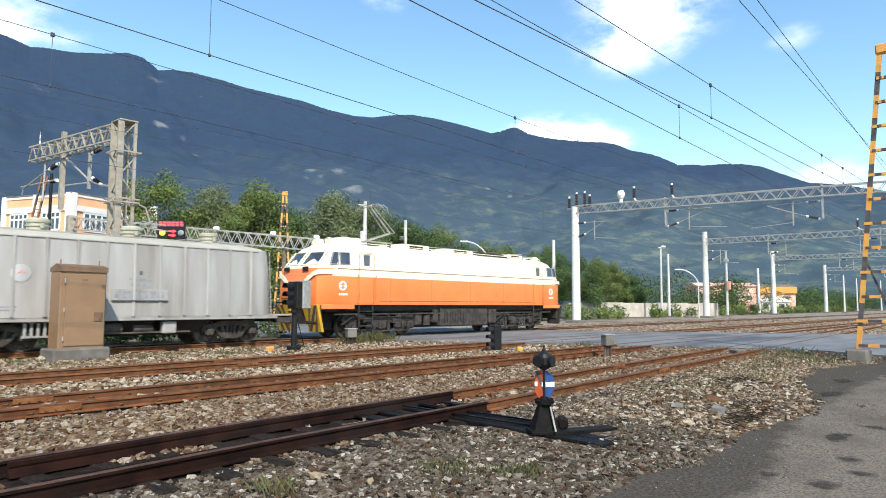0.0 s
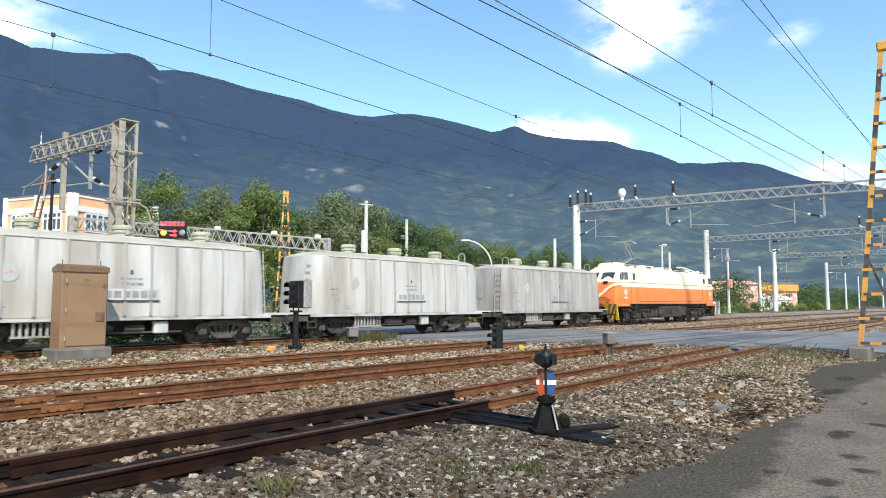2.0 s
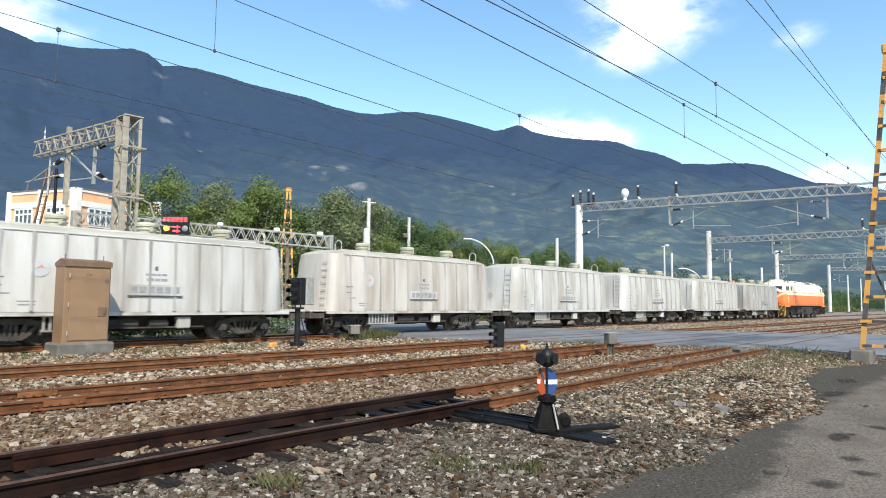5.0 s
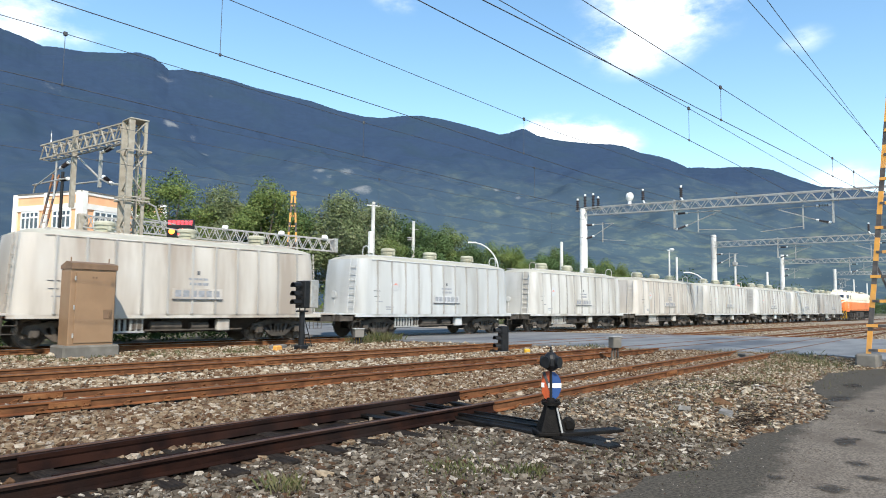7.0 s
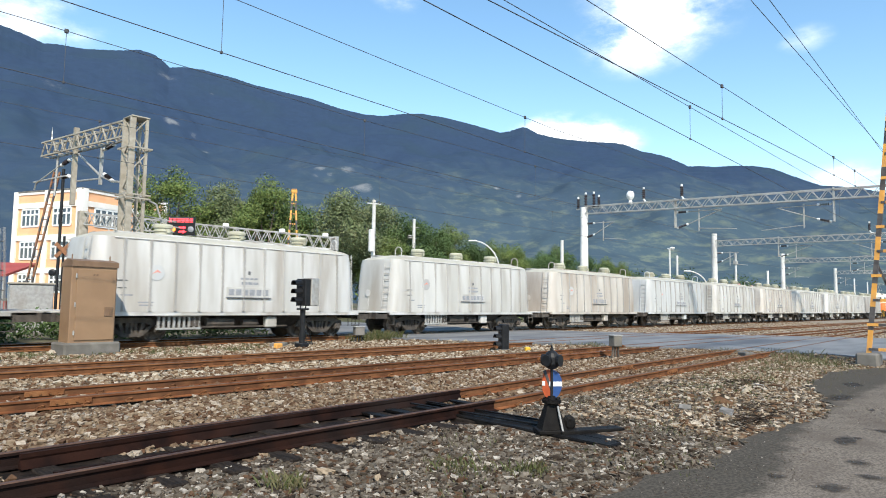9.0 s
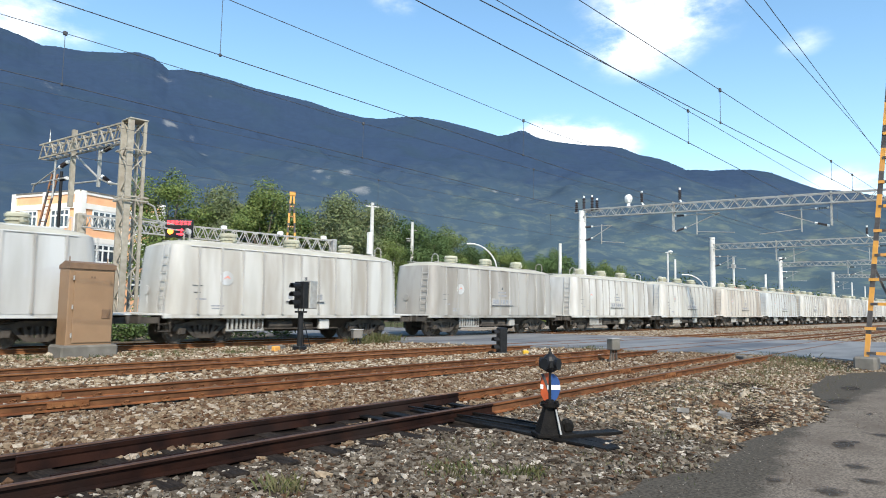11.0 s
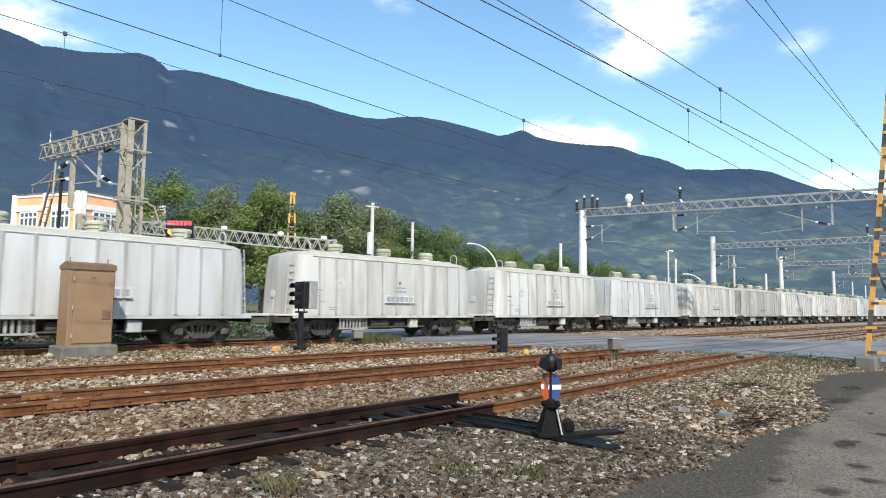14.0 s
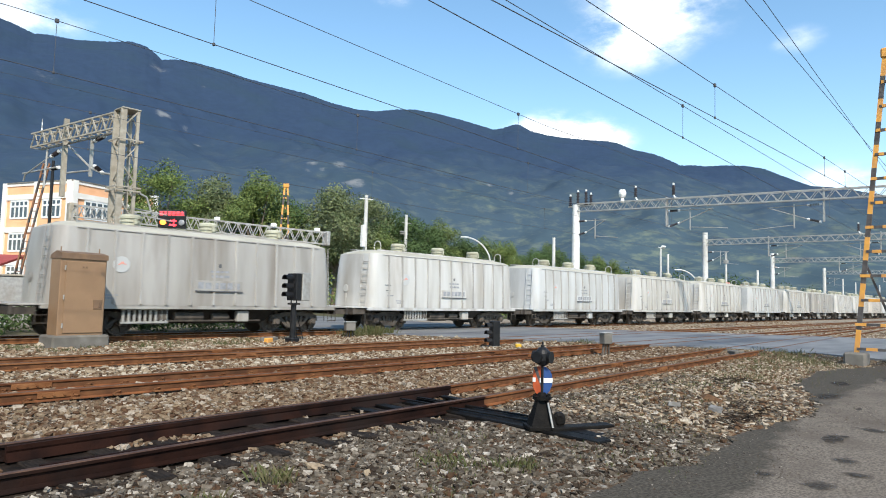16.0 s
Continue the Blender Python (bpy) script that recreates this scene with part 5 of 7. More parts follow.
def rock_scars():
    """Pale bare-rock scars, ragged and running downhill."""
    n, l = MOUNTAIN.node_tree.nodes, MOUNTAIN.node_tree.links
    b = n["Principled BSDF"]
    old = b.inputs["Base Color"].links[0].from_socket
    tc, nz, mp, r, mul, mx = n.new("ShaderNodeTexCoord"), n.new("ShaderNodeTexNoise"), n.new("ShaderNodeMapping"), n.new("ShaderNodeMapRange"), n.new("ShaderNodeMath"), n.new("ShaderNodeMix")
    mp.inputs["Scale"].default_value = (1, 1, 0.3)
    l.new(tc.outputs["Object"], mp.inputs["Vector"])
    l.new(mp.outputs[0], nz.inputs["Vector"])
    nz.inputs["Scale"].default_value, nz.inputs["Detail"].default_value, nz.inputs["Roughness"].default_value = 0.05, 10, 0.78
    total = None
    for az, el, wide, amount in SCARS:
        d = 1400.0
        while d < 3880 and slope_height(az, d) < d * math.tan(radians(el)):
            d += 12.0
        near, fade = n.new("ShaderNodeVectorMath"), n.new("ShaderNodeMapRange")
        near.operation = "DISTANCE"
        near.inputs[1].default_value = (d * math.cos(radians(az)), d * math.sin(radians(az)), d * math.tan(radians(el)))
        l.new(tc.outputs["Object"], near.inputs[0])
        fade.inputs["From Min"].default_value, fade.inputs["From Max"].default_value = wide * d * 1.7, 0.0
        fade.inputs["To Max"].default_value = amount
        l.new(near.outputs["Value"], fade.inputs["Value"])
        if total is None:
            total = fade.outputs[0]
        else:
            most = n.new("ShaderNodeMath")
            most.operation = "MAXIMUM"
            l.new(total, most.inputs[0])
            l.new(fade.outputs[0], most.inputs[1])
            total = most.outputs[0]
    mul.operation = "MULTIPLY"
    l.new(nz.outputs["Fac"], mul.inputs[0])
    l.new(total, mul.inputs[1])
    r.inputs["From Min"].default_value, r.inputs["From Max"].default_value, r.inputs["To Max"].default_value = 0.20, 0.40, 0.75
    l.new(mul.outputs[0], r.inputs["Value"])
    mx.data_type = "RGBA"
    mx.inputs["B"].default_value = (0.20, 0.21, 0.215, 1)
    l.new(r.outputs[0], mx.inputs["Factor"])
    l.new(old, mx.inputs["A"])
    l.new(mx.outputs["Result"], b.inputs["Base Color"])


rock_scars()


# ---- trees ----
def leaves(b, centre, radii, count, size, rng, hollow=0.4):
    for _ in range(count):
        d = Vector((rng.gauss(0, 1), rng.gauss(0, 1), rng.gauss(0, 1))).normalized()
        q = rng.uniform(hollow, 1.05)
        p = Vector((centre[0] + d.x * radii[0] * q, centre[1] + d.y * radii[1] * q, centre[2] + d.z * radii[2] * q))
        a = Vector((rng.gauss(0, 1), rng.gauss(0, 1), rng.gauss(0, 0.6))).normalized()
        c = (d + 0.6 * Vector((rng.gauss(0, 1), rng.gauss(0, 1), rng.gauss(0, 1)))).normalized()
        a = (a - a.dot(c) * c).normalized()
        e = c.cross(a)
        s = size * rng.uniform(0.6, 1.35)
        b.add([p - a * s, p + e * s * 0.5 + c * s * 0.15, p + a * s * 1.1, p - e * s * 0.5 + c * s * 0.15], [(0, 1, 2, 3)])


def make_tree(seed, height, spread, leaf_mat, label, at, lobes=16, size=0.112, count=1050):
    rng = random.Random(seed)
    t = thing("tree", label, "tree", at, group="trees behind the line")
    trunk, crown = Build(), Build()
    lean = Vector((rng.uniform(-0.3, 0.3), rng.uniform(-0.3, 0.3), 0))
    base_h = height * 0.38
    trunk.tube((0, 0, -0.2), lean * 0.5 + Vector((0, 0, base_h * 0.5)), 0.026 * height, 0.021 * height)
    trunk.tube(lean * 0.5 + Vector((0, 0, base_h * 0.5)), lean + Vector((0, 0, base_h)), 0.021 * height, 0.016 * height)
    for i in range(lobes):
        a = 6.283 * (i * 0.618) + rng.uniform(-0.4, 0.4)
        q = rng.uniform(0.15, 1.0)
        z = height * rng.uniform(0.36, 0.88) - (q ** 2) * height * 0.12
        rr = spread * q * (1.0 - 0.45 * max(0, z / height - 0.5))
        c = Vector((rr * math.cos(a), rr * math.sin(a), z))
        trunk.tube(lean + Vector((0, 0, base_h * rng.uniform(0.8, 1.0))), c, 0.008 * height, 0.003 * height, n=5)
        s = spread * rng.uniform(0.26, 0.46)
        leaves(crown, c, (s, s, s * rng.uniform(0.6, 0.9)), count, size, rng)
    leaves(crown, (0, 0, height * 0.86), (spread * 0.35, spread * 0.35, height * 0.14), count, size, rng)
    part("trunk", trunk, BARK, t)
    part("crown", crown, leaf_mat, t)
    return t


_t1 = make_tree(1, 13.2, 4.2, LEAF, "broad leafy tree with a bright green crown", pose(27.0, 57.0, 0), lobes=24)
_t2 = make_tree(2, 12.6, 3.8, LEAF_OLIVE, "olive-green leafy tree behind the line", pose(31.6, 56.0, 0), lobes=22)
_t3 = make_tree(3, 12.8, 4.4, LEAF, "dense bright green tree behind the line", pose(33.0, 51.5, 0), lobes=24)
_t4 = make_tree(4, 12.0, 4.8, LEAF_OLIVE, "grey-green spreading tree behind the line", pose(39.0, 48.0, 0), lobes=26)
_t5 = make_tree(5, 10.6, 4.2, LEAF_DARK, "dark green dense tree behind the line", pose(47.0, 48.5, 0), lobes=24)
for _src, _x, _y, _s, _r in ((_t2, 29.3, 54.0, 0.93, 40), (_t5, 36.0, 53.0, 1.08, 70), (_t4, 43.5, 50.0, 0.98, 110), (_t5, 52.5, 51.0, 0.98, 200), (_t3, 57.5, 52.0, 0.86, 20), (_t5, 64.0, 54.0, 0.9, 300),
                             (_t1, 71.0, 56.0, 0.78, 150), (_t3, 78.0, 57.0, 0.8, 250), (_t5, 86.0, 58.0, 0.92, 30), (_t2, 93.0, 60.0, 0.9, 60), (_t5, 60.0, 38.5, 0.72, 10), (_t5, 66.0, 38.5, 0.68, 90), (_t3, 72.0, 39.5, 0.58, 180),
                             (_t1, 79.0, 41.0, 0.55, 240), (_t5, 86.0, 42.0, 0.55, 330), (_t3, 41.0, 44.0, 0.6, 15)):
    _c = copy_thing(_src, pose(_x, _y, 0, rz=_r))
    _c.scale = (_s, _s, _s)


def make_woods(name, label, spots, leaf_mat, size, count, seed):
    rng, b = random.Random(seed), Build()
    for x, y, z, r, h in spots:
        leaves(b, (x, y, z + h * 0.5), (r, r, h * 0.55), count, size, rng, 0.5)
    thing(name, label, "trees", kind="stuff", b=b, mats=leaf_mat)


_rng = random.Random(9)
make_woods("far_trees", "far dark green tree belt beyond the yard", [(x + _rng.uniform(-3, 3), 48 + (x - 95) * 0.03 + _rng.uniform(-6, 8), 0, _rng.uniform(2.2, 4.2), _rng.uniform(3.5, 8.0)) for x in range(95, 330, 3)], LEAF_DARK, 0.2, 620, 4)
make_woods("hedge", "rough green hedge and scrub behind the tracks", [(x + _rng.uniform(-1, 1), 33.5 + _rng.uniform(-1.5, 2.5) + max(0, x - 60) * 0.02, 0, _rng.uniform(0.6, 1.3), _rng.uniform(0.7, 1.9)) for x in range(40, 190, 2)] +
           [(x + _rng.uniform(-1, 1), 47.5 + _rng.uniform(-1.5, 2.0), 0.2, _rng.uniform(1.3, 2.2), _rng.uniform(3.0, 5.5)) for x in range(22, 60, 2)], LEAF, 0.16, 160, 5)

make_woods("scrub", "low dark green scrub along the far side of the running line", [(x * 0.7 + _rng.uniform(-0.4, 0.4), 26.4 + _rng.uniform(-0.5, 0.8), 0, _rng.uniform(0.6, 1.0), _rng.uniform(0.8, 1.2)) for x in range(-8, 26)], LEAF_DARK, 0.075, 420, 15)

# ---- overhead line: masts, gantries, wires ----
def lattice(b, p, q, w, h, step, r=0.03, chord=0.05):
    """A box girder from p to q (same height or not): four chords and zigzag bracing on the faces."""
    p, q = Vector(p), Vector(q)
    d = q - p
    n = max(2, round(d.length / step))
    side = d.normalized().cross(Vector((0, 0, 1))).normalized() * (w / 2)
    up = Vector((0, 0, h))
    for s in (-1, 1):
        for u in (0, 1):
            b.bar(p + side * s + up * u, q + side * s + up * u, chord, chord)
        for i in range(n):
            a, c = p + d * (i / n) + side * s, p + d * ((i + 1) / n) + side * s
            m = (a + c) / 2
            b.bar(a, m + up, r, r).bar(m + up, c, r, r)
    for i in range(n + 1):
        a = p + d * (i / n)
        b.bar(a - side, a + side, r, r).bar(a - side + up, a + side + up, r, r)


def insulator_post(b, base, h, k=0):
    n = 5
    prof = []
    for i in range(n):
        z = h * i / n
        prof += [(0.085, z), (0.155, z + 0.3 * h / n), (0.085, z + 0.7 * h / n)]
    b.lathe(base, prof + [(0.03, h)], 2, 8, k)
    b.tube((base[0], base[1], base[2] + h - 0.02), (base[0], base[1], base[2] + h + 0.13), 0.08, n=8, k=1)


def rod_insulator(b, p, q, r=0.095, k=0):
    p, q = Vector(p), Vector(q)
    for i in range(6):
        a, c = p.lerp(q, 0.14 + 0.72 * i / 6), p.lerp(q, 0.14 + 0.72 * (i + 0.7) / 6)
        b.tube(a, c, r, r * 0.6, n=8, k=k)
    for u, w in ((-0.02, 0.14), (0.86, 1.02)):
        b.tube(p.lerp(q, u), p.lerp(q, w), r * 0.8, n=8, k=1)


def make_mast(x, y, h, r=0.2, label="pale round concrete catenary mast", base=True, tip=False):
    t = thing("catenary_mast", label, "mast", pose(x, y, 0), group="concrete masts")
    part("pole", Build().tube((0, 0, -0.3), (0, 0, h), r, r * 0.72, n=16), MAST, t, smooth=False)
    if base:
        part("footing", Build().box((0, 0, 0.1), (1.1, 1.1, 0.3), 0.04), CONCRETE, t, "grey concrete footing")
    return t


def bracket(t, x, y, z, length, way=-1, down=1.15):
    """A hinged cantilever at a mast or drop post, reaching sideways (in y)."""
    b = Build()
    e = y + way * length
    b.tube((x, y + way * 0.95, z), (x, e, z - 0.02), 0.03, n=6)
    b.tube((x, y + way * 0.95, z - down * 0.8), (x, e - way * 0.1, z - 0.05), 0.03, n=6)
    b.tube((x, y + way * 1.75, z - down - 0.12), (x, e + way * 1.0, z - down - 0.32), 0.026, n=6)
    b.bar((x, y + way * 1.75, z + 0.12), (x, y + way * 1.75, z - down - 0.32), 0.07, 0.07)
    part("cantilever", b, GALV, t, "thin steel tube cantilever")
    b = Build()
    rod_insulator(b, (x, y + way * 0.15, z), (x, y + way * 0.95, z))
    part("rod_insulator", b, [INSUL, WHITE], t, "dark ribbed rod insulator")
    b = Build()
    rod_insulator(b, (x, y + way * 0.15, z - down), (x, y + way * 0.95, z - down * 0.8))
    part("rod_insulator", b, [INSUL, WHITE], t, "dark ribbed rod insulator")


def make_gantry(x, ym, h, zb, yend, depth, drops, posts, width=0.45, fall=0.0):
    t = thing("catenary_gantry", "grey lattice steel catenary beam on pale concrete masts", "gantry", group="catenary gantries")
    for y in (ym, yend):
        part("pole", Build().tube((x, y, -0.3), (x, y, h), 0.36, 0.30, n=16), MAST, t, "pale round concrete mast")
        part("footing", Build().box((x, y, 0.12), (1.3, 1.3, 0.34), 0.05), CONCRETE, t)
    b = Build()
    lattice(b, (x, ym - 0.2, zb), (x, yend, zb - fall), width, depth, 0.95, 0.04, 0.075)
    part("beam", b, GALV, t, "grey lattice beam")
    top = zb
    for y, way in drops:
        zb = top - fall * (ym - y) / (ym - yend)
        b = Build().bar((x - 0.12, y, zb + depth + 0.15), (x - 0.12, y, zb - 1.45), 0.11, 0.06).bar((x + 0.12, y, zb + depth + 0.15), (x + 0.12, y, zb - 1.45), 0.11, 0.06)
        part("drop_post", b, GALV, t, "paired steel drop post")
        bracket(t, x, y, zb - 0.3, 3.4, way)
    bracket(t, x, ym, top - 0.8, 2.7, -1)
    for y in posts:
        zb = top - fall * (ym - y) / (ym - yend)
        b = Build().pipe([(x, y, zb + depth), (x, y + 0.35, zb + depth + 0.05), (x, y + 0.5, zb + depth + 0.3)], 0.06, 6)
        part("post_arm", b, WHITE, t, "white bent insulator arm")
        b = Build()
        insulator_post(b, (x, y + 0.5, zb + depth + 0.3), 0.75)
        part("post_insulator", b, [INSUL, WHITE], t, "dark ribbed post insulator")
    return t


g1 = make_gantry(48.0, 28.3, 9.55, 8.98, 1.5, 0.62, ((20.6, -1), (10.2, 1)), (22.6, 19.6), fall=0.6)
# cross arm with four insulators on the first mast, and its striped band
_b = Build().bar((48, 29.0, 9.42), (48, 26.6, 9.42), 0.16, 0.10)
part("cross_arm", _b, GALV, g1)
for _i, _y in enumerate((28.85, 28.15, 27.4, 26.95)):
    _b = Build()
    insulator_post(_b, (48, _y, 9.47), 1.15 if _i in (1, 2) else 0.85)
    part("post_insulator", _b, [INSUL, WHITE], g1)
part("warning_band", Build().tube((48, 28.3, 2.15), (48, 28.3, 2.55), 0.265, 0.262, n=16, caps=False), AMBER, g1, "faded yellow warning band")
_b = Build().lathe((48, 24.2, 9.45), [(0.16, 0.0), (0.12, 0.35), (0.2, 0.4), (0.3, 0.62), (0.3, 0.8), (0.2, 1.0), (0.06, 1.05)], 2, 14)
part("beam_lamp", _b, WHITE, g1, "pale globe lamp on the beam")
make_gantry(78.0, 28.9, 10.0, 8.55, 1.5, 0.62, ((22.0, -1), (11.6, 1)), (13.0, 7.6))
make_gantry(112.5, 31.2, 10.0, 8.55, 1.5, 0.6, ((22.0, -1), (11.6, 1)), ())
make_gantry(150.0, 32.0, 9.6, 8.4, 1.5, 0.6, ((22.0, -1),), ())
for _x, _y, _h, _r in ((82.0, 36.0, 8.8, 0.15), (77.7, 33.2, 7.6, 0.17), (90.5, 30.8, 8.6, 0.18), (116.8, 34.7, 7.6, 0.24), (51.3, 32.5, 7.3, 0.19), (45.8, 45.8, 9.6, 0.2), (36.5, 41.2, 9.9, 0.2), (169.4, 36.0, 7.0, 0.17), (160.5, 30.8, 7.9, 0.19), (186.0, 33.0, 8.0, 0.18), (205.0, 31.0, 8.0, 0.18)):
    _m = make_mast(_x, _y, _h, _r, "slim pale concrete mast beside the tracks")
    if (_x, _y) == (82.0, 36.0):
        part("floodlight", Build().lathe((0.35, -0.2, _h + 0.1), [(0.1, -0.25), (0.32, 0.0), (0.32, 0.1), (0.2, 0.16)], 2, 12).bar((-0.6, 0, _h), (0.6, 0, _h), 0.08, 0.08), WHITE, _m, "white floodlight on a cross arm")
    if (_x, _y) == (45.8, 45.8):
        part("insulator_cluster", Build().lathe((-0.5, 0, 7.6), [(0.1, 0), (0.3, 0.1), (0.1, 0.2), (0.3, 0.3), (0.1, 0.4)], 2, 10).bar((-0.6, 0, 7.7), (0.3, 0, 7.7), 0.08, 0.08).bar((-0.5, 0, 8.8), (0.7, 0, 8.8), 0.06, 0.06), GALV, _m)
    if (_x, _y) == (90.5, 30.8):
        part("pole_box", Build().box((-0.1, -0.3, 4.1), (0.5, 0.4, 1.1), 0.03), REDPAINT, _m, "dull red box on the pole")
        part("pole_head", Build().box((0, 0, 7.4), (0.6, 0.5, 0.5), 0.05).box((0, 0, 8.2), (0.25, 0.25, 0.9), 0.04), GALV, _m)
    if (_x, _y) == (36.5, 41.2):
        part("pole_arm", Build().bar((-0.55, 0.2, 9.6), (0.55, -0.2, 9.6), 0.07, 0.07).box((-0.4, -0.2, 6.5), (0.35, 0.3, 1.8), 0.03), MAST, _m, "grey-white pole fitting")


def make_street_lamp(x, y, h, reach, turn):
    t = thing("street_lamp", "white curved-arm street lamp on a slim pole", "street lamp", pose(x, y, 0, rz=turn), group="street lamps")
    pts = [(0, 0, -0.1), (0, 0, h * 0.72)] + [(-reach * (i / 6) ** 1.5, 0, h * (0.72 + 0.28 * math.sin(i / 6 * 1.45))) for i in range(1, 7)]
    part("pole", Build().pipe(pts, 0.07, 8), MAST, t)
    part("lamp_head", Build().box((-reach - 0.3, 0, h), (0.8, 0.26, 0.14), 0.05), WHITE, t)


make_street_lamp(75.2, 28.7, 5.5, 1.9, -48)
make_street_lamp(49.0, 37.9, 7.3, 2.1, -48)


# lattice portal mast with a cantilever beam beyond the running line
def make_portal():
    t = thing("lattice_mast", "beige weathered lattice steel mast with a long cantilever beam", "mast")
    x, y, h = 11.9, 28.9, 9.2
    b = Build()
    for sx in (-0.3, 0.3):
        for sy in (-0.36, 0.36):
            part("mast_post", Build().bar((x + sx, y + sy, -0.1), (x + sx, y + sy, h), 0.24 if sx < 0 else 0.12, 0.1), GALV_WARM, t)
    b = Build()
    n = 12
    for i in range(n):
        z0, z1 = h * i / n, h * (i + 1) / n
        for sy in (-0.36, 0.36):
            a, c = ((x - 0.3, x + 0.3) if i % 2 else (x + 0.3, x - 0.3))
            part("brace", Build().bar((a, y + sy, z0), (c, y + sy, z1), 0.045, 0.045), GALV_WARM, t)
        for sx in (-0.3, 0.3):
            a, c = ((y - 0.4, y + 0.4) if i % 2 else (y + 0.4, y - 0.4))
            part("brace", Build().bar((x + sx, a, z0), (x + sx, c, z1), 0.045, 0.045), GALV_WARM, t)
    for z in (5.75, 5.9, 7.9):
        b = Build()
        for sy in (-0.52, 0.52):
            b.bar((x - 0.5, y + sy, z), (x + 0.5, y + sy, z), 0.04, 0.06)
        for sx in (-0.52, 0.52):
            b.bar((x + sx, y - 0.52, z), (x + sx, y + 0.52, z), 0.04, 0.06)
        part("mast_clamp", b, GALV_WARM, t, "grey clamp band")
    part("head_plate", Build().box((x, y, h + 0.04), (0.8, 0.9, 0.07), 0.02), GALV_WARM, t)
    b = Build()
    lattice(b, (x - 0.1, y + 0.35, h - 0.72), (10.92, 37.0, h - 0.72), 0.5, 0.68, 0.75, 0.045, 0.07)
    part("beam", b, GALV_WARM, t, "beige lattice cantilever beam")
    b = Build().bar((11.3, 34.2, h + 0.4), (11.3, 34.2, 5.9), 0.2, 0.2)
    part("drop_post", b, GALV_WARM, t)
    b = Build().pipe([(11.35, 33.9, 8.3), (11.75, 32.15, 7.1), (11.8, 31.0, 6.75), (11.9, 29.4, 6.5)], 0.05, 6).pipe([(11.35, 33.9, 7.0), (11.8, 32.15, 7.0)], 0.04, 6).pipe([(11.75, 32.15, 8.3), (11.8, 31.0, 8.45), (11.9, 29.4, 8.5)], 0.05, 6)
    b.pipe([(11.1, 35.0, 8.0), (10.7, 37.6, 7.2), (10.7, 37.8, 6.9)], 0.04, 6).pipe([(11.1, 34.6, 7.3), (10.7, 38.0, 7.3)], 0.04, 6).pipe([(11.0, 35.6, 8.3), (10.95, 35.6, 6.4)], 0.05, 6).bar((11.75, 32.15, 8.4), (11.75, 32.15, 6.7), 0.13, 0.13)
    part("cantilever", b, GALV, t, "grey cantilever tubes")
    for p, q in (((11.85, 31.0, 8.45), (11.78, 31.9, 8.33)), ((11.85, 31.0, 6.75), (11.78, 31.8, 7.15)), ((11.2, 34.5, 8.1), (11.1, 35.3, 7.9)), ((11.2, 34.5, 7.3), (11.1, 35.3, 7.3))):
        b = Build()
        rod_insulator(b, p, q, 0.11)
        part("rod_insulator", b, [INSUL, WHITE], t, "brown ribbed insulator")
    part("side_pipe", Build().pipe([(12.3, 29.3, 6.0), (13.1, 29.3, 5.7), (13.4, 29.3, 4.9)], 0.04, 6), GALV, t)
    part("side_arm", Build().bar((12.3, 29.2, 4.9), (14.2, 29.2, 4.75), 0.05, 0.05), GALV, t)
    part("side_arm", Build().bar((12.3, 29.2, 5.15), (14.0, 29.2, 5.0), 0.05, 0.05), GALV, t)


make_portal()

def line(pts, r):
    return [Vector(p) for p in pts], r


WIRES = (
    line([(-40, T2_Y, 6.3), (3, T2_Y, 6.12), (19, T2_Y, 5.88), (48, T2_Y, 5.95), (300, T2_Y, 5.95)], 0.009), line([(-40, T2_Y, 7.5), (6, T2_Y, 7.17), (17, T2_Y, 6.9), (48, T2_Y, 7.3), (300, T2_Y, 7.3)], 0.008),
    line([(-40, T3_Y, 6.1), (4, T3_Y, 6.07), (20, T3_Y, 5.9), (300, T3_Y, 5.95)], 0.009), line([(-40, T3_Y, 7.4), (4, T3_Y, 7.18), (13, T3_Y, 7.02), (48, T3_Y, 7.3), (300, T3_Y, 7.3)], 0.008),
    line([(-60, T4_Y, 5.97), (300, T4_Y, 5.97)], 0.009), line([(-60, T4_Y, 7.15), (300, T4_Y, 7.15)], 0.008),
    line([(-40, 5.27, 5.95), (48, 7.75, 5.95), (160, 10.9, 5.95)], 0.009), line([(-40, 5.27, 5.95), (-12.0, 6.06, 6.36), (50.78, 7.83, 7.31), (160, 10.9, 7.3)], 0.008),
    line([(-40, 7.71, 5.95), (48, 4.29, 5.95)], 0.009), line([(-40, 7.71, 7.81), (-14.4, 6.714, 7.31), (41.12, 4.557, 6.226), (48, 4.29, 6.1)], 0.008),
    line([(-40, 3.46, 8.6), (48, 5.69, 8.6)], 0.009), line([(-40, 1.93, 8.6), (48, 6.05, 8.6)], 0.009), line([(-60, 29.5, 9.8), (300, 29.5, 9.8)], 0.009))


def on_wire(i, x):
    pts = WIRES[i][0]
    for p, q in zip(pts, pts[1:]):
        if p.x <= x <= q.x:
            return p.lerp(q, (x - p.x) / (q.x - p.x))


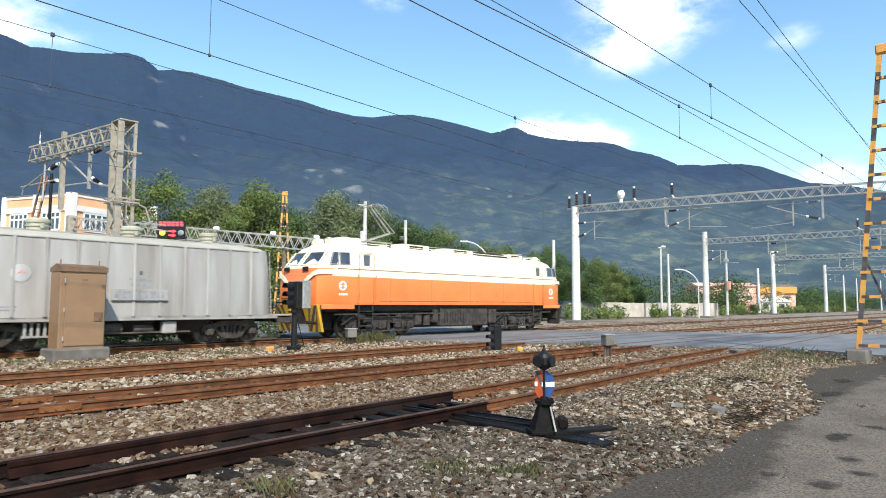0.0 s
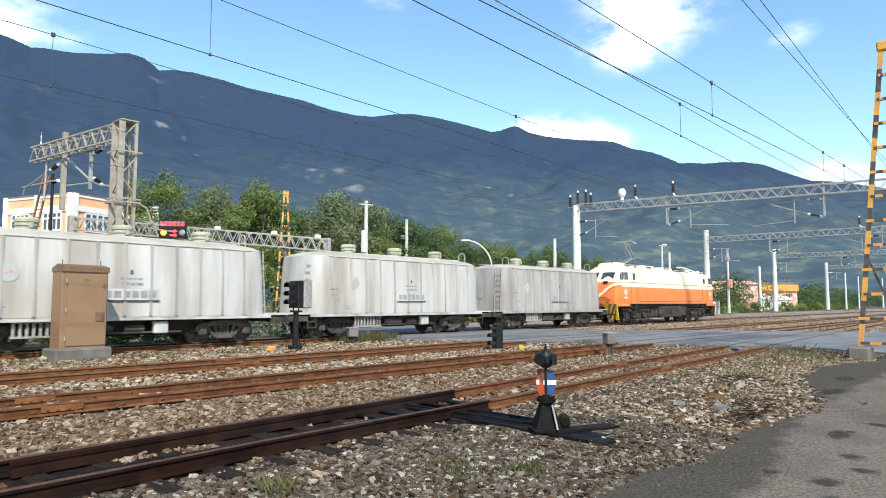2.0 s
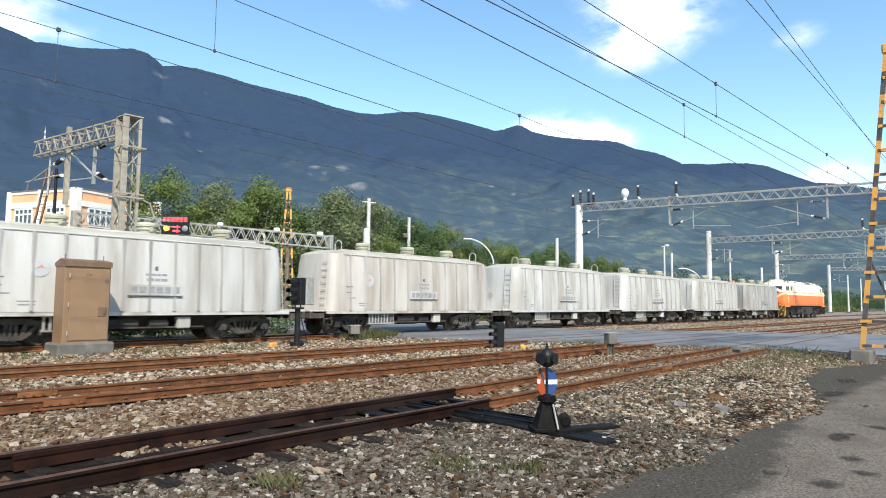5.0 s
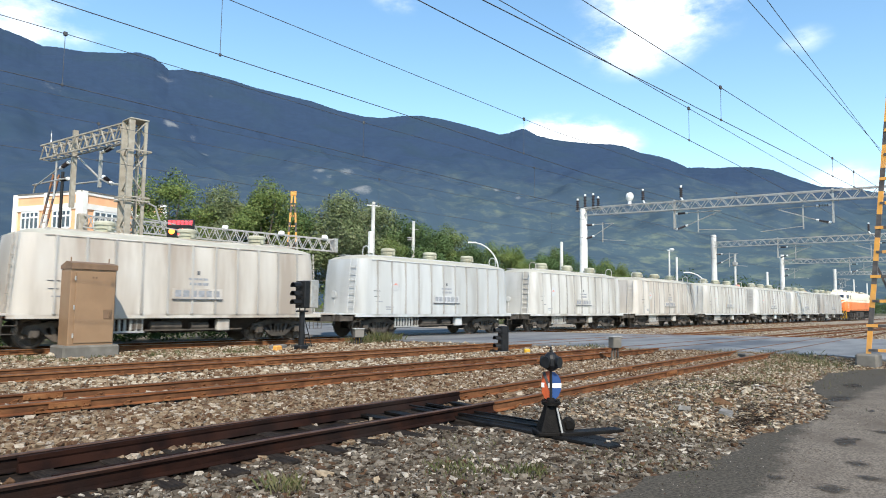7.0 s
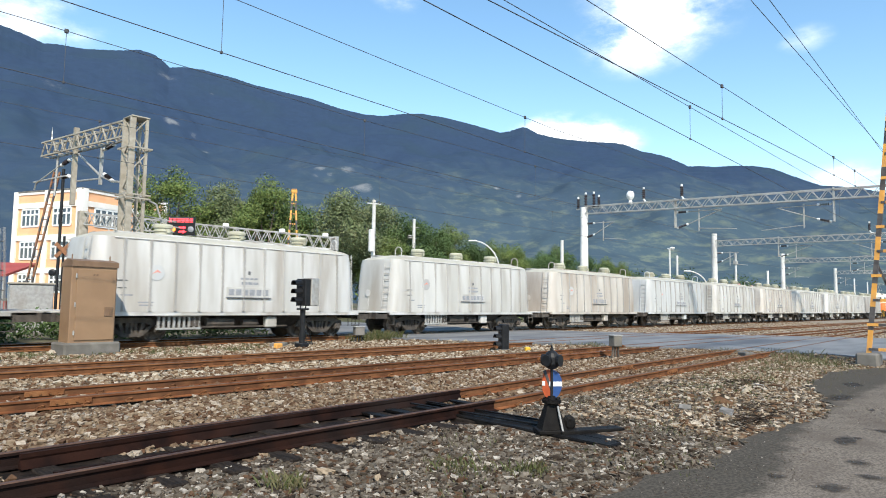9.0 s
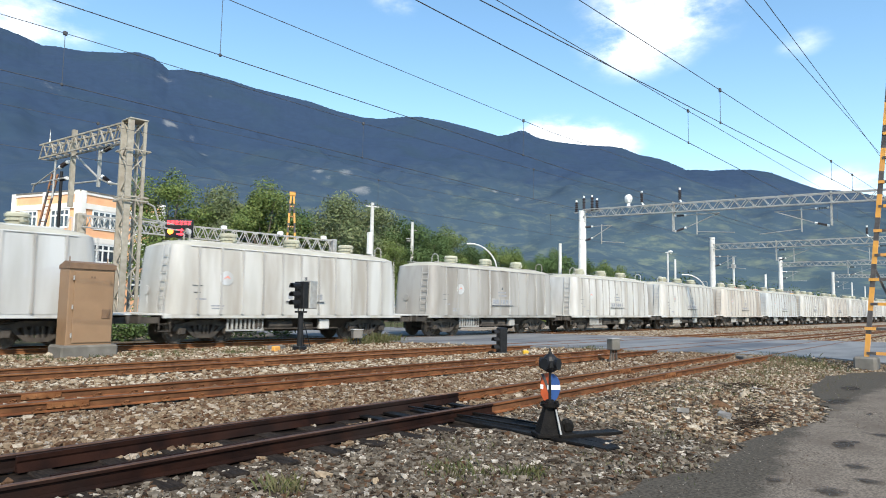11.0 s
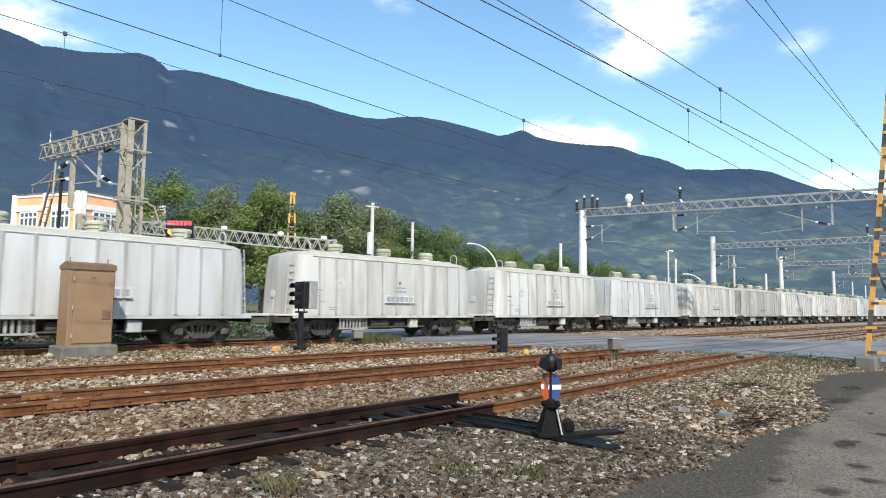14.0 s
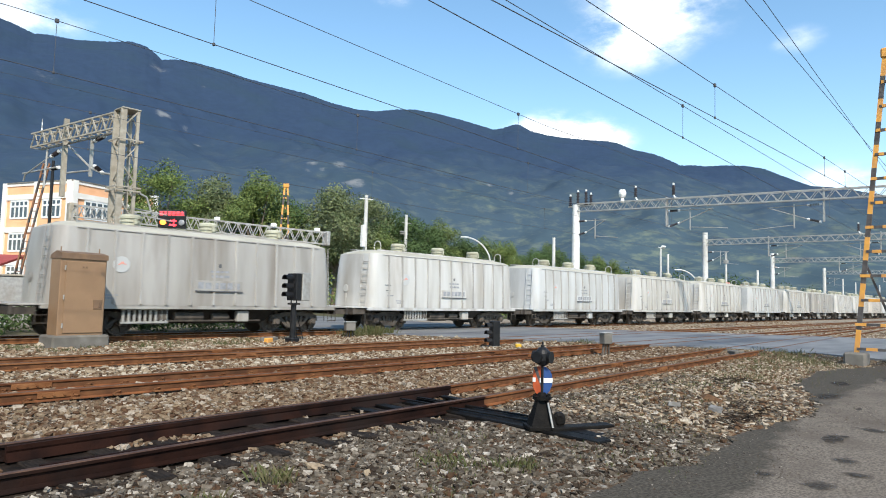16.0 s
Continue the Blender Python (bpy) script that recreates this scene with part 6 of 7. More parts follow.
def make_wires():
    for pts, r in WIRES:
        thing("overhead_wire", "thin dark overhead line wire", "wire", group="overhead wires", b=Build().pipe(pts, r, 5), mats=WIRE)
    for a, c, xs in ((0, 1, (6.0, 15.5, 33, 60)), (2, 3, (4.7, 13.0, 22, 36, 60)), (4, 5, (8, 20, 34, 62)), (6, 7, (17.0, 36)), (8, 9, (15.6, 24.6, 27.2))):
        for x in xs:
            p, q = on_wire(c, x), on_wire(a, x)
            b = Build().tube(p, q, 0.006, n=5)
            b.box(tuple(p), (0.08, 0.05, 0.09), 0.01).box(tuple(q), (0.05, 0.04, 0.06), 0.01)
            thing("dropper", "short dropper wire with clamp between overhead wires", "wire", group="droppers", b=b, mats=WIRE)


make_wires()


# ---- yard fittings ----
def make_cabinet():
    t = thing("relay_cabinet", "brown painted steel relay cabinet on a concrete plinth", "cabinet", pose(7.16, 19.95, 0.0, rz=3))
    part("plinth", Build().box((0, 0, 0.13), (1.5, 0.92, 0.40), 0.05), CONCRETE, t, "chipped concrete plinth")
    part("body", Build().box((0, 0, 1.36), (1.22, 0.64, 2.1), 0.02), CABINET, t)
    part("roof", Build().add([(-0.625, -0.36, 2.40), (0.625, -0.36, 2.40), (0.625, 0.35, 2.40), (-0.625, 0.35, 2.40), (-0.625, -0.36, 2.56), (0.625, -0.36, 2.54), (0.625, 0.35, 2.50), (-0.625, 0.35, 2.50), (-0.625, -0.02, 2.62), (0.625, -0.02, 2.61)],
                         [(0, 3, 2, 1), (0, 1, 5, 4), (4, 5, 9, 8), (8, 9, 6, 7), (2, 3, 7, 6), (0, 4, 8, 7, 3), (1, 2, 6, 9, 5)]), CABINET_TRIM, t, "darker overhanging cabinet roof")
    door = part("door", Build().box((0.05, -0.335, 1.36), (1.05, 0.03, 1.94), 0.008), CABINET, t, "brown cabinet door")
    part("door_latch", Build().box((0.40, -0.36, 1.17), (0.24, 0.025, 0.26), 0.01).bar((0.43, -0.385, 1.10), (0.47, -0.385, 1.25), 0.03, 0.04), CABINET_TRIM, door, "recessed latch plate with lever")
    for z in (0.6, 1.36, 2.15):
        part("hinge", Build().tube((-0.5, -0.355, z - 0.06), (-0.5, -0.355, z + 0.06), 0.022, n=8), GALV, door)
    b = Build()
    bar_row(b, -0.06, 2.18, -0.353, (0.05, 0.05), 0.05)
    part("door_mark", b, CABINET_TRIM, door)
    for x in (-0.5, 0.52):
        part("lifting_eye", Build().tube((x, 0, 2.6), (x, 0, 2.74), 0.016, n=6), CABINET_TRIM, t)


make_cabinet()


def make_signal():
    t = thing("colour_light_signal", "black three-lamp colour light signal on a short black post", "signal", pose(13.42, 18.6, 0.0, rz=8))
    part("post", Build().tube((0, 0, -0.1), (0, 0, 1.25), 0.10, 0.09, n=12).box((0, 0, 0.06), (0.36, 0.36, 0.2), 0.03), BLACK, t)
    part("bracket", Build().box((0, 0, 1.28), (0.3, 0.3, 0.06), 0.01).tube((-0.12, 0, 1.28), (-0.12, 0, 1.45), 0.025, n=6).tube((0.12, 0, 1.28), (0.12, 0, 1.45), 0.025, n=6), BLACK, t)
    part("lamp_case", Build().box((0.0, 0, 1.84), (0.24, 0.46, 0.90), 0.02), BLACK, t, "black signal head")
    part("back_case", Build().box((0.32, 0, 1.86), (0.36, 0.50, 0.94), 0.02), GALV, t, "pale grey back case")
    for z in (1.56, 1.84, 2.12):
        b = Build()
        for i in range(12):
            a0, a1 = radians(-20 + 220 * i / 12), radians(-20 + 220 * (i + 1) / 12)
            pts = [(xx, rr * math.cos(a), z + rr * math.sin(a)) for xx, rr in ((-0.12, 0.125), (-0.46, 0.115)) for a in (a0, a1)]
            b.add(pts, [(0, 1, 3, 2)])
            pts = [(xx, 0.9 * rr * math.cos(a), z + 0.9 * rr * math.sin(a)) for xx, rr in ((-0.12, 0.125), (-0.46, 0.115)) for a in (a0, a1)]
            b.add(pts, [(0, 2, 3, 1)])
        hood = part("hood", b, BLACK, t)
        part("lens", Build().lathe((-0.12, 0, z), [(0.10, 0.0), (0.08, -0.03), (0.02, -0.045)], 0, 14), GLASS, hood)
    b = Build()
    for x in (0.32, 0.62):
        b.tube((x, 0.1, 0.0), (0.16 + (x - 0.32) * 0.3, 0.1, 0.95), 0.016, n=6)
    for z in (0.25, 0.5, 0.75):
        b.tube((0.32 - z * 0.17, 0.1, z), (0.62 - z * 0.35, 0.1, z), 0.012, n=6)
    part("ladder", b, BLACK, t, "thin black steel ladder")
    part("lens_plate", Build().box((0.33, -0.1, 1.8), (0.02, 0.08, 0.12), 0.01), GREYTXT, t)


make_signal()


def make_dwarf():
    t = thing("dwarf_signal", "black three-lamp dwarf signal standing in the ballast", "signal", pose(18.1, 13.75, 0.0, rz=-22))
    part("lamp_case", Build().box((0, 0, 0.45), (0.28, 0.30, 0.86), 0.03), BLACK, t)
    part("foot", Build().box((0, 0, 0.0), (0.36, 0.36, 0.1), 0.02), CONCRETE, t)
    for z in (0.2, 0.45, 0.7):
        b = Build()
        for i in range(10):
            a0, a1 = radians(-10 + 200 * i / 10), radians(-10 + 200 * (i + 1) / 10)
            for q in (1.0, 0.88):
                pts = [(xx, q * 0.11 * math.cos(a), z + q * 0.11 * math.sin(a)) for xx in (-0.14, -0.34) for a in (a0, a1)]
                b.add(pts, [(0, 1, 3, 2)])
        hood = part("hood", b, BLACK, t)
        part("lens", Build().lathe((-0.14, 0, z), [(0.085, 0.0), (0.07, -0.025), (0.02, -0.04)], 0, 14), GLASS, hood)


make_dwarf()


def make_junction_box(x, y, h, w, label):
    t = thing("junction_box", label, "junction box", pose(x, y, 0, rz=-20), group="junction boxes")
    part("case", Build().box((0, 0, h + 0.16), (w, w * 0.8, 0.32), 0.02), CONCRETE, t, "weathered pale box")
    part("lid", Build().box((0, 0, h + 0.335), (w + 0.05, w * 0.85, 0.035), 0.01), GALV, t)
    b = Build()
    for sx in (-0.09, 0.0, 0.1):
        b.tube((sx * 1.4, 0.02, -0.1), (sx, 0, h), 0.035, n=6)
    part("conduit", b, BOGIE, t, "bent grey cable conduits")


make_junction_box(18.55, 9.87, 0.34, 0.32, "pale cable junction box on conduits beside the siding")
make_junction_box(17.0, 19.9, 0.26, 0.38, "small pale cable junction box in the weeds")


def make_switch_stand():
    t = thing("switch_stand", "black hand switch stand with orange and blue target and lamp", "switch stand", pose(7.04, 4.61, 0.02, rz=-40))
    t.scale = (0.78, 0.78, 0.93)
    b = Build()
    for s in (-1, 1):
        b.add([(s * 0.22, -0.17, 0.0), (s * 0.22, 0.17, 0.0), (s * 0.07, 0.07, 0.42), (s * 0.07, -0.07, 0.42), (s * 0.17, -0.17, 0.0), (s * 0.17, 0.17, 0.0), (s * 0.03, 0.07, 0.42), (s * 0.03, -0.07, 0.42)],
              [(0, 1, 2, 3), (4, 7, 6, 5), (0, 3, 7, 4), (1, 5, 6, 2)])
    b.add([(-0.2, -0.15, 0.0), (0.2, -0.15, 0.0), (0.2, 0.15, 0.0), (-0.2, 0.15, 0.0), (-0.06, -0.06, 0.40), (0.06, -0.06, 0.40), (0.06, 0.06, 0.40), (-0.06, 0.06, 0.40)], [(0, 1, 5, 4), (1, 2, 6, 5), (2, 3, 7, 6), (3, 0, 4, 7)])
    b.box((0, 0, 0.03), (0.5, 0.4, 0.05), 0.01).tube((0, 0, 0.02), (0, 0, 0.45), 0.045, n=10)
    part("pedestal", b, BLACK_OIL, t, "oily black iron pedestal")
    b = Build().lathe((0, 0, 0.38), [(0.10, 0.0), (0.15, 0.01), (0.15, 0.05), (0.09, 0.06), (0.05, 0.1)], 2, 16)
    for i in range(6):
        a = i * math.pi / 3
        b.tube((0.12 * math.cos(a), 0.12 * math.sin(a), 0.42), (0.12 * math.cos(a), 0.12 * math.sin(a), 0.46), 0.022, n=6)
    part("index_plate", b, BLACK_OIL, t)
    part("spindle", Build().tube((0, 0, 0.44), (0, 0, 0.86), 0.022, n=8), BLACK, t)
    part("lever", Build().tube((0.06, -0.12, 0.36), (0.12, -0.20, 0.05), 0.016, n=6).tube((0.12, -0.20, 0.05), (0.13, -0.21, 0.0), 0.024, n=6), GALV, t, "bare steel throw lever")
    part("weight", Build().lathe((0.30, 0.05, 0.12), [(0.06, -0.06), (0.10, -0.03), (0.10, 0.03), (0.06, 0.06)], 1, 12).bar((0.1, 0.05, 0.2), (0.3, 0.05, 0.12), 0.03, 0.04), BLACK_OIL, t, "black counterweight")
    # two crossed target plates: an orange bow-ended one and a blue round one with a white bar
    disc = [(0.0, 0.445), (0.06, 0.45), (0.12, 0.49), (0.16, 0.56), (0.175, 0.635), (0.16, 0.71), (0.12, 0.77), (0.06, 0.81), (0.0, 0.82)]
    m = Matrix.Rotation(radians(6), 4, "Z")
    b = Build().plate(disc, 0, 0.012)
    b.v = [tuple(m @ Vector(p)) for p in b.v]
    blue = part("blue_target", b, BLUE, t, "blue round target plate")
    b = Build().box((0.095, -0.0, 0.635), (0.15, 0.02, 0.06))
    b.v = [tuple(m @ Vector(p)) for p in b.v]
    part("white_bar", b, WHITE, blue)
    fish = [(-0.155, 0.74), (-0.13, 0.80), (0.0, 0.83), (0.0, 0.44), (-0.10, 0.46), (-0.155, 0.54)]
    m = Matrix.Rotation(radians(-40), 4, "Z")
    b = Build().plate(fish, 0, 0.012)
    b.v = [tuple(m @ Vector(p)) for p in b.v]
    orange = part("orange_target", b, VERMILION, t, "worn orange target plate")
    b = Build().box((-0.02, 0, 0.635), (0.04, 0.02, 0.06)).box((-0.135, 0, 0.635), (0.05, 0.02, 0.06))
    b.v = [tuple(m @ Vector(p)) for p in b.v]
    part("white_bar", b, WHITE, orange)
    b = Build().plate([(-0.15, 0.80), (-0.10, 0.815), (-0.005, 0.62), (-0.005, 0.53)], 0, 0.018)
    b.v = [tuple(m @ Vector(p)) for p in b.v]
    part("black_stripe", b, BANDBLACK, orange, "black slanting stripe")
    lamp = part("lamp", Build().lathe((0, 0, 0.83), [(0.05, 0.0), (0.10, 0.03), (0.125, 0.07), (0.125, 0.16), (0.09, 0.21), (0.05, 0.24)], 2, 16), BLACK, t, "black signal lamp with four hoods")
    for i in range(4):
        a = radians(90 * i + 40)
        d = Vector((math.cos(a), math.sin(a), 0))
        c = Vector((0, 0, 0.945))
        part("lamp_hood", Build().tube(c + d * 0.09, c + d * 0.165, 0.07, 0.078, n=12), BLACK, lamp)
    part("lamp_cap", Build().tube((0, 0, 1.05), (0, 0, 1.10), 0.03, n=8).pipe([(0.0, -0.04, 1.08), (0.0, -0.02, 1.14), (0.0, 0.02, 1.14), (0.0, 0.04, 1.08)], 0.008, 6), BLACK, lamp)
    tb = thing("switch_timber", "oil-black long timber carrying the switch stand", "sleeper", pose(7.12, 5.2, -0.02, rz=-6), group="switch timbers", b=Build().box((0, 0, 0), (0.26, 3.0, 0.11), 0.015), mats=BLACK_OIL)
    copy_thing(tb, pose(7.46, 5.25, -0.025, rz=-9))
    thing("timber_offcut", "tarred timber plank beside the switch stand", "plank", pose(7.42, 4.3, 0.03, rz=64), b=Build().box((0, 0, 0), (0.2, 0.9, 0.08), 0.01), mats=BLACK_OIL)


make_switch_stand()


def make_gate_tower(name_at, label, h, y_half, rungs, paint=AMBER, brace=True):
    """An A-shaped ladder tower in black and orange bands, in the plane across the line."""
    t = thing("ladder_tower", label, "tower", name_at, group="banded ladder towers")
    for s in (-1, 1):
        part("footing", Build().box((0, s * y_half, 0.12), (0.75, 0.55, 0.46), 0.05), CONCRETE, t, "concrete footing block")
    nb = 13
    for s in (-1, 1):
        for i in range(nb):
            z0, z1 = 0.33 + (h - 0.33) * i / nb, 0.33 + (h - 0.33) * (i + 1) / nb
            y0, y1 = s * (y_half - (y_half - 0.09) * i / nb), s * (y_half - (y_half - 0.09) * (i + 1) / nb)
            part("leg_band", Build().bar((0, y0, z0), (0, y1, z1), 0.10, 0.12), (paint if i % 2 == 0 else BANDBLACK), t)
    for i in range(rungs):
        z = 0.45 + (h - 1.3) * i / (rungs - 1)
        yy = y_half - (y_half - 0.09) * (z - 0.33) / (h - 0.33)
        rung = part("rung", Build().bar((-0.02, -yy, z), (-0.02, yy, z), 0.09, 0.075), BANDBLACK, t)
        for k in range(3):
            ya = yy * (0.95 - 0.72 * k) if i % 2 else yy * (0.6 - 0.72 * k)
            part("rung_band", Build().box((-0.02, ya, z), (0.1, min(0.28, yy * 0.35), 0.085)), paint, rung)
    if brace:
        part("brace", Build().bar((0.15, y_half - 0.25, 2.9), (0.15, -0.2, 0.4), 0.06, 0.06), BANDBLACK, t)
    part("head", Build().box((0, 0, h), (0.18, 0.4, 0.3), 0.04), paint, t, "orange head bracket")
    return t


make_gate_tower(pose(22.5, 3.06, 0.0), "tall ladder tower banded orange and black beside the crossing", 9.0, 0.95, 12)
make_gate_tower(pose(26.2, 37.7, 0.0, rz=55), "orange and black banded ladder tower beyond the train", 8.9, 0.55, 12, brace=False)
_t = thing("leaning_ladder", "rusty banded ladder leaning against a dark post", "ladder", pose(13.2, 44.6, 0.0, rz=-48))
part("post", Build().tube((1.05, 0, -0.1), (1.05, 0, 9.2), 0.09, n=8), BLACK, _t, "dark slim steel post")
for _o in (-0.17, 0.17):
    for _i in range(10):
        _p, _q = Vector((-0.95 + _o, -0.15, 0)), Vector((0.75 + _o, -0.15, 9.0))
        part("rail_band", Build().bar(_p.lerp(_q, _i / 10), _p.lerp(_q, (_i + 1) / 10), 0.09, 0.09), RUSTBAND if _i % 2 else BANDBLACK, _t)
for _i in range(20):
    _c = Vector((-0.95, -0.15, 0)).lerp(Vector((0.75, -0.15, 9.0)), (_i + 0.6) / 20)
    part("rung", Build().tube(_c - Vector((0.17, 0, 0)), _c + Vector((0.17, 0, 0)), 0.025, n=6), RUSTBAND, _t)


def make_sign_truss():
    t = thing("lattice_boom", "grey lattice boom over the level crossing road", "gantry")
    b = Build()
    lattice(b, (15.0, 42.85, 5.88), (25.07, 31.77, 4.62), 0.5, 0.7, 0.62, 0.045, 0.06)
    part("boom", b, GALV, t)
    part("boom_post", Build().tube((23.4, 33.6, -0.1), (23.4, 33.6, 5.1), 0.12, n=10), BARK, t, "brown boom post")
    part("boom_post", Build().box((14.85, 43.0, 3.3), (0.5, 0.5, 6.8), 0.04), GALV_WARM, t, "square grey-green boom column")
    part("end_plate", Build().box((25.07, 31.77, 4.97), (0.25, 0.5, 0.85), 0.03), GALV, t)
    for q in (0.42, 0.72, 0.95):
        p = Vector((17.46, 40.15, 6.35)).lerp(Vector((25.07, 31.77, 5.4)), q)
        part("boom_lamp", Build().box(tuple(p), (0.3, 0.3, 0.3), 0.05), WHITE, t, "white lamp on the boom")
    s = thing("led_sign", "black LED board with glowing red characters and amber lamp", "sign", pose(18.35, 37.55, 5.3, rz=-46))
    part("case", Build().box((0, 0, 0.48), (1.56, 0.18, 1.06), 0.02), BLACK, s)
    part("text_panel", Build().box((0, -0.10, 0.80), (1.5, 0.03, 0.34), 0.01), BANDBLACK, s, "black text panel")
    b = Build()
    for i in range(6):
        b.box((-0.6 + 0.24 * i, -0.125, 0.88), (0.17, 0.02, 0.05)).box((-0.6 + 0.24 * i, -0.125, 0.78), (0.17, 0.02, 0.05)).box((-0.6 + 0.24 * i, -0.125, 0.70), (0.17, 0.02, 0.03)).box((-0.6 + 0.24 * i, -0.125, 0.80), (0.03, 0.02, 0.22))
    part("led_bars", b, LEDRED, s, "glowing red bars")
    b = Build()
    for z in (0.13, 0.37):
        b.plate([(-0.12, z + 0.045), (0.12, z + 0.045), (0.12, z + 0.10), (0.32, z), (0.12, z - 0.10), (0.12, z - 0.045), (-0.12, z - 0.045)], -0.11, 0.03)
    part("led_arrow", b, LEDRED, s, "two glowing red arrows")
    part("amber_lamp", Build().lathe((-0.48, -0.09, 0.28), [(0.17, 0), (0.17, -0.05), (0.09, -0.09)], 1, 16), LEDAMBER, s, "round amber lamp")
    part("unlit_lamp", Build().lathe((0.58, -0.09, 0.28), [(0.17, 0), (0.17, -0.05), (0.09, -0.09)], 1, 16), GREYTXT, s, "unlit round lamp")
    part("sign_post", Build().tube((0, 0.15, -5.3), (0, 0.15, 0.5), 0.1, n=10), GALV, s)


make_sign_truss()


# lattice radio mast on the slope
_d = 1600.0
while _d < 3600 and slope_height(73.27, _d) < 0.2 * _d:
    _d += 10.0
_t = thing("radio_mast", "small pale lattice mast on the mountain slope", "mast", pose(_d * math.cos(radians(73.27)), _d * math.sin(radians(73.27)), slope_height(73.27, _d) - 4))
for _i in range(5):
    part("mast_section", Build().tube((0, 0, 0.0042 * _d * _i), (0, 0, 0.0042 * _d * (_i + 1)), 3.6 - 0.6 * _i, 3.0 - 0.6 * _i, n=4), WHITE if _i % 2 else GALV, _t)


# ---- buildings beyond the line ----
ORANGE_TILE = mat("orange_render", (0.82, 0.42, 0.22), (0.88, 0.48, 0.26), 0.9, 0.8, bump=0.1, c3=(0.76, 0.40, 0.22), big=0.4)
PALE_WALL = mat("white_render", (0.84, 0.80, 0.74), (0.78, 0.74, 0.68), 0.8, 0.85, bump=0.1, c3=(0.70, 0.64, 0.56), big=0.3)
BRICKRED = mat("red_brick_far", (0.567, 0.27, 0.2025), (0.7425, 0.4455, 0.3375), 0.6, 0.9, bump=0.2, c3=(0.81, 0.648, 0.54), big=0.35)
REDROOF = mat("red_awning", (0.30, 0.05, 0.04), (0.36, 0.07, 0.05), 1.2, 0.7, bump=0.1)


def make_house():
    t = thing("office_building", "three-storey orange and white rendered office building", "building", pose(23.96, 69.79, 0, rz=-71.0 + 180))
    # local axes: +x runs along the long front from the near corner, +y along the short front
    def front(length, axis, bays):
        put = (lambda a, d, z: (a, d, z)) if axis == 0 else (lambda a, d, z: (-d, -a, z))

        def slab(a0, a1, z0, z1, d0, d1, name, m, parent, label=""):
            p, q = put(a0, d0, z0), put(a1, d1, z1)
            c = [(u + v) / 2 for u, v in zip(p, q)]
            s = [abs(u - v) for u, v in zip(p, q)]
            return part(name, Build().box(c, s), m, parent, label)
        for z in (0.2, 1.9, 5.2, 8.5):
            slab(0.5, length, z, z + 1.9 if z > 1 else 1.9, -0.4, 0.0, "wall_panel", ORANGE_TILE, t, "orange wall panel")
        for z in (3.8, 7.1, 10.4):
            slab(-0.1, length, z, z + 0.55, -0.4, 0.14, "floor_band", PALE_WALL, t, "white floor band")
            slab(0.5, length, z + 0.55, z + 1.42, -0.4, 0.04, "spandrel", ORANGE_TILE, t, "orange spandrel panel")
        slab(-0.1, length, 11.8, 12.15, -0.4, 0.12, "parapet_cap", PALE_WALL, t, "white parapet cap")
        n = len(bays) if axis == 0 else 2
        for i in range(n + 1):
            a = i * length / n
            slab(a - 0.05, a + 0.55, 0, 12.15, -0.3, 0.18, "pilaster", PALE_WALL, t, "white pilaster")
        for i in range(n):
            a0 = i * length / n + 0.55
            wd = length / n - 0.55
            for z in (1.95, 5.25, 8.55):
                w = slab(a0 + wd * 0.2, a0 + wd * 0.82, z, z + 1.75, 0.0, 0.05, "window", GLASS, t, "dark window panes")
                for k in range(5):
                    aa = a0 + wd * (0.2 + 0.62 * k / 4)
                    slab(aa - 0.08, aa + 0.08, z, z + 1.75, 0.02, 0.10, "mullion", WHITE, w)
                for zz in (z, z + 1.2, z + 1.75):
                    slab(a0 + wd * 0.2, a0 + wd * 0.82, zz - 0.09, zz + 0.09, 0.02, 0.11, "transom", WHITE, w)
    part("core", Build().box((4.65, -5.0, 6.0), (9.1, 9.8, 12.0)), PALE_WALL, t)
    part("roof", Build().box((4.65, -5.0, 12.12), (9.6, 10.3, 0.16)), CONCRETE, t)
    front(9.3, 0, (1, 1))
    front(10.0, 1, (1,))


make_house()


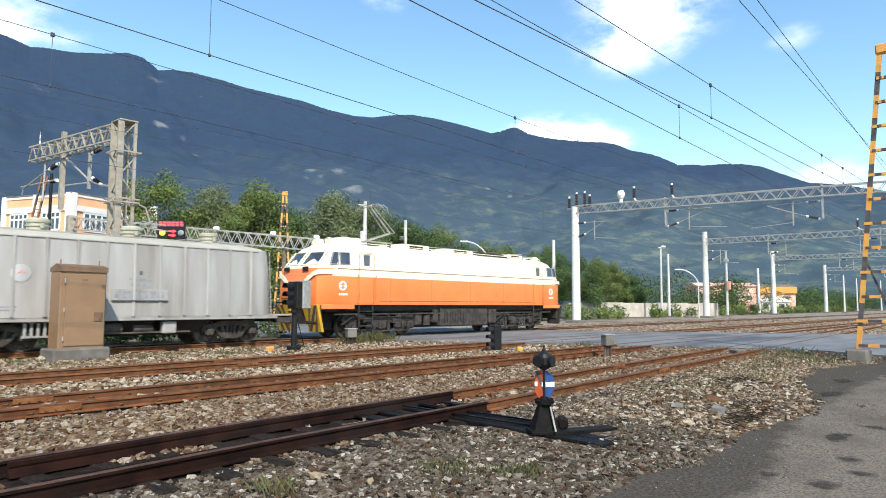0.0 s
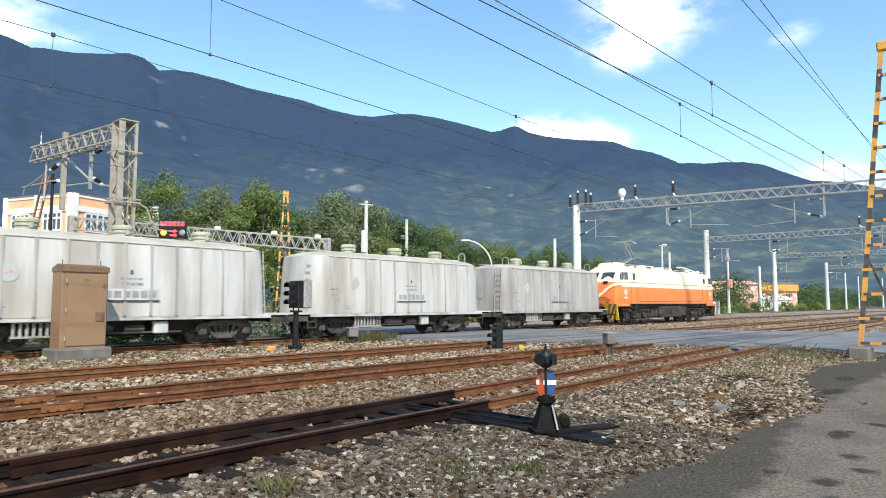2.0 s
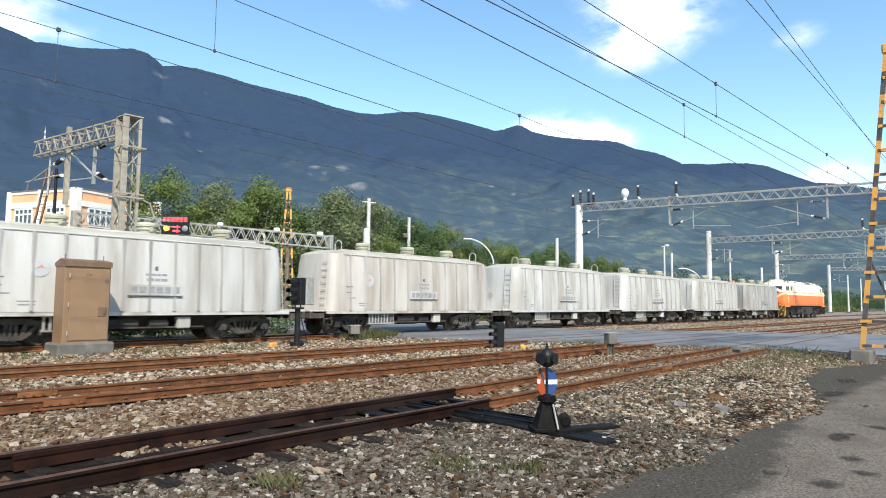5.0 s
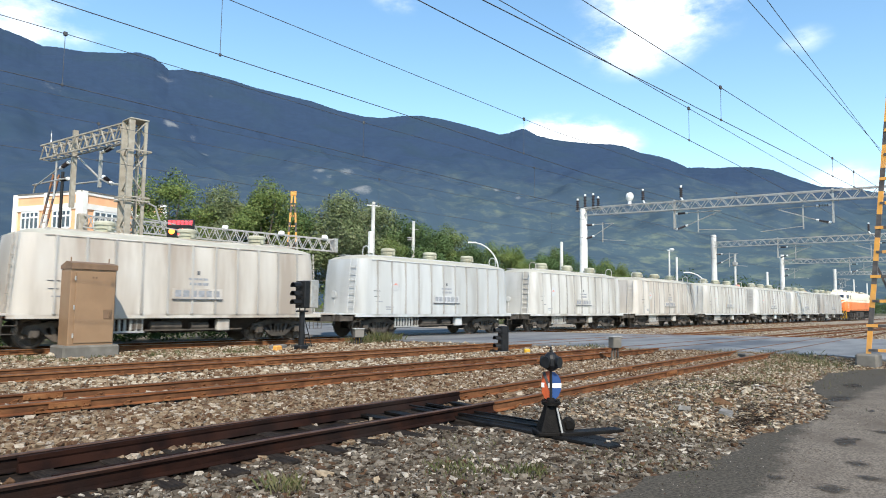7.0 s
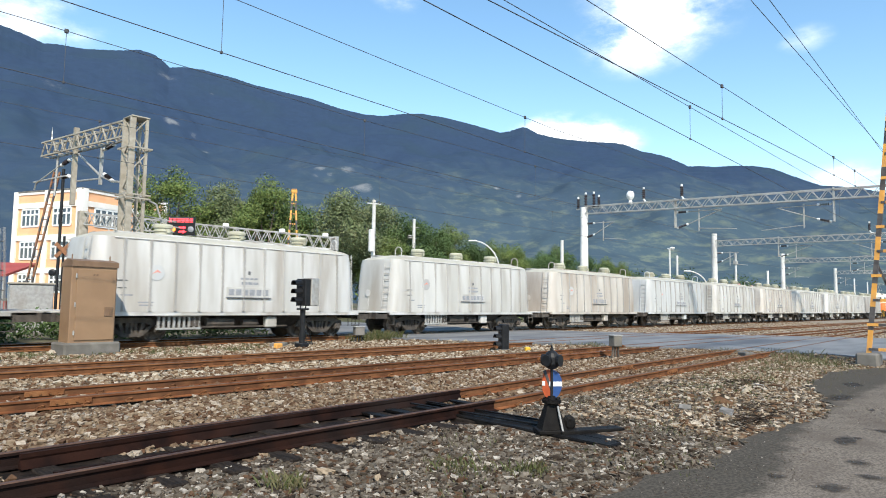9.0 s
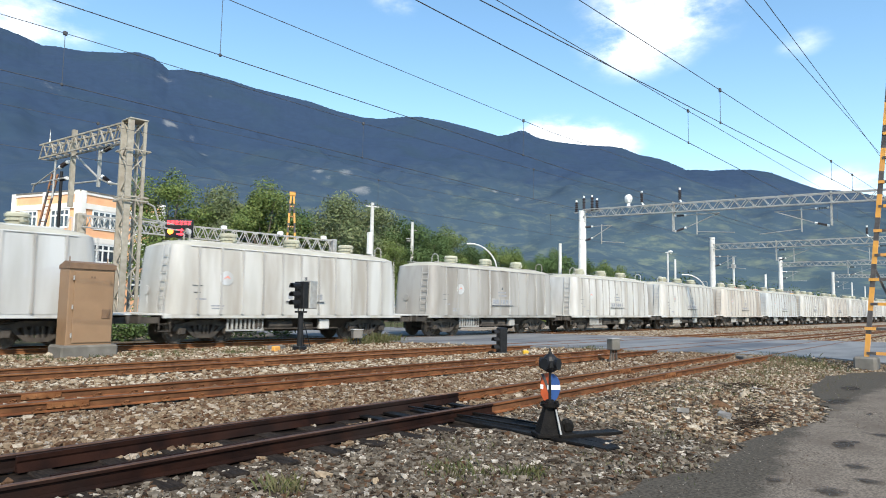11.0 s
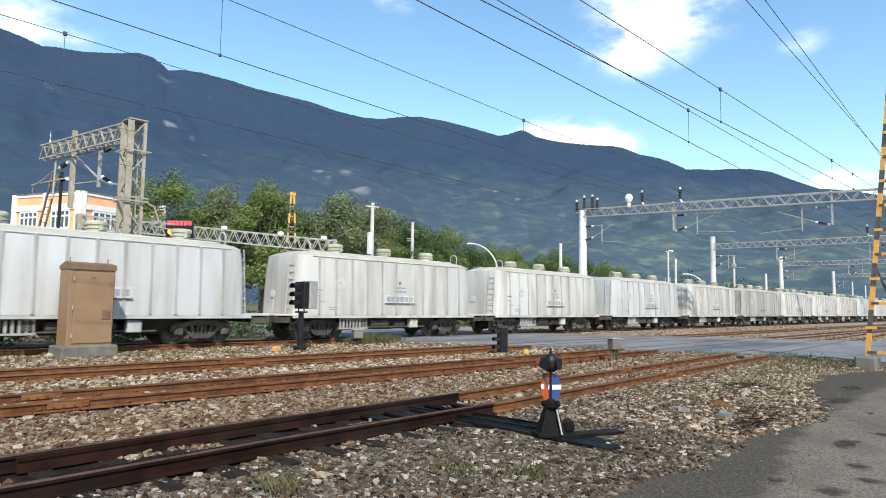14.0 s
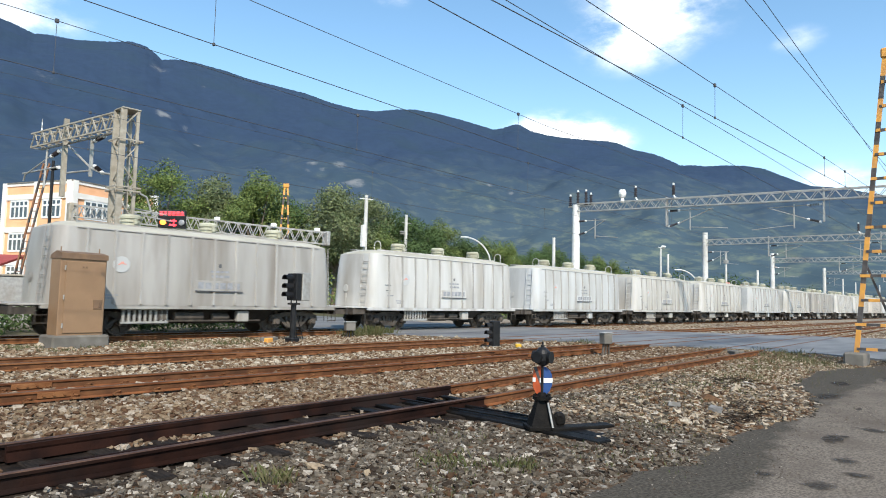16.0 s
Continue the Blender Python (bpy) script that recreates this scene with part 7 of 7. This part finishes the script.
def make_shed(x, y, w, d, h, turn, wall, roof, label, name="shed", sign=None):
    t = thing(name, label, "building", pose(x, y, 0, rz=turn))
    b = Build()
    for c, s in (((0, -d / 2, h / 2), (w, 0.2, h)), ((0, d / 2, h / 2), (w, 0.2, h)), ((-w / 2, 0, h / 2), (0.2, d, h)), ((w / 2, 0, h / 2), (0.2, d, h))):
        b.box(c, s)
    part("wall", b, wall, t)
    part("roof", Build().add([(-w / 2 - 0.4, -d / 2 - 0.5, h), (w / 2 + 0.4, -d / 2 - 0.5, h), (w / 2 + 0.4, 0, h + 0.9), (-w / 2 - 0.4, 0, h + 0.9), (w / 2 + 0.4, d / 2 + 0.5, h), (-w / 2 - 0.4, d / 2 + 0.5, h)], [(0, 1, 2, 3), (3, 2, 4, 5), (0, 3, 5), (1, 4, 2), (0, 5, 4, 1)]), roof, t)
    for i in range(max(1, int(w / 3))):
        xx = -w / 2 + (i + 0.5) * w / max(1, int(w / 3))
        wn = part("window", Build().box((xx, -d / 2 - 0.08, h * 0.55), (1.2, 0.1, 1.1)), GLASS, t)
        part("window_frame", Build().bar((xx - 0.65, -d / 2 - 0.12, h * 0.55 + 0.6), (xx + 0.65, -d / 2 - 0.12, h * 0.55 + 0.6), 0.08, 0.08).bar((xx - 0.65, -d / 2 - 0.12, h * 0.55 - 0.6), (xx + 0.65, -d / 2 - 0.12, h * 0.55 - 0.6), 0.08, 0.08), WHITE, wn)
    return t


make_shed(154.0, 54.0, 12.5, 8, 5.6, -48, BRICKRED, BRICKRED, "far red brick house among trees", "brick_house")
make_shed(160.5, 46.0, 7.0, 6, 2.3, -48, PALE_WALL, PALE_WALL, "far low cream wall building by the yard", "low_building")
_s = make_shed(164.5, 46.5, 8.5, 6, 5.4, -48, BRICKRED, CONCRETE, "far shop building with an orange fascia", "shop_building")
part("fascia", Build().box((0, -3.35, 4.9), (8.9, 0.4, 1.5), 0.03), AMBER, _s, "orange fascia board")
# the pale yard wall
YARDWALL = mat("weathered_wall_render", (0.54, 0.49, 0.42), (0.44, 0.40, 0.34), 1.5, 0.9, bump=0.3, c3=(0.30, 0.26, 0.21), big=0.5)
_b = Build()
for _i in range(16):
    _p, _q = Vector((66 + 2.2 * _i * 0.75, 44.0 - 2.2 * _i * 0.32, 0)), Vector((66 + 2.2 * (_i + 1) * 0.75, 44.0 - 2.2 * (_i + 1) * 0.32, 0))
    _b.bar(_p + Vector((0, 0, 0.85)), _q + Vector((0, 0, 0.85)), 0.2, 1.8 + 0.25 * rough(_i, 3, 0.7))
thing("yard_wall", "low pale weathered concrete yard wall", "wall", b=_b, mats=YARDWALL)
# crossing gear seen between the wagons
_t = thing("crossing_sign", "orange and black crossed warning boards on a post", "sign", pose(13.5, 41.9, 0, rz=-45))
part("post", Build().tube((0, 0.1, 0), (0, 0.1, 5.0), 0.07, n=8), BLACK, _t)
for _a in (35, -35):
    part("board", Build().box((0, -0.02 if _a > 0 else 0.03, 0), (1.15, 0.04, 0.22), 0.01, m=Matrix.Rotation(radians(_a * 1.25), 4, "Y")), RUSTBAND, _t, "faded orange crossed board", at=pose(0, 0, 4.2))
for _x in (-0.45, 0.45):
    part("lamp", Build().lathe((_x, -0.05, 2.9), [(0.2, 0), (0.2, -0.1), (0.12, -0.14)], 1, 14), BLACK, _t, "round black flashing lamp")
_t = thing("market_stall", "dark red awning stall beyond the crossing", "stall", pose(11.5, 52.0, 0, rz=-45))
part("awning", Build().add([(-4, -1.5, 2.9), (3, -1.5, 2.9), (3, 2, 3.8), (-4, 2, 3.8), (-4, -1.5, 2.75), (3, -1.5, 2.75), (3, 2, 3.65), (-4, 2, 3.65)], [(0, 1, 2, 3), (7, 6, 5, 4), (0, 4, 5, 1), (1, 5, 6, 2), (2, 6, 7, 3), (3, 7, 4, 0)]), REDROOF, _t)
for _x in (-3.8, 2.8):
    part("stall_post", Build().tube((_x, -1.4, 0), (_x, -1.4, 2.8), 0.06, n=8).tube((_x, 1.9, 0), (_x, 1.9, 3.7), 0.06, n=8), GALV, _t)
part("counter", Build().box((-0.5, 0.5, 0.6), (6.5, 2.5, 1.2), 0.05), REDROOF, _t)
_t = thing("equipment_box", "grey steel equipment box beside the running line", "cabinet", pose(8.6, 30.0, 0, rz=-12))
part("case", Build().box((0, 0, 1.02), (1.5, 0.9, 2.0), 0.03), GALV, _t)
part("lid", Build().box((0, 0, 2.05), (1.6, 1.0, 0.08), 0.02), GALV_WARM, _t)
part("plinth", Build().box((0, 0, 0.05), (1.7, 1.1, 0.2), 0.03), CONCRETE, _t)

# ---- ballast stones, litter and weeds ----
ICO_V = np.array([(0, 0, 1), (0.894, 0, 0.447), (0.276, 0.851, 0.447), (-0.724, 0.526, 0.447), (-0.724, -0.526, 0.447), (0.276, -0.851, 0.447), (0.724, 0.526, -0.447), (-0.276, 0.851, -0.447), (-0.894, 0, -0.447), (-0.276, -0.851, -0.447), (0.724, -0.526, -0.447), (0, 0, -1)])
ICO_F = np.array([(0, 1, 2), (0, 2, 3), (0, 3, 4), (0, 4, 5), (0, 5, 1), (1, 6, 2), (2, 7, 3), (3, 8, 4), (4, 9, 5), (5, 10, 1), (6, 7, 2), (7, 8, 3), (8, 9, 4), (9, 10, 5), (10, 6, 1), (11, 7, 6), (11, 8, 7), (11, 9, 8), (11, 10, 9), (11, 6, 10)])


OCT_V = np.array([(-1, -1, -1), (1, -1, -1), (1, 1, -1), (-1, 1, -1), (-1, -1, 1), (1, -1, 1), (1, 1, 1), (-1, 1, 1)]) * 0.78
OCT_F = np.array([(0, 2, 1), (0, 3, 2), (4, 5, 6), (4, 6, 7), (0, 1, 5), (0, 5, 4), (1, 2, 6), (1, 6, 5), (2, 3, 7), (2, 7, 6), (3, 0, 4), (3, 4, 7)])


def make_stones(name, label, spots, material, seed, shape=(ICO_V, ICO_F)):
    """spots: x, y, z, size. One mesh of many rough stones."""
    rng = np.random.RandomState(seed)
    base, faces = shape
    n, nv = len(spots), len(base)
    sp = np.array(spots)
    jit = 1 + 1.15 * (rng.rand(n, nv, 3) - 0.62)
    sc = np.stack([rng.uniform(0.75, 1.6, n), rng.uniform(0.55, 1.1, n), rng.uniform(0.38, 0.9, n)], 1)[:, None, :] * sp[:, 3][:, None, None]
    v = base[None] * jit * sc * 1.12
    a, t = rng.uniform(0, 6.283, n), rng.normal(0, 0.5, n)
    ct, st = np.cos(t)[:, None], np.sin(t)[:, None]
    y, z = v[:, :, 1] * ct - v[:, :, 2] * st, v[:, :, 1] * st + v[:, :, 2] * ct
    ca, sa = np.cos(a)[:, None], np.sin(a)[:, None]
    x, y = v[:, :, 0] * ca - y * sa, v[:, :, 0] * sa + y * ca
    v = np.stack([x, y, z], 2) + sp[:, None, :3]
    f = (faces[None] + nv * np.arange(n)[:, None, None]).reshape(-1)
    me = bpy.data.meshes.new(name)
    me.vertices.add(n * nv)
    me.vertices.foreach_set("co", v.reshape(-1))
    me.loops.add(len(f))
    me.loops.foreach_set("vertex_index", f)
    me.polygons.add(len(f) // 3)
    me.polygons.foreach_set("loop_start", np.arange(0, len(f), 3))
    me.update(calc_edges=True)
    me.shade_flat()
    me.materials.append(material)
    return tagged(new(name, me), label, "ballast", kind="stuff")


def stone_ok(x, y):
    if y < asphalt_edge(x) + 0.02 + 0.30 * rough(x, y, 3.0):
        return False
    if road_near(y) - 0.1 < x < road_far(y) + 0.1:
        return False
    for cy in (t1_y(x), T2_Y, T3_Y, T4_Y):
        for off in (-0.566, 0.566):
            if abs(y - cy - off) < 0.115:
                return False
    c = t1_y(x)
    if 1.0 < x < 8.5 and abs(y - c) < 0.55 and rough(x, y, 1.3) < 0.12:
        return False
    # tarred sleepers of the turnout show through
    if x < 8.3 and abs(y - c) < 1.1:
        s = ((x + 4) / 0.62) % 1.0
        if (s < 0.17 or s > 0.83) and rough(x, y, 0.9) < 0.1:
            return False
    if 6.8 < x < 7.8 and 3.9 < y < 6.2:
        return False
    if 6.2 < x < 7.9 and 19.4 < y < 20.5:
        return False
    return True


def far_ok(x, y):
    return x > road_far(y) + 0.6 and all(abs(abs(y - cy) - 0.566) > 0.15 for cy in (t1_y(x), T2_Y, T3_Y, T4_Y))


def scatter(n, x0, x1, y0, y1, lo, hi, seed, accept):
    rng = random.Random(seed)
    out = []
    while len(out) < n:
        y = y0 + (y1 - y0) * rng.random() ** 1.15
        x = x0 + (x1 - x0) * rng.random() ** 1.15
        if x < y * 0.16 - 0.3 or not accept(x, y):
            continue
        s = lo + (hi - lo) * rng.random() ** 2.8
        out.append((x, y, ground_z(x, y) + s * rng.uniform(-0.25, 0.45), s))
    return out


PALE_STONE = mat("pale_ballast_stone", (0.98, 0.97, 0.95), (0.66, 0.64, 0.61), 30, 0.9, bump=0.3, bscale=120,
                 island=((0.30, (0.309, 0.244, 0.172)), (0.24, (0.46, 0.399, 0.316)), (0.24, (0.206, 0.144, 0.0928)), (0.22, (0.13, 0.0753, 0.0435))), spec=0.12)
make_stones("near_ballast", "mixed grey, white and rust-tinted ballast stones", scatter(60000, 0.4, 15, 2.2, 6.4, 0.008, 0.036, 3, stone_ok), STONE, 3, (OCT_V, OCT_F))
MID_STONE = mat("rusty_ballast_stone", (0.98, 0.97, 0.95), (0.62, 0.60, 0.57), 30, 0.9, bump=0.3, bscale=120,
                island=((0.34, (0.242, 0.18, 0.121)), (0.16, (0.379, 0.32, 0.255)), (0.26, (0.159, 0.109, 0.0712)), (0.24, (0.109, 0.0613, 0.0356))), spec=0.12)
make_stones("ballast", "grey and tan ballast stones between the tracks", scatter(42000, 0.8, 24, 6.0, 11.0, 0.015, 0.05, 13, stone_ok), MID_STONE, 13, (OCT_V, OCT_F))
make_stones("pale_ballast", "pale sunlit ballast stones between the sidings", scatter(36000, 1.5, 25, 10.6, 21.0, 0.022, 0.062, 4, stone_ok), PALE_STONE, 4, (OCT_V, OCT_F))
make_stones("pale_gravel", "pale gravel towards the level crossing", scatter(24000, 11, 25, 3.2, 11.0, 0.012, 0.036, 16, stone_ok), PALE_STONE, 16, (OCT_V, OCT_F))
make_stones("ballast_heap", "heap of loose ballast at the edge of the asphalt", scatter(15000, 8.5, 17, 2.6, 5.6, 0.010, 0.040, 6, stone_ok), PALE_STONE, 6, (OCT_V, OCT_F))
make_stones("far_ballast", "pale ballast stones of the yard beyond the crossing", [(x, y, 0.055, s) for x, y, _, s in scatter(20000, 32, 80, 5.0, 27, 0.025, 0.062, 36, far_ok)], PALE_STONE, 36, (OCT_V, OCT_F))


def grit_ok(x, y):
    return asphalt_edge(x) - 0.9 + 0.5 * rough(x, y, 1.1) < y < asphalt_edge(x) + 0.15 and rough(x, y, 2.3) > -0.25


make_stones("grit", "loose grit scattered over the asphalt edge", [(x, y, 0.012, s) for x, y, _, s in scatter(5000, 3.0, 20, 1.2, 4.4, 0.002, 0.006, 26, grit_ok)], STONE, 26, (OCT_V, OCT_F))
make_stones("large_stones", "scattered larger pale stones in the ballast", [(x, y, ground_z(x, y) + 0.02, s) for x, y, s in ((8.9, 8.4, 0.09), (9.05, 8.35, 0.06), (1.85, 6.72, 0.045), (12.2, 4.0, 0.12), (13.3, 3.7, 0.10), (10.6, 3.9, 0.13), (11.3, 4.9, 0.11), (14.0, 4.1, 0.12), (9.2, 3.8, 0.09), (6.4, 22.0 - 1.9, 0.16), (12.9, 3.4, 0.10), (3.9, 5.0, 0.08), (4.1, 4.5, 0.07))], PALE_STONE, 8)


SLAB = mat("pale_stone_slab", (0.24, 0.235, 0.225), (0.16, 0.155, 0.145), 9, 0.9, bump=0.4, bscale=40, c3=(0.12, 0.10, 0.085), big=3.0, spec=0.12)
# flat pale slabs and dark brush lying on the heap
for _x, _y, _sx, _sy, _r in ((9.94, 3.55, 0.34, 0.22, 20), (11.4, 4.84, 0.26, 0.2, 70), (9.58, 4.0, 0.22, 0.16, 130), (13.2, 4.1, 0.3, 0.22, 40)):
    thing("stone_slab", "flat pale stone slab lying in the loose ballast", "stone", pose(_x, _y, ground_z(_x, _y) + 0.03, rx=6, ry=-5, rz=_r), group="stone slabs", b=Build().add([(-_sx / 2, -_sy / 3, -0.03), (_sx / 3, -_sy / 2, -0.03), (_sx / 2, _sy / 3, -0.03), (-_sx / 4, _sy / 2, -0.03), (-_sx / 2.3, -_sy / 3.4, 0.03), (_sx / 3.3, -_sy / 2.3, 0.025), (_sx / 2.3, _sy / 3.5, 0.03), (-_sx / 4.4, _sy / 2.3, 0.035)],
          [(3, 2, 1, 0), (4, 5, 6, 7), (0, 1, 5, 4), (1, 2, 6, 5), (2, 3, 7, 6), (3, 0, 4, 7)]), mats=SLAB)


def make_brush(label, spots, seed):
    """Dry dark twigs and roots in loose tangles."""
    rng, b = random.Random(seed), Build()
    for x, y, rx, ry, n in spots:
        for _ in range(n):
            px, py = x + rng.gauss(0, rx), y + rng.gauss(0, ry)
            z = ground_z(px, py) + rng.uniform(0.01, 0.07)
            a, ln = rng.uniform(0, 6.283), rng.uniform(0.05, 0.24)
            b.tube((px, py, z), (px + ln * math.cos(a), py + ln * math.sin(a), z + rng.uniform(-0.03, 0.05)), rng.uniform(0.004, 0.011), 0.003, n=4)
    thing("dry_brush", label, "twigs", kind="stuff", b=b, mats=BRUSH)


BRUSH = mat("dead_brush", (0.022, 0.016, 0.012), (0.05, 0.036, 0.026), 20, 0.95, bump=0.3, spec=0.1)
make_brush("tangled dark dead brush on the loose ballast", ((14.2, 4.65, 0.45, 0.16, 120), (9.9, 3.15, 0.55, 0.08, 110), (10.9, 3.35, 0.6, 0.10, 60), (12.6, 4.3, 0.5, 0.15, 40)), 31)


def make_tufts(name, label, spots, seed):
    rng, b = random.Random(seed), Build()
    for x, y, r, h, n in spots:
        for _ in range(n):
            px, py = x + rng.gauss(0, r), y + rng.gauss(0, r)
            a, hh, w = rng.uniform(0, 6.283), h * rng.uniform(0.4, 1.2), rng.uniform(0.004, 0.009)
            z = ground_z(px, py) - 0.01
            dx, dy, l = math.cos(a), math.sin(a), hh * rng.uniform(0.2, 0.8)
            b.add([(px - dy * w, py + dx * w, z), (px + dy * w, py - dx * w, z), (px + dx * l * 0.5 + dy * w * 0.7, py + dy * l * 0.5 - dx * w * 0.7, z + hh * 0.7), (px + dx * l, py + dy * l, z + hh)], [(0, 1, 2, 3)])
    thing(name, label, "grass", kind="stuff", b=b, mats=GRASS)


make_tufts("grass_tufts", "sparse grass tufts growing through the ballast", [(5.0, 4.34, 0.16, 0.10, 160), (5.3, 3.72, 0.13, 0.11, 140), (4.8, 4.05, 0.2, 0.06, 120), (3.4, 4.9, 0.10, 0.14, 120), (2.6, 4.6, 0.12, 0.12, 90), (6.0, 5.0, 0.2, 0.06, 90), (13.1, 8.0, 0.25, 0.08, 120), (12.0, 5.4, 0.6, 0.07, 220), (9.5, 5.6, 0.5, 0.06, 180), (11.2, 4.2, 0.8, 0.07, 260), (13.5, 4.8, 0.8, 0.08, 260), (8.2, 3.6, 0.4, 0.05, 140), (6.6, 3.4, 0.4, 0.05, 140), (16.0, 5.2, 0.8, 0.08, 260), (4.2, 3.6, 0.2, 0.06, 90), (12.1, 4.7, 0.5, 0.09, 320), (10.2, 4.5, 0.5, 0.07, 260), (8.3, 3.7, 0.35, 0.06, 200), (15.5, 5.0, 0.6, 0.1, 300), (6.6, 2.95, 0.3, 0.05, 160)], 5)
_rng = random.Random(21)
make_tufts("weeds", "green weeds along the crossing road and line", [(18.5, 20.0, 0.35, 0.35, 420), (17.6, 20.2, 0.3, 0.28, 300), (20.3, 6.1, 0.4, 0.12, 160), (23.4, 6.2, 0.5, 0.18, 260), (21.3, 4.6, 0.3, 0.12, 160), (24.6, 7.0, 0.4, 0.14, 160), (22.5, 5.4, 0.4, 0.14, 220), (19.8, 4.9, 0.9, 0.07, 420), (18.0, 4.4, 0.8, 0.05, 240), (21.6, 5.6, 0.6, 0.09, 380), (20.6, 3.9, 0.6, 0.06, 200), (24.0, 8.6, 0.4, 0.12, 250), (22.0, 12.6, 0.3, 0.15, 220), (18.3, 5.5, 0.5, 0.10, 300)] +
           [(_rng.uniform(4.5, 12.5), _rng.uniform(18.2, 20.3), 0.18, 0.12, 60) for _ in range(26)], 6)
# oil-soaked bed of the turnout
_b, _n = Build(), 60
for _i in range(_n + 1):
    _x = 0.3 + 8.6 * _i / _n
    for _k in range(9):
        _y = t1_y(_x) + (-0.95 - 0.2 * rough(_x, 4, 1.3)) + _k * (1.62 + 0.2 * rough(_x, 1, 1.5)) / 8
        _b.v.append((_x, _y, ground_z(_x, _y) + 0.006))
for _i in range(_n):
    for _k in range(8):
        _b.f.append((_i * 9 + _k, (_i + 1) * 9 + _k, (_i + 1) * 9 + _k + 1, _i * 9 + _k + 1))
_b.k = [0] * len(_b.f)
thing("oil_stain", "oil-soaked dark bed between the turnout rails", "stain", kind="structure", b=_b, mats=OIL, smooth=True)
# tar stains and patches on the asphalt
for _x, _y, _l, _w, _r in ((9.34, 1.94, 1.2, 0.14, 18), (8.11, 1.56, 0.45, 0.17, 5), (6.89, 2.0, 0.35, 0.13, 30), (6.83, 1.52, 0.55, 0.2, 20), (7.5, 1.35, 0.4, 0.15, 50), (6.2, 1.35, 0.4, 0.16, 10), (10.42, 1.7, 0.8, 0.14, 60), (13.6, 2.9, 1.6, 0.3, 12), (9.6, 1.86, 0.4, 0.06, 30), (12.4, 2.2, 0.5, 0.06, 10), (18.5, 2.6, 2.6, 0.3, 8), (16.2, 3.2, 1.6, 0.22, 20)):
    sheet("tar_stain", [(_x + math.cos(radians(_r)) * _l * math.cos(a) * (1 + 0.4 * rough(a * 1.3, _x, 1.7)) / 2 - math.sin(radians(_r)) * 1.7 * _w * math.sin(a) / 2, _y + math.sin(radians(_r)) * _l * math.cos(a) / 2 + math.cos(radians(_r)) * 1.7 * _w * math.sin(a) * (1 + 0.5 * rough(a * 1.7, _y, 2.0)) / 2) for a in [6.283 * i / 22 for i in range(22)]], 0.0125, TAR, "dark tar stain on the asphalt", "stain", thick=0.003)
# concrete blocks and yellow scraps by the signal
for _x, _y, _sx, _sy, _sz, _m, _lab, _n in ((12.6, 18.75, 0.3, 0.16, 0.2, AMBER, "small yellow painted marker block in the ballast", "marker_block"), (13.0, 19.3, 0.7, 0.35, 0.18, CONCRETE, "grey concrete block lying by the signal", "concrete_block"), (18.7, 13.2, 0.25, 0.2, 0.15, YELLOW, "small yellow marker block by the dwarf signal", "marker_block"), (17.2, 20.15, 0.3, 0.2, 0.3, YELLOW, "yellow marker by the running line", "marker_block"), (22.9, 7.5, 0.5, 0.35, 0.16, CONCRETE, "low concrete block beside the rails", "concrete_block")):
    thing(_n, _lab, "block", pose(_x, _y, ground_z(_x, _y) + _sz / 2 - 0.03, rz=_x * 37 % 50), b=Build().box((0, 0, 0), (_sx, _sy, _sz), 0.03), mats=_m)

motions()
